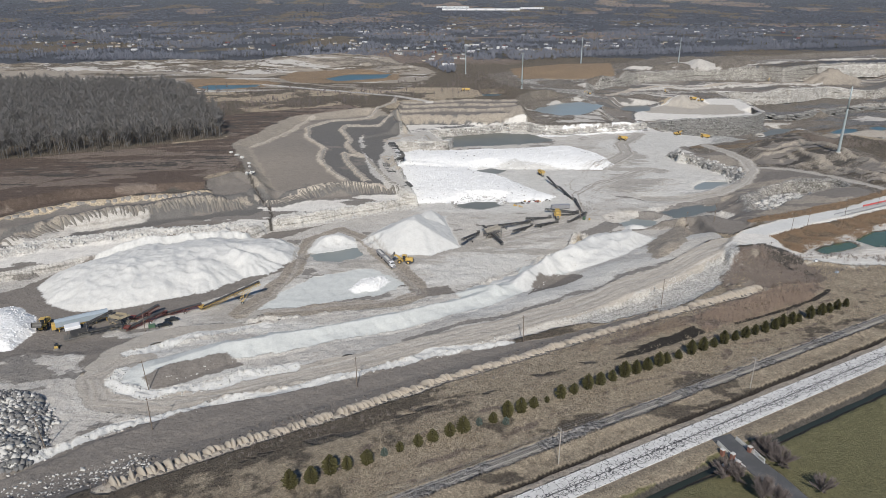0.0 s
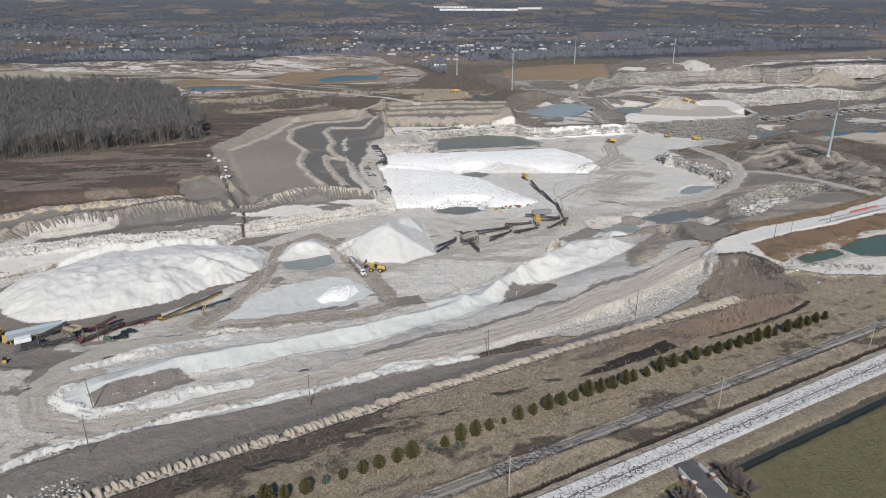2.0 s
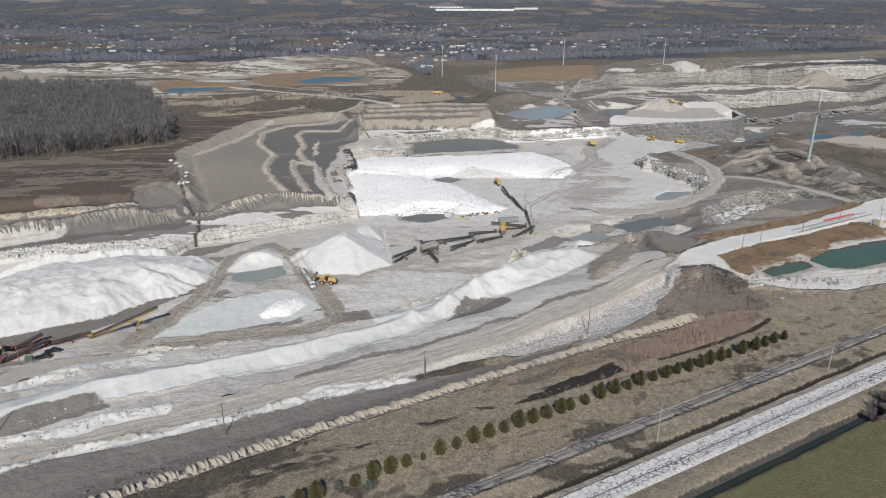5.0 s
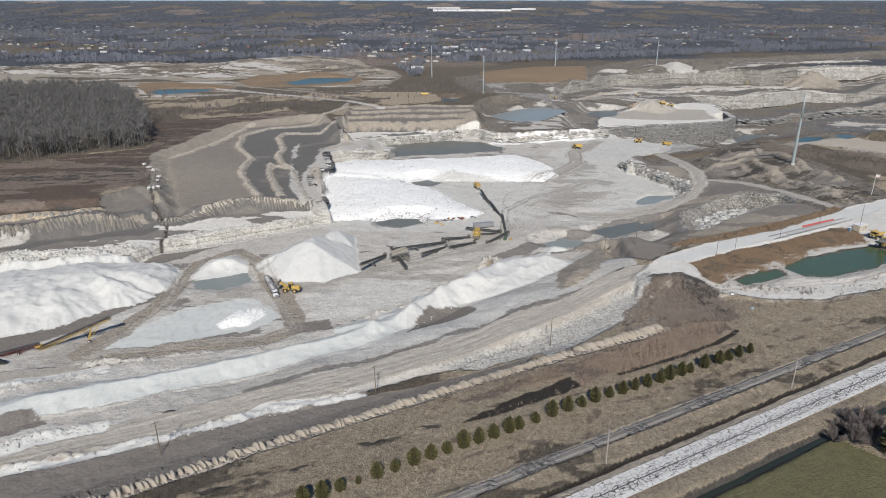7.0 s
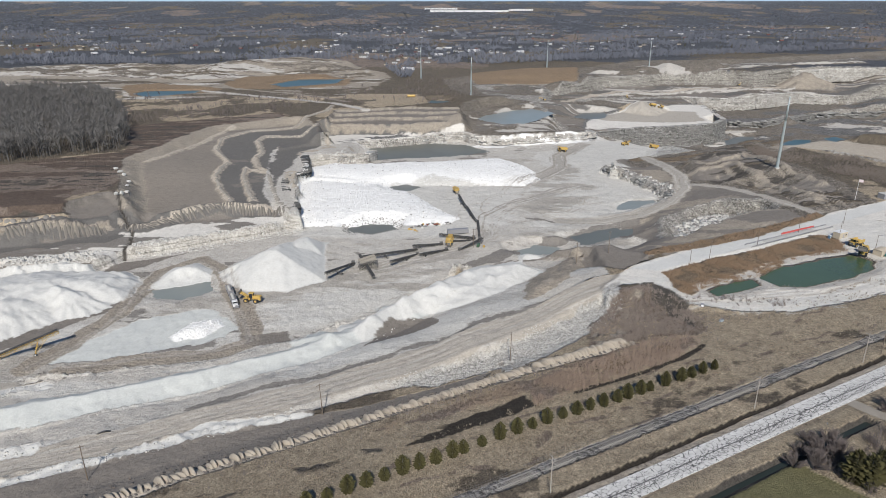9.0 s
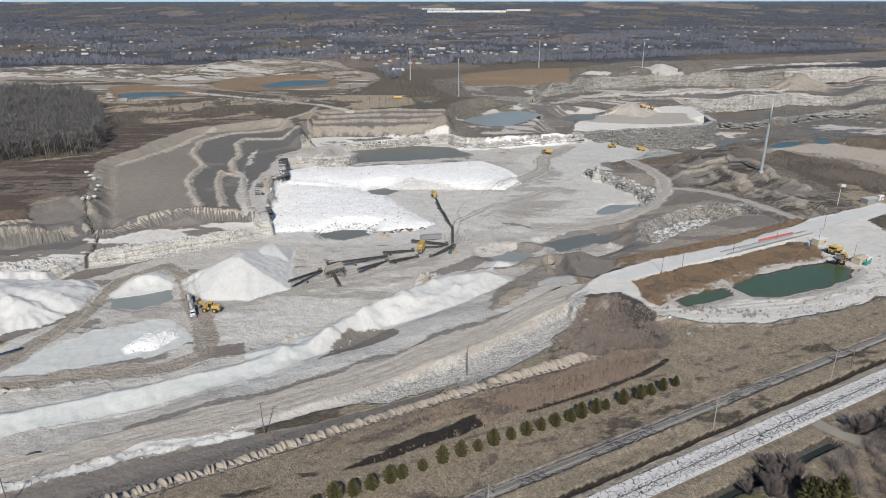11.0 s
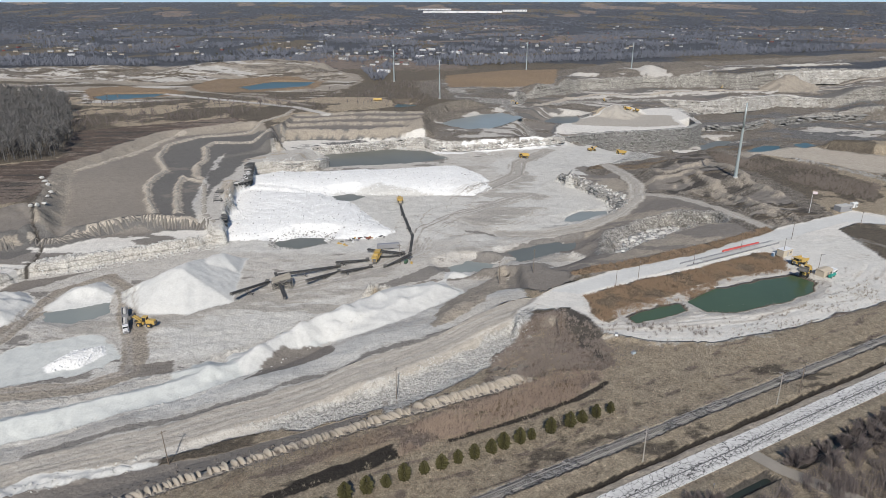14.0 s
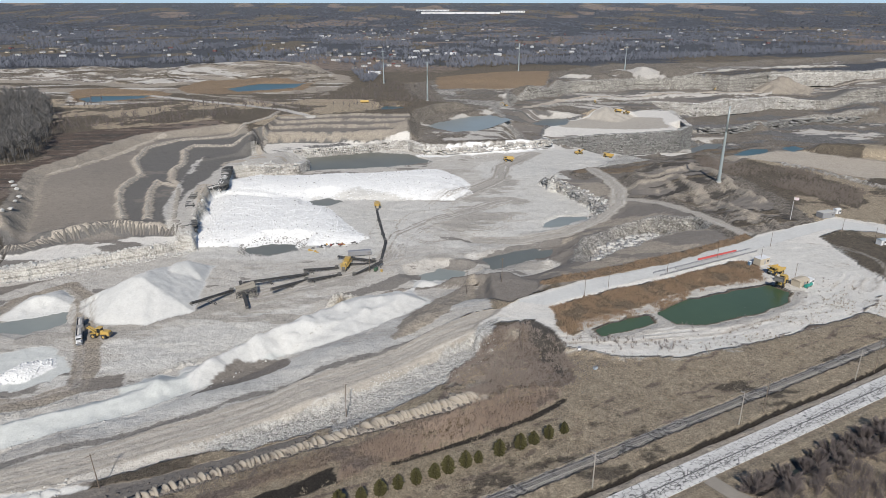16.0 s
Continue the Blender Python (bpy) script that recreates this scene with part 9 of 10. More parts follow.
part("cabin", box(B(), 0, 0, 0, 1.2, 1.2, 2.1, bevel=0.05), "porta", c)
part("roof", box(B(), 0, 0, 2.1, 1.3, 1.3, 0.2, taper=0.7), "white", c)
part("door", box(B(), 0, -0.61, 0.1, 0.8, 0.05, 1.9), "pale_blue", c)
yard_box("site_shed", "pale blue-white shed beside the entrance road", "shed", 3.6, 3.0, 2.6, "white", "pale_blue", 0.6, 1, 20, *SHED_E[0][:2])
yard_box("gatehouse", "low grey gatehouse with a flat roof", "gatehouse", 9.0, 4.5, 3.0, "grey", "concrete", 0, 2, 20, *GATEHOUSE[0][:2])
yard_box("site_shed", "small white shed at the entrance gate", "shed", 3.4, 2.6, 2.6, "white", "white", 0.5, 1, 20, *GATEHOUSE[1][:2])

c = thing("barrier", "long row of red plastic road barriers", "barrier", "")
n = 13
(xa, ya, _), (xb, yb, _) = RED_BAR
for k in range(n):
    t = (k + 0.5) / n
    m = at(xa + (xb - xa) * t, ya + (yb - ya) * t, heading(RED_BAR[0], RED_BAR[1]))
    ob = thing("road_barrier", "red plastic road barrier in a long row", "barrier", "row of red barriers", m)
    part("block", prism(B(), [(-0.32, 0), (0.32, 0), (0.3, 0.25), (0.14, 0.5), (0.11, 0.95), (-0.11, 0.95), (-0.14, 0.5), (-0.3, 0.25)], -0.96, 0.96), "red", ob)
    part("base_strip", box(B(), 0, 0, 0.0, 1.9, 0.68, 0.06), "white", ob)
bpy.data.objects.remove(c)

c = thing("truck_scale", "steel truck scale deck with dark side rails", "truck scale", "")
(xa, ya, _), (xb, yb, _) = SCALE
m = at((xa + xb) / 2, (ya + yb) / 2, heading(SCALE[0], SCALE[1]))
c.matrix_world = m
L = math.hypot(xb - xa, yb - ya)
part("deck", box(B(), 0, 2.2, 0.02, L * 0.6, 3.4, 0.25), "concrete", c)
for sy in (0.3, 4.1):
    rl = B()
    beam(rl, (-L / 2, sy, 0.75), (L / 2, sy, 0.75), 0.14)
    beam(rl, (-L / 2, sy, 0.4), (L / 2, sy, 0.4), 0.1)
    for k in range(20):
        x = -L / 2 + L * k / 19
        beam(rl, (x, sy, 0), (x, sy, 0.8), 0.12)
    part("guard_rail", rl, "grey", c)

c = thing("flagpole", "white flagpole with a striped flag", "flagpole", "", at(FLAGPOLE[0][0], FLAGPOLE[0][1], 0))
part("pole", tube(B(), (0, 0, 0), (0, 0, 13), 0.14, 0.07, 8), "white", c)
bm = B()
rows_ = []
for k in range(9):
    x = 0.1 + k * 0.33
    rows_.append([bm.verts.new((x, 0.18 * math.sin(k * 1.1), z_ - 0.04 * k)) for z_ in (12.8, 11.2)])
for p, q in zip(rows_, rows_[1:]):
    bm.faces.new((p[0], q[0], q[1], p[1]))
part("flag", bm, "cloth", c)
part("truck_ball", tube(B(), (0, 0, 13), (0, 0, 13.2), 0.12, seg=8), "yellow", c)

# yellow tank beside the far track, junk in the grass
c = thing("storage_tank", "yellow horizontal storage tank beside a far track", "tank", "", at(TANK_YELLOW[0][0], TANK_YELLOW[0][1], 5))
part("vessel", tube(B(), (-5, 0, 1.8), (5, 0, 1.8), 1.5, seg=14), "yellow", c)
for x in (-3, 3):
    part("saddle", box(B(), x, 0, 0, 0.6, 2.4, 0.8), "steel", c)
for k, (x, y, z) in enumerate(JUNK):
    c = thing("discarded_crate", "discarded pale crate in the dry grass", "crate", "roadside litter", at(x, y, 30 + 40 * k))
    part("crate_box", box(B(), 0, 0, 0, 1.4, 1.0, 0.8, taper=0.92), ["pale_blue", "white"][k], c)
    part("lid", box(B(), 0.1, 0.1, 0.8, 1.4, 1.0, 0.08), "grey", c)

# gateway on the driveway
for k, (x, y, z) in enumerate(PIER):
    c = thing("brick_pier", "red brick gate pier with a pale stone cap", "gate pier", "brick gate piers", at(x, y, ROAD_TURN))
    part("shaft", box(B(), 0, 0, -0.2, 0.9, 0.9, 2.0), "brick", c)
    part("cap", box(B(), 0, 0, 1.8, 1.15, 1.15, 0.2, taper=0.8), "stone", c)
for (a, b) in ((GATES[0], GATES[1]), (GATES[2], GATES[3])):
    c = thing("white_gate", "open white railed gate beside the driveway", "gate", "white gates", at(a[0], a[1], heading(a, b)))
    l = math.hypot(b[0] - a[0], b[1] - a[1])
    bm = B()
    for z_ in (0.25, 1.45):
        beam(bm, (0, 0, z_), (l, 0, z_), 0.14)
    for x_ in (0.05, l - 0.05):
        beam(bm, (x_, 0, 0.1), (x_, 0, 1.6), 0.16)
    part("gate_frame", bm, "white", c)
    n = int(l / 0.32)
    for k in range(1, n):
        part("slat", beam(B(), (l * k / n, 0, 0.25), (l * k / n, 0, 1.45), 0.1), "white", c)
for off in (-3.0, 3.0):
    a, b = Vector(DRIVE[0]), Vector(DRIVE[1])
    d = (b - a).normalized()
    s = Vector((-d.y, d.x, 0)) * off
    c = thing("culvert_wall", "low pale concrete culvert wall beside the driveway", "wall", "culvert walls")
    part("wall", beam(B(), a + d * 2.5 + s + Vector((0, 0, 0.3)), b - d * 1 + s * 1.1 + Vector((0, 0, 0.3)), 0.8, 0.6), "concrete", c)
    part("coping", beam(B(), a + d * 2.4 + s + Vector((0, 0, 0.64)), b - d * 0.9 + s * 1.1 + Vector((0, 0, 0.64)), 0.9, 0.12), "concrete", c)


# ---- loose stone ----
def rock(seed, size):
    r = np.random.default_rng(seed)
    bm = B()
    bmesh.ops.create_icosphere(bm, subdivisions=1, radius=1)
    k = r.uniform(0.6, 1.15, 3)
    for v_ in bm.verts:
        v_.co = Vector((v_.co.x * k[0], v_.co.y * k[1], v_.co.z * k[2] * 0.75)) * size * r.uniform(0.72, 1.12)
    return bm


for k, (x, y, z) in enumerate(BOULDERS):
    bm = rock(50 + k, 1.9)
    ob = new("boulder", mesh_of(bm, "boulder", "stone"))
    ob.matrix_world = at(x, y, 40 * k) @ pose(0, 0, 0.7)
    tagged(ob, "pale limestone boulder set in a row on bare soil", "boulder", "row of boulders")


def band(pts, width):
    """The outline of a strip along a line."""
    return shifted(pts, width) + shifted(pts, -width)[::-1]


def rubble(name, pts, n, sizes, material, label, seed, lift=0.1, dry=-20.2):
    """Loose blocks strewn over an outline."""
    r = np.random.default_rng(seed)
    shapes_ = []
    for k in range(8):
        kx = r.uniform(0.6, 1.2, 3)
        vv = np.array([(a_, b_, c_) for c_ in (-0.6, 0.6) for a_, b_ in ((-0.8, -0.8), (0.8, -0.8), (0.8, 0.8), (-0.8, 0.8))]) * kx * r.uniform(0.55, 1.15, (8, 3))
        vv = vv @ np.array(Euler((r.uniform(-.5, .5), r.uniform(-.5, .5), 0)).to_matrix())
        ff = np.array(((4, 5, 6), (4, 6, 7), (0, 1, 5), (0, 5, 4), (1, 2, 6), (1, 6, 5), (2, 3, 7), (2, 7, 6), (3, 0, 4), (3, 4, 7)))
        shapes_.append((vv, ff))
    p = np.array(pts)[:, :2]
    lo_, hi_ = p.min(0), p.max(0)
    x, y = r.uniform(lo_[0], hi_[0], n * 4), r.uniform(lo_[1], hi_[1], n * 4)
    ok_ = inside_of(x + fbm(x, y, 8, 2, seed) * 2, y, pts)
    ok_ &= heights(x, y) > dry
    x, y = x[ok_][:n], y[ok_][:n]
    s = sizes[0] + (sizes[1] - sizes[0]) * r.uniform(0, 1, len(x)) ** 3
    z = heights(x, y) + s * lift
    vs_, fs_, o = [], [], 0
    for i in range(len(x)):
        v_, f_2 = shapes_[i % 8]
        t = r.uniform(0, 6.283)
        c_, q_ = math.cos(t) * s[i], math.sin(t) * s[i]
        vs_.append(np.stack([v_[:, 0] * c_ - v_[:, 1] * q_ + x[i], v_[:, 0] * q_ + v_[:, 1] * c_ + y[i], v_[:, 2] * s[i] + z[i]], 1))
        fs_.append(f_2 + o)
        o += len(v_)
    return tagged(new(name, arrays_mesh(name, np.concatenate(vs_), np.concatenate(fs_), material)), label, "rubble", kind="stuff")


WHITE_STONE = plain("fresh_white_limestone", (0.74, 0.74, 0.73), 0.9, 0, 0.15, 1.0, 0.1)
DARK_STONE = plain("dark_grey_limestone", (0.27, 0.26, 0.245), 0.9, 0, 0.3, 1.0, 0.1)
BLUE_STONE = plain("blue_grey_limestone", (0.16, 0.16, 0.158), 0.9, 0, 0.3, 1.0, 0.1)
rubble("blasted_rubble", MUCK_A, 3200, (0.15, 0.75), WHITE_STONE, "fresh white blasted limestone rubble", 1)
rubble("blasted_rubble", MUCK_B, 3000, (0.15, 0.7), WHITE_STONE, "fresh white blasted limestone rubble", 2)
rubble("pool_rubble", [(a_ + (a_ - 25) * 0.45, b_ + (b_ - 429) * 0.7, 0) for a_, b_, c_ in WATER_B], 420, (0.2, 0.7), DARK_STONE, "grey blocks round a pool in white rubble", 27, 0.15)
rubble("dark_rubble", MUCK_B, 350, (0.2, 0.65), DARK_STONE, "scattered dark blocks on white rubble", 3)
rubble("dark_rubble", MUCK_A, 300, (0.2, 0.6), DARK_STONE, "scattered dark blocks on white rubble", 4)
rubble("grey_rubble", RUBBLE_SW, 1800, (0.25, 1.1), "stone", "pale grey limestone blocks in a heap", 5, 0.25)
rubble("grey_rubble", RUBBLE_SW, 2600, (0.25, 1.2), BLUE_STONE, "damp grey limestone blocks in a heap", 11, 0.25)
rubble("white_rubble", WEST_PILE, 400, (0.2, 0.5), WHITE_STONE, "white crushed limestone", 6)
rubble("white_rubble", PILE_T, 250, (0.2, 0.6), WHITE_STONE, "white crushed limestone", 7)

for line, n_, s_ in ((EDGE_WHITE, 1500, 21), (EDGE_IN, 500, 22), (BERM_N, 400, 23)):
    rubble("edge_clods", band(line, 3.2), n_, (0.12, 0.5), "stone", "pale lumps of limestone along the track's edge", s_, 0.15, -60)
rubble("edge_clods", band(shifted(BERM, -9.5), 2.2), 900, (0.12, 0.45), "stone", "pale lumps of limestone at the berm's foot", 24, 0.15, -60)
rubble("bank_gravel", BANKSLOPE, 3800, (0.1, 0.34), "stone", "pale gravel strewn down the track's bank", 25, 0.2, -60)
rubble("bank_gravel", BANKSLOPE, 1500, (0.1, 0.3), DARK_STONE, "grey gravel strewn down the track's bank", 26, 0.2, -60)
STONY = [road_point(-60, 166.5), road_point(150, 166.5), road_point(215, 164), road_point(215, 169), road_point(150, 173), road_point(-60, 174)]
# mud colour, darkened to carry the shadows among the clods too
CLOD = plain("mud_and_shadow_clods", (0.115, 0.103, 0.093), 0.95, 0, 0.25, 1.0, 0.1)
rubble("mud_clods", STONY, 2600, (0.15, 0.7), CLOD, "clods of mud and stone beside the track, darkened for their shadows", 8, 0.2)
rubble("strewn_stones", STONY, 500, (0.1, 0.4), DARK_STONE, "pale stones strewn over dark mud", 18)
rubble("strewn_stones", [road_point(-75, 168), road_point(0, 166), road_point(0, 178), road_point(-75, 182)], 900, (0.12, 0.6), "stone", "pale stones strewn over dark mud", 9)
rubble("rock_pile", [(p_[0], p_[1], 0) for p_ in HOLLOW], 1100, (0.4, 2.4), "stone", "tumbled pale limestone blocks in a hollow", 10, dry=-60)

# dark grey blocks put the rim's shadow into the stone colour
rubble("rim_rock", band(RIMROCK, 5), 420, (0.4, 1.7), DARK_STONE, "broken grey rock along the ramp's edge", 12, 0.3, -60)
rubble("rim_rock", band(RIMROCK, 6), 300, (0.4, 1.5), "stone", "broken pale rock along the ramp's edge", 13, 0.3, -60)
rubble("rock_pile", [(p_[0], p_[1], 0) for p_ in HOLLOW], 700, (0.4, 2.0), DARK_STONE, "tumbled grey limestone blocks in a hollow", 14, 0.2, -60)
rubble("ledge_rubble", band(LEDGE_BAND, 7), 1500, (0.2, 1.0), "stone", "broken pale limestone along a ledge", 15, 0.2, -60)
rubble("ledge_rubble", band(ROCKFACE, 7), 900, (0.2, 1.0), "stone", "broken pale limestone along a ledge", 16, 0.2, -60)
rubble("wall_foot_rubble", band(BANDWALL, 6), 800, (0.3, 1.3), "stone", "fallen limestone at the foot of the quarry wall", 17, 0.2, -60)


# ---- rock faces: beds of jointed blocks, set back and jutting ----
def beds_material(name, light, dark, stain):
    m, nt, bsdf = fresh(name)
    geo = nt.nodes.new("ShaderNodeNewGeometry")
    pos, isle = geo.outputs["Position"], geo.outputs["Random Per Island"]
    bed = noise_of(nt, pos, 1.0, 4, 0.6, (0.015, 0.015, 0.6))
    blot = noise_of(nt, pos, 0.12, 5, 0.65)
    grain_ = noise_of(nt, pos, 1.4, 5, 0.7)
    col = ramp(nt, calc(nt, "ADD", calc(nt, "MULTIPLY", bed, 0.6), calc(nt, "MULTIPLY", isle, 0.4)), [(0.3, dark), (0.48, tuple((a_ + b_) / 2 for a_, b_ in zip(light, dark))), (0.68, light)])
    col = blend(nt, ramp(nt, blot, [(0.46, (0, 0, 0)), (0.62, (0.75, 0.75, 0.75))]), col, stain)
    col = blend(nt, 1.0, col, ramp(nt, grain_, [(0.3, (0.6, 0.59, 0.58)), (0.5, (1, 1, 1)), (0.7, (1.15, 1.15, 1.14))]), "MULTIPLY")
    nt.links.new(col, bsdf.inputs["Base Color"])
    bsdf.inputs["Roughness"].default_value = 0.95
    b = nt.nodes.new("ShaderNodeBump")
    b.inputs["Strength"].default_value, b.inputs["Distance"].default_value = 0.8, 0.3
    nt.links.new(grain_, b.inputs["Height"])
    nt.links.new(b.outputs[0], bsdf.inputs["Normal"])
    return m


BEDS_PALE = beds_material("pale_bedded_limestone", (0.58, 0.56, 0.52), (0.36, 0.34, 0.31), (0.30, 0.28, 0.25))
BEDS_GREY = beds_material("grey_bedded_limestone", (0.31, 0.305, 0.29), (0.11, 0.108, 0.10), (0.20, 0.195, 0.185))
# near-black tones put the east-facing cliff's shade into the rock colour
BEDS_SHADED = beds_material("shade_dark_limestone", (0.16, 0.155, 0.145), (0.035, 0.034, 0.032), (0.08, 0.077, 0.072))


def rock_face(pts, drop, material, label, seed, bed=(0.6, 1.5), block=(1.2, 4.5), batter=0.10, jut=0.55, side=-1, crumble=0.12, push=1.5):
    """Courses of blocks under the line pts, which runs along the top edge; side -1 faces to the right of the way."""
    r = np.random.default_rng(seed)
    p = np.array(pts, float)
    seg = np.hypot(*(p[1:, :2] - p[:-1, :2]).T)
    run = np.concatenate([[0], np.cumsum(seg)])
    corner = np.array(((-0.5, 0, 0), (0.5, 0, 0), (0.5, 1, 0), (-0.5, 1, 0), (-0.5, 0, 1), (0.5, 0, 1), (0.5, 1, 1), (-0.5, 1, 1)))
    quads_ = np.array(((4, 5, 6, 7), (2, 3, 7, 6), (0, 4, 7, 3), (1, 2, 6, 5), (0, 3, 2, 1)))
    if side < 0:
        quads_ = quads_[:, ::-1]
    vs_, fs_, o = [], [], 0
    z = 0.0
    while z < drop:
        thick = min(r.uniform(*bed), drop - z + 0.3)
        layer_out = r.uniform(-0.5, 0.5) * jut
        s_ = -r.uniform(0, 2)
        while s_ < run[-1]:
            wide = r.uniform(*block)
            m_s = min(max(s_ + wide / 2, 0), run[-1])
            s_ += wide
            if r.uniform() < crumble * (2.5 if z < 1.0 else 1.0):
                continue
            cx, cy, cz = (np.interp(m_s, run, p[:, k]) for k in range(3))
            a_, b_ = max(m_s - 2, 0), min(m_s + 2, run[-1])
            ex, ey = np.interp(b_, run, p[:, 0]) - np.interp(a_, run, p[:, 0]), np.interp(b_, run, p[:, 1]) - np.interp(a_, run, p[:, 1])
            n_ = math.hypot(ex, ey) or 1
            ex, ey = ex / n_, ey / n_
            out_ = batter * z + layer_out + r.uniform(-0.5, 0.5) * jut + 0.6 * jut * math.sin(m_s * 0.19 + seed) + push
            v_ = corner * np.array((wide * 0.98, out_ + 3.0, thick * 0.97)) + np.array((0, -3.0, 0))
            v_ = v_ + r.uniform(-0.12, 0.12, v_.shape)
            nx_, ny_ = -ey * side, ex * side
            vs_.append(np.stack([cx + v_[:, 0] * ex + v_[:, 1] * nx_, cy + v_[:, 0] * ey + v_[:, 1] * ny_, cz - z - thick + v_[:, 2]], 1))
            fs_.append(quads_ + o)
            o += 8
        z += thick
    tagged(new("rock_face", arrays_mesh("rock_face", np.concatenate(vs_), np.concatenate(fs_), material)), label, "rock face", kind="stuff")


rock_face(MUCK_CLIFF, 11.5, BEDS_SHADED, "jointed limestone cliff above white rubble, coloured dark for its shade", 1, (0.6, 1.4), (0.8, 2.4), 0.02, 1.3, push=3.0)
rock_face(MUCK_NORTH, 9.5, BEDS_PALE, "pale bedded limestone wall above white rubble", 2, (0.6, 1.4), (1, 3.5), 0.05, 0.5, crumble=0.06, push=2.5)
rock_face(WATER_WALL, 8.0, BEDS_PALE, "pale bedded limestone wall above a grey pool", 3, (0.7, 1.8), (1, 3), 0.05, 0.4, crumble=0.04, push=2.5)
rock_face(WHITE_WALL, 6.0, BEDS_PALE, "broken pale limestone wall of the quarry", 4, (0.6, 1.6), (1.0, 4), 0.5, 1.4, crumble=0.3, push=4.0)
rock_face(BENCH_EDGE, 27, BEDS_GREY, "tall grey bedded limestone face below a bench", 5, (0.5, 1.3), (0.8, 2.8), 0.03, 0.5, crumble=0.05, push=4.0)
rock_face(BENCH_EAST, 26, BEDS_PALE, "tall pale bedded limestone face below a bench", 6, (0.5, 1.3), (0.8, 2.8), 0.03, 0.5, crumble=0.05, push=4.0)
rock_face([(a_, b_, c_ + 8) for a_, b_, c_ in FOOT_A[1:]], 9, BEDS_GREY, "low grey limestone face in the deep workings", 7, (0.8, 2.0), (2, 7), 0.15, 1.4, crumble=0.25, push=4.0)
rock_face([(440, 1089, -29), (508, 1064, -29), (544, 1054, -22), (643, 1124, -27), (700, 1109, -31)], 20, BEDS_PALE, "pale bedded limestone face in the deep workings", 8, (0.6, 1.6), (1, 4), 0.1, 0.7, crumble=0.06, push=4.0)
rock_face([(680, 1226, -4), (770, 1260, -3), (865, 1254, -1), (1000, 1334, 0), (1250, 1504, 1)], 22, BEDS_PALE, "pale bedded limestone face along the quarry's far edge", 9, (0.6, 1.6), (1, 4), 0.2, 0.8, crumble=0.08, push=4.0)
rock_face([(a_, b_, -14.2) for a_, b_, c_ in RIMROCK[::-1]], 6.5, BEDS_GREY, "broken grey rock ledge beside the ramp", 10, (0.5, 1.2), (0.8, 3), 0.3, 1.6, 1, 0.3)

# ---- the berm of bulldozed soil: close-set lobes across its line ----
def lobes(pts, spacing, length, width, rise, seed, shift=0.0):
    r = np.random.default_rng(seed)
    rings, seg = 3, 8
    tv = [(0.0, 0.0, 1.0)]
    for k in range(1, rings + 1):
        el = k / rings * 1.5708
        tv += [(math.sin(el) * math.cos(q * 6.2832 / seg), math.sin(el) * math.sin(q * 6.2832 / seg), math.cos(el)) for q in range(seg)]
    tf = [(0, 1 + q, 1 + (q + 1) % seg) for q in range(seg)]
    for k in range(rings - 1):
        for q in range(seg):
            a_, b_ = 1 + k * seg + q, 1 + k * seg + (q + 1) % seg
            tf += [(a_, a_ + seg, b_ + seg), (a_, b_ + seg, b_)]
    tv, tf = np.array(tv), np.array(tf)
    vs_, fs_, o = [], [], 0
    line = shifted(pts, shift)
    for (xa, ya, _), (xb, yb, _) in zip(line, line[1:]):
        run = math.hypot(xb - xa, yb - ya)
        turn = math.atan2(yb - ya, xb - xa)
        for k in range(int(run / spacing)):
            t = (k + r.uniform(0.2, 0.8)) * spacing / run
            x, y = xa + (xb - xa) * t + r.normal() * 0.15, ya + (yb - ya) * t + r.normal() * 0.15
            if r.uniform() < 0.04:
                continue
            a_ = turn + r.normal() * 0.16 + 0.25
            v_ = tv * np.array((width * r.uniform(0.75, 1.15), length * r.uniform(0.7, 1.15), rise * r.uniform(0.6, 1.15))) * r.uniform(0.88, 1.12, tv.shape)
            c_, q_ = math.cos(a_), math.sin(a_)
            ax_, ay_ = v_[:, 0] * c_ - v_[:, 1] * q_ + x, v_[:, 0] * q_ + v_[:, 1] * c_ + y
            vs_.append(np.stack([ax_, ay_, v_[:, 2] + heights(ax_, ay_) - 0.25], 1))
            fs_.append(tf + o)
            o += len(tv)
    return np.concatenate(vs_), np.concatenate(fs_)


LOAM = plain("pale_tan_loam", (0.37, 0.325, 0.265), 0.95, 0, 0.4, 0.8, 0.1, (0.25, 0.22, 0.185))
v, f_ = lobes(RIDGED, 1.45, 3.3, 0.76, 2.0, 401)
tagged(new("lobed_berm", arrays_mesh("lobed_berm", v, f_, LOAM)), "long berm of bulldozed tan soil in close lobes", "berm", kind="stuff")
SILT = plain("damp_grey_silt", (0.19, 0.172, 0.15), 0.95, 0, 0.5, 0.6, 0.1, (0.10, 0.088, 0.075))
SPILL = plain("grey_spilt_soil", (0.265, 0.245, 0.215), 0.95, 0, 0.5, 0.5, 0.1, (0.2, 0.18, 0.155))
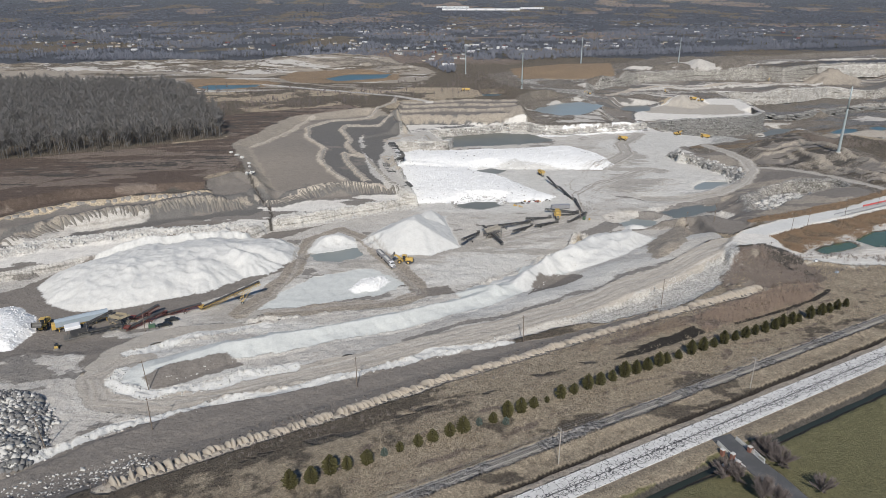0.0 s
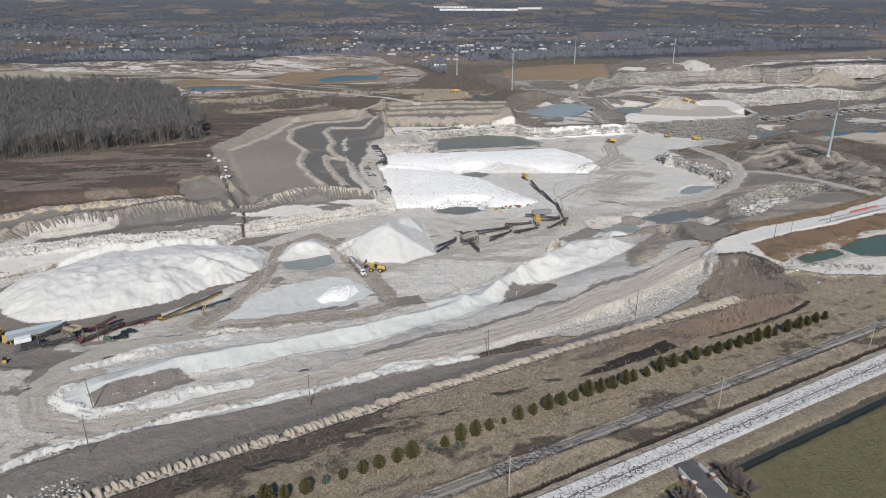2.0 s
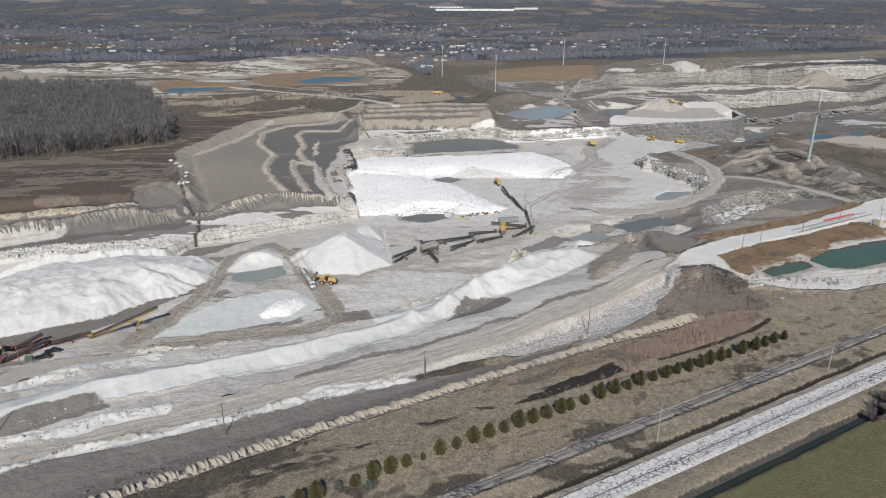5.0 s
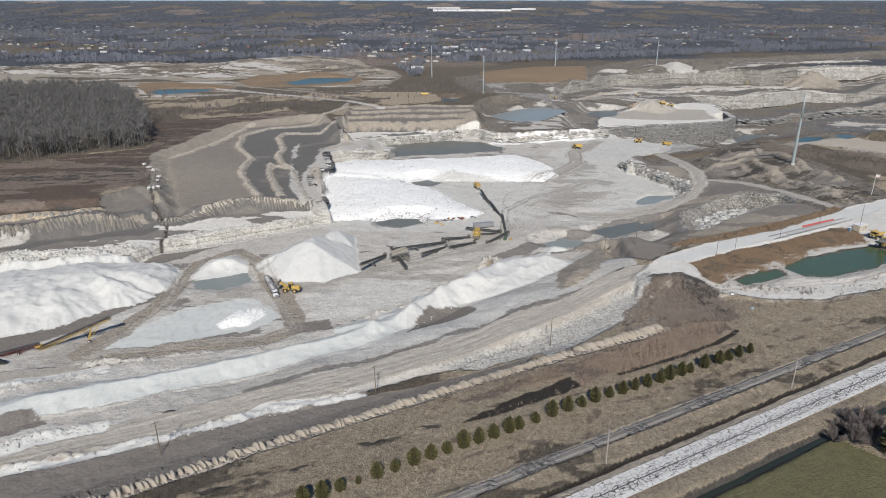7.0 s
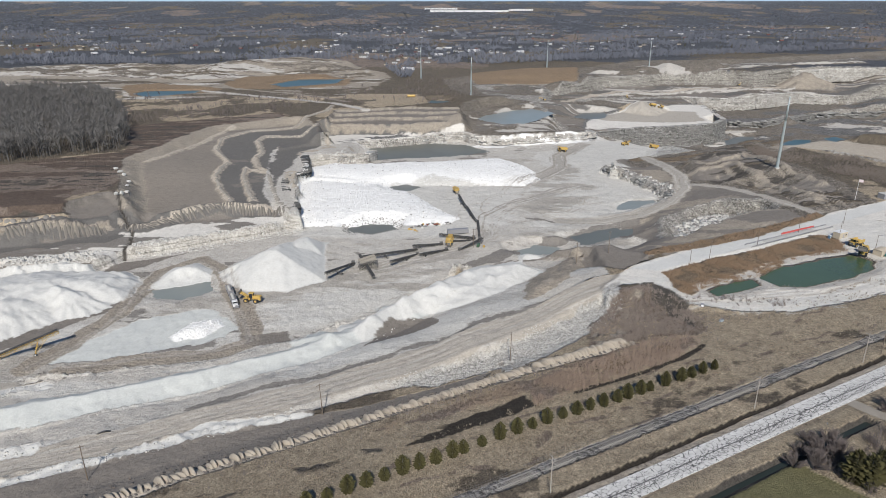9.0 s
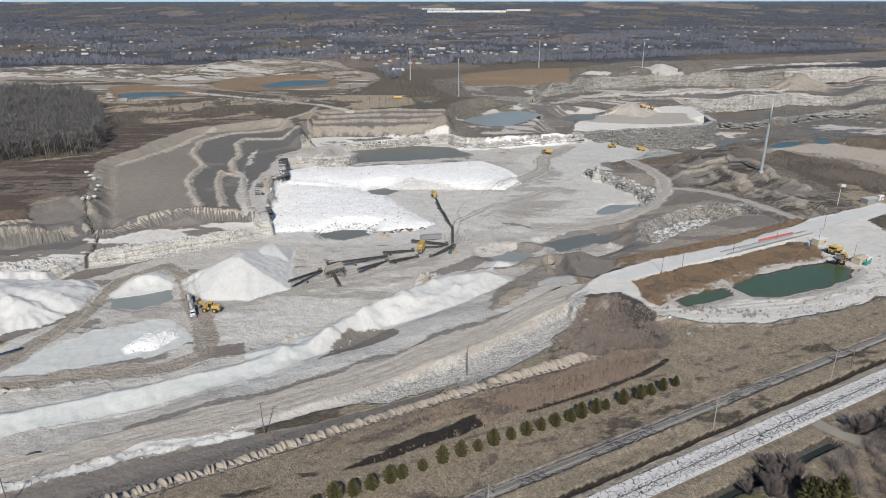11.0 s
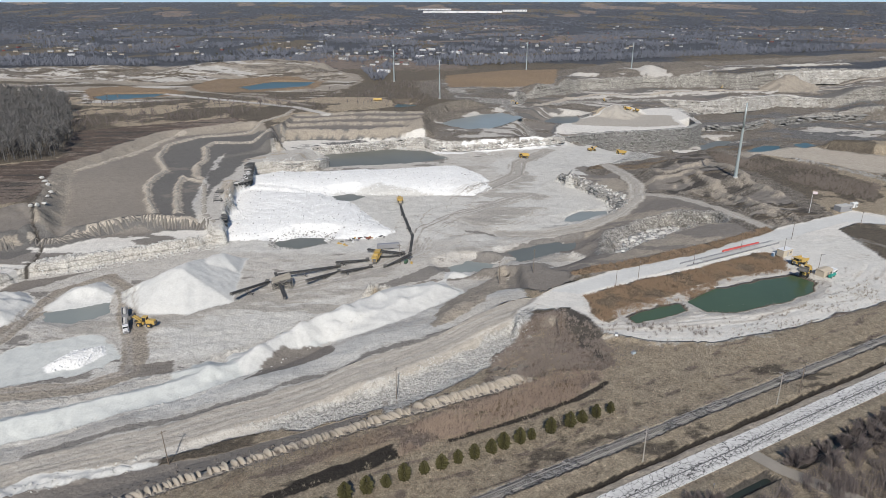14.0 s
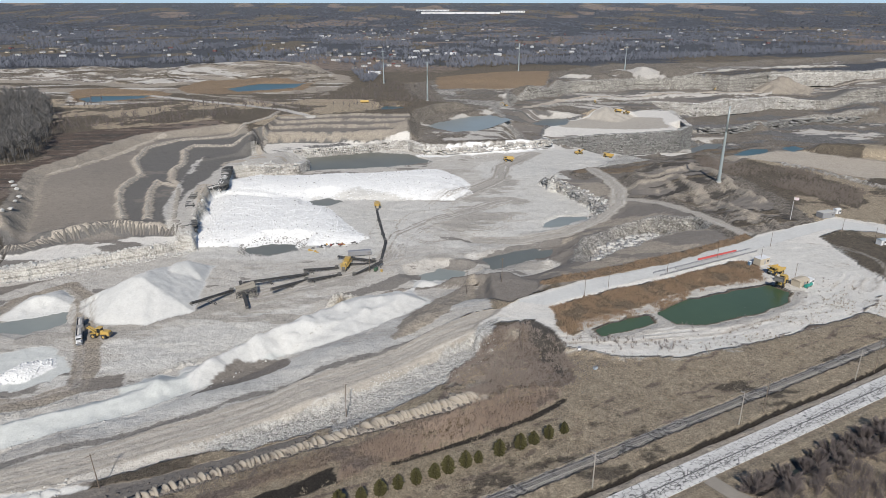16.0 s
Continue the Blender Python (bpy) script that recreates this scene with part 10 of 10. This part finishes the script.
for line, s_, gap, len_ in ((CREST_NW, 404, 2.2, 4.6), (TER_FRONT, 405, 2.0, 5.2), (TER_RIDGE_A, 406, 1.7, 1.8), (TER_RIDGE_B, 407, 1.7, 1.7), (TER_RIDGE_C, 408, 1.9, 2.2), (TER_RIDGE_F, 409, 1.8, 2.2), (CLAYBANK, 410, 4.0, 2.6)):
    v, f_ = lobes(line, gap, len_, gap * 0.45, 0.75, s_, -len_ * 0.5)
    tagged(new("lobed_bank", arrays_mesh("lobed_bank", v, f_, SILT if line in (CREST_NW, TER_FRONT) else SPILL)), "bank of pale spilt soil in narrow tongues", "bank", kind="stuff")
v, f_ = lobes(RIDGED, 1.9, 1.2, 0.7, 0.7, 402, 2.6)
tagged(new("lobed_berm", arrays_mesh("lobed_berm", v, f_, LOAM)), "low lobes of tan soil along the berm's foot", "berm", kind="stuff")
v, f_ = lobes(RIDGED, 2.4, 1.3, 0.6, 0.5, 403, -2.8)
tagged(new("lobed_berm", arrays_mesh("lobed_berm", v, f_, CLOD)), "dark clods of soil along the berm's foot", "berm", kind="stuff")

# ---- reeds, dead grass and brush ----
def tuft_shape(seed, blades, height, width, spread):
    r = np.random.default_rng(seed)
    vs_, fs_ = [], []
    for k in range(blades):
        t = r.uniform(0, 6.283)
        b = np.array((math.cos(t), math.sin(t), 0)) * r.uniform(0, spread)
        lean = np.array((r.normal() * 0.25, r.normal() * 0.25, 1.0)) * height * r.uniform(0.6, 1.1)
        u = r.uniform(0, 6.283)
        w = np.array((math.cos(u), math.sin(u), 0)) * width
        o = len(vs_)
        vs_ += [b - w, b + w, b + lean]
        fs_.append((o, o + 1, o + 2))
    return np.array(vs_), np.array(fs_)


def cover(name, pts, n, shapes_, material, label, category, seed, size=(0.7, 1.3), clump=0.0, low=-90.0):
    r = np.random.default_rng(seed)
    p = np.array(pts)[:, :2]
    lo_, hi_ = p.min(0), p.max(0)
    x, y = r.uniform(lo_[0], hi_[0], n * 3), r.uniform(lo_[1], hi_[1], n * 3)
    ok_ = inside_of(x + fbm(x, y, 10, 2, seed) * 1.5, y, pts)
    if clump:
        ok_ &= fbm(x, y, clump, 3, seed + 1) > r.uniform(-0.5, 0.7, len(x))
    ok_ &= heights(x, y) > low
    x, y = x[ok_][:n], y[ok_][:n]
    v_, f_2 = scatter(np.stack([x, y, heights(x, y)], 1), shapes_, r, size)
    return tagged(new(name, arrays_mesh(name, v_, f_2, material)), label, category, kind="stuff")


REED_MAT = plain("dry_reed", (0.30, 0.21, 0.138), 0.9, 0, 0.2, 0.1, 0, (0.16, 0.11, 0.07))
GRASS_MAT = plain("dead_grass", (0.34, 0.29, 0.215), 0.95, 0, 0.5, 0.06, 0, (0.15, 0.12, 0.09))
DUN_MAT = plain("pale_dun_reed", (0.31, 0.245, 0.185), 0.9, 0, 0.3, 0.1, 0, (0.14, 0.11, 0.09))
BRUSH_MAT = plain("grey_brown_brush", (0.22, 0.185, 0.16), 0.95, 0, 0.2, 0.1)
reed_shapes = [tuft_shape(k, 14, 0.8, 0.08, 1.3) for k in range(5)]
cover("reed_bed", REEDS, 5000, reed_shapes, REED_MAT, "dense bed of dry brown reeds", "reeds", 1, (0.6, 1.5), 8, low=-1.45)
cover("reed_bed", REEDS_N, 1500, reed_shapes, REED_MAT, "strip of dry brown reeds beside the road", "reeds", 2)
cover("reed_bed", REEDS_BANK, 2600, [tuft_shape(60 + k, 12, 1.7, 0.05, 0.9) for k in range(5)], plain("russet_reed", (0.37, 0.285, 0.225), 0.9, 0, 0.6, 0.5, 0, (0.2, 0.15, 0.12)), "dense stand of russet dry reeds on the bank", "reeds", 31, (0.6, 1.2), 10)
cover("brush", BRUSH_BANK, 3600, [tuft_shape(70 + k, 14, 1.4, 0.035, 0.7) for k in range(5)], plain("mauve_brush", (0.31, 0.26, 0.225), 0.95, 0, 0.5, 0.4, 0, (0.19, 0.155, 0.135)), "leafless mauve-brown brush below the track", "brush", 32, (0.5, 1.2), 12)
cover("reed_bed", REEDS_S, 4500, reed_shapes, DUN_MAT, "strip of dry brown reeds along the bank", "reeds", 3, (0.5, 1.0), 14)
grass_shapes = [tuft_shape(20 + k, 5, 0.65, 0.06, 0.45) for k in range(6)]
FIELD = [road_point(-90, 117.5), road_point(420, 117.5), road_point(420, 150), road_point(240, 143), road_point(-90, 143)]
VERGE = [road_point(-60, 107.5), road_point(420, 107.5), road_point(420, 112.5), road_point(-60, 112.5)]
cover("dead_grass", FIELD, 26000, grass_shapes, GRASS_MAT, "matted dead grass and weeds", "grass", 4, (0.6, 1.6), 9)
cover("dead_grass", VERGE, 4500, grass_shapes, GRASS_MAT, "dead grass verge between road and railway", "grass", 5, (0.5, 1.2), 9)
brush_shapes = [tuft_shape(40 + k, 12, 1.5, 0.035, 0.6) for k in range(5)]
SLOPE = [road_point(120, 160), road_point(235, 168), road_point(262, 190), road_point(300, 165), road_point(330, 140), road_point(240, 150)]
THICKET_E = [road_point(232, 82), road_point(330, 84), road_point(330, 60), road_point(290, 52), road_point(262, 60), road_point(232, 70)]
cover("thicket", THICKET_E, 900, [tuft_shape(80 + k, 46, 3.6, 0.03, 1.2) for k in range(5)], "twig", "leafless grey-brown thicket beside the road", "thicket", 33, (0.6, 1.3), 9)
cover("brush", SLOPE, 2600, brush_shapes, BRUSH_MAT, "leafless grey-brown brush on the bank", "brush", 6, (0.6, 1.5), 12)
cover("brush", [road_point(-40, 152), road_point(200, 152), road_point(200, 178), road_point(-40, 172)], 1500, brush_shapes, BRUSH_MAT, "leafless grey-brown brush on the bank", "brush", 7, (0.6, 1.3), 10)
cover("brush", [road_point(-40, 134), road_point(420, 134), road_point(420, 165), road_point(-40, 158)], 3000, brush_shapes, BRUSH_MAT, "leafless weeds in the rough grass", "brush", 8, (0.4, 1.0), 14)
cover("brush", SCRUB_E, 3000, brush_shapes, BRUSH_MAT, "low brown scrub on waste ground", "brush", 9, (0.8, 2.0), 30)
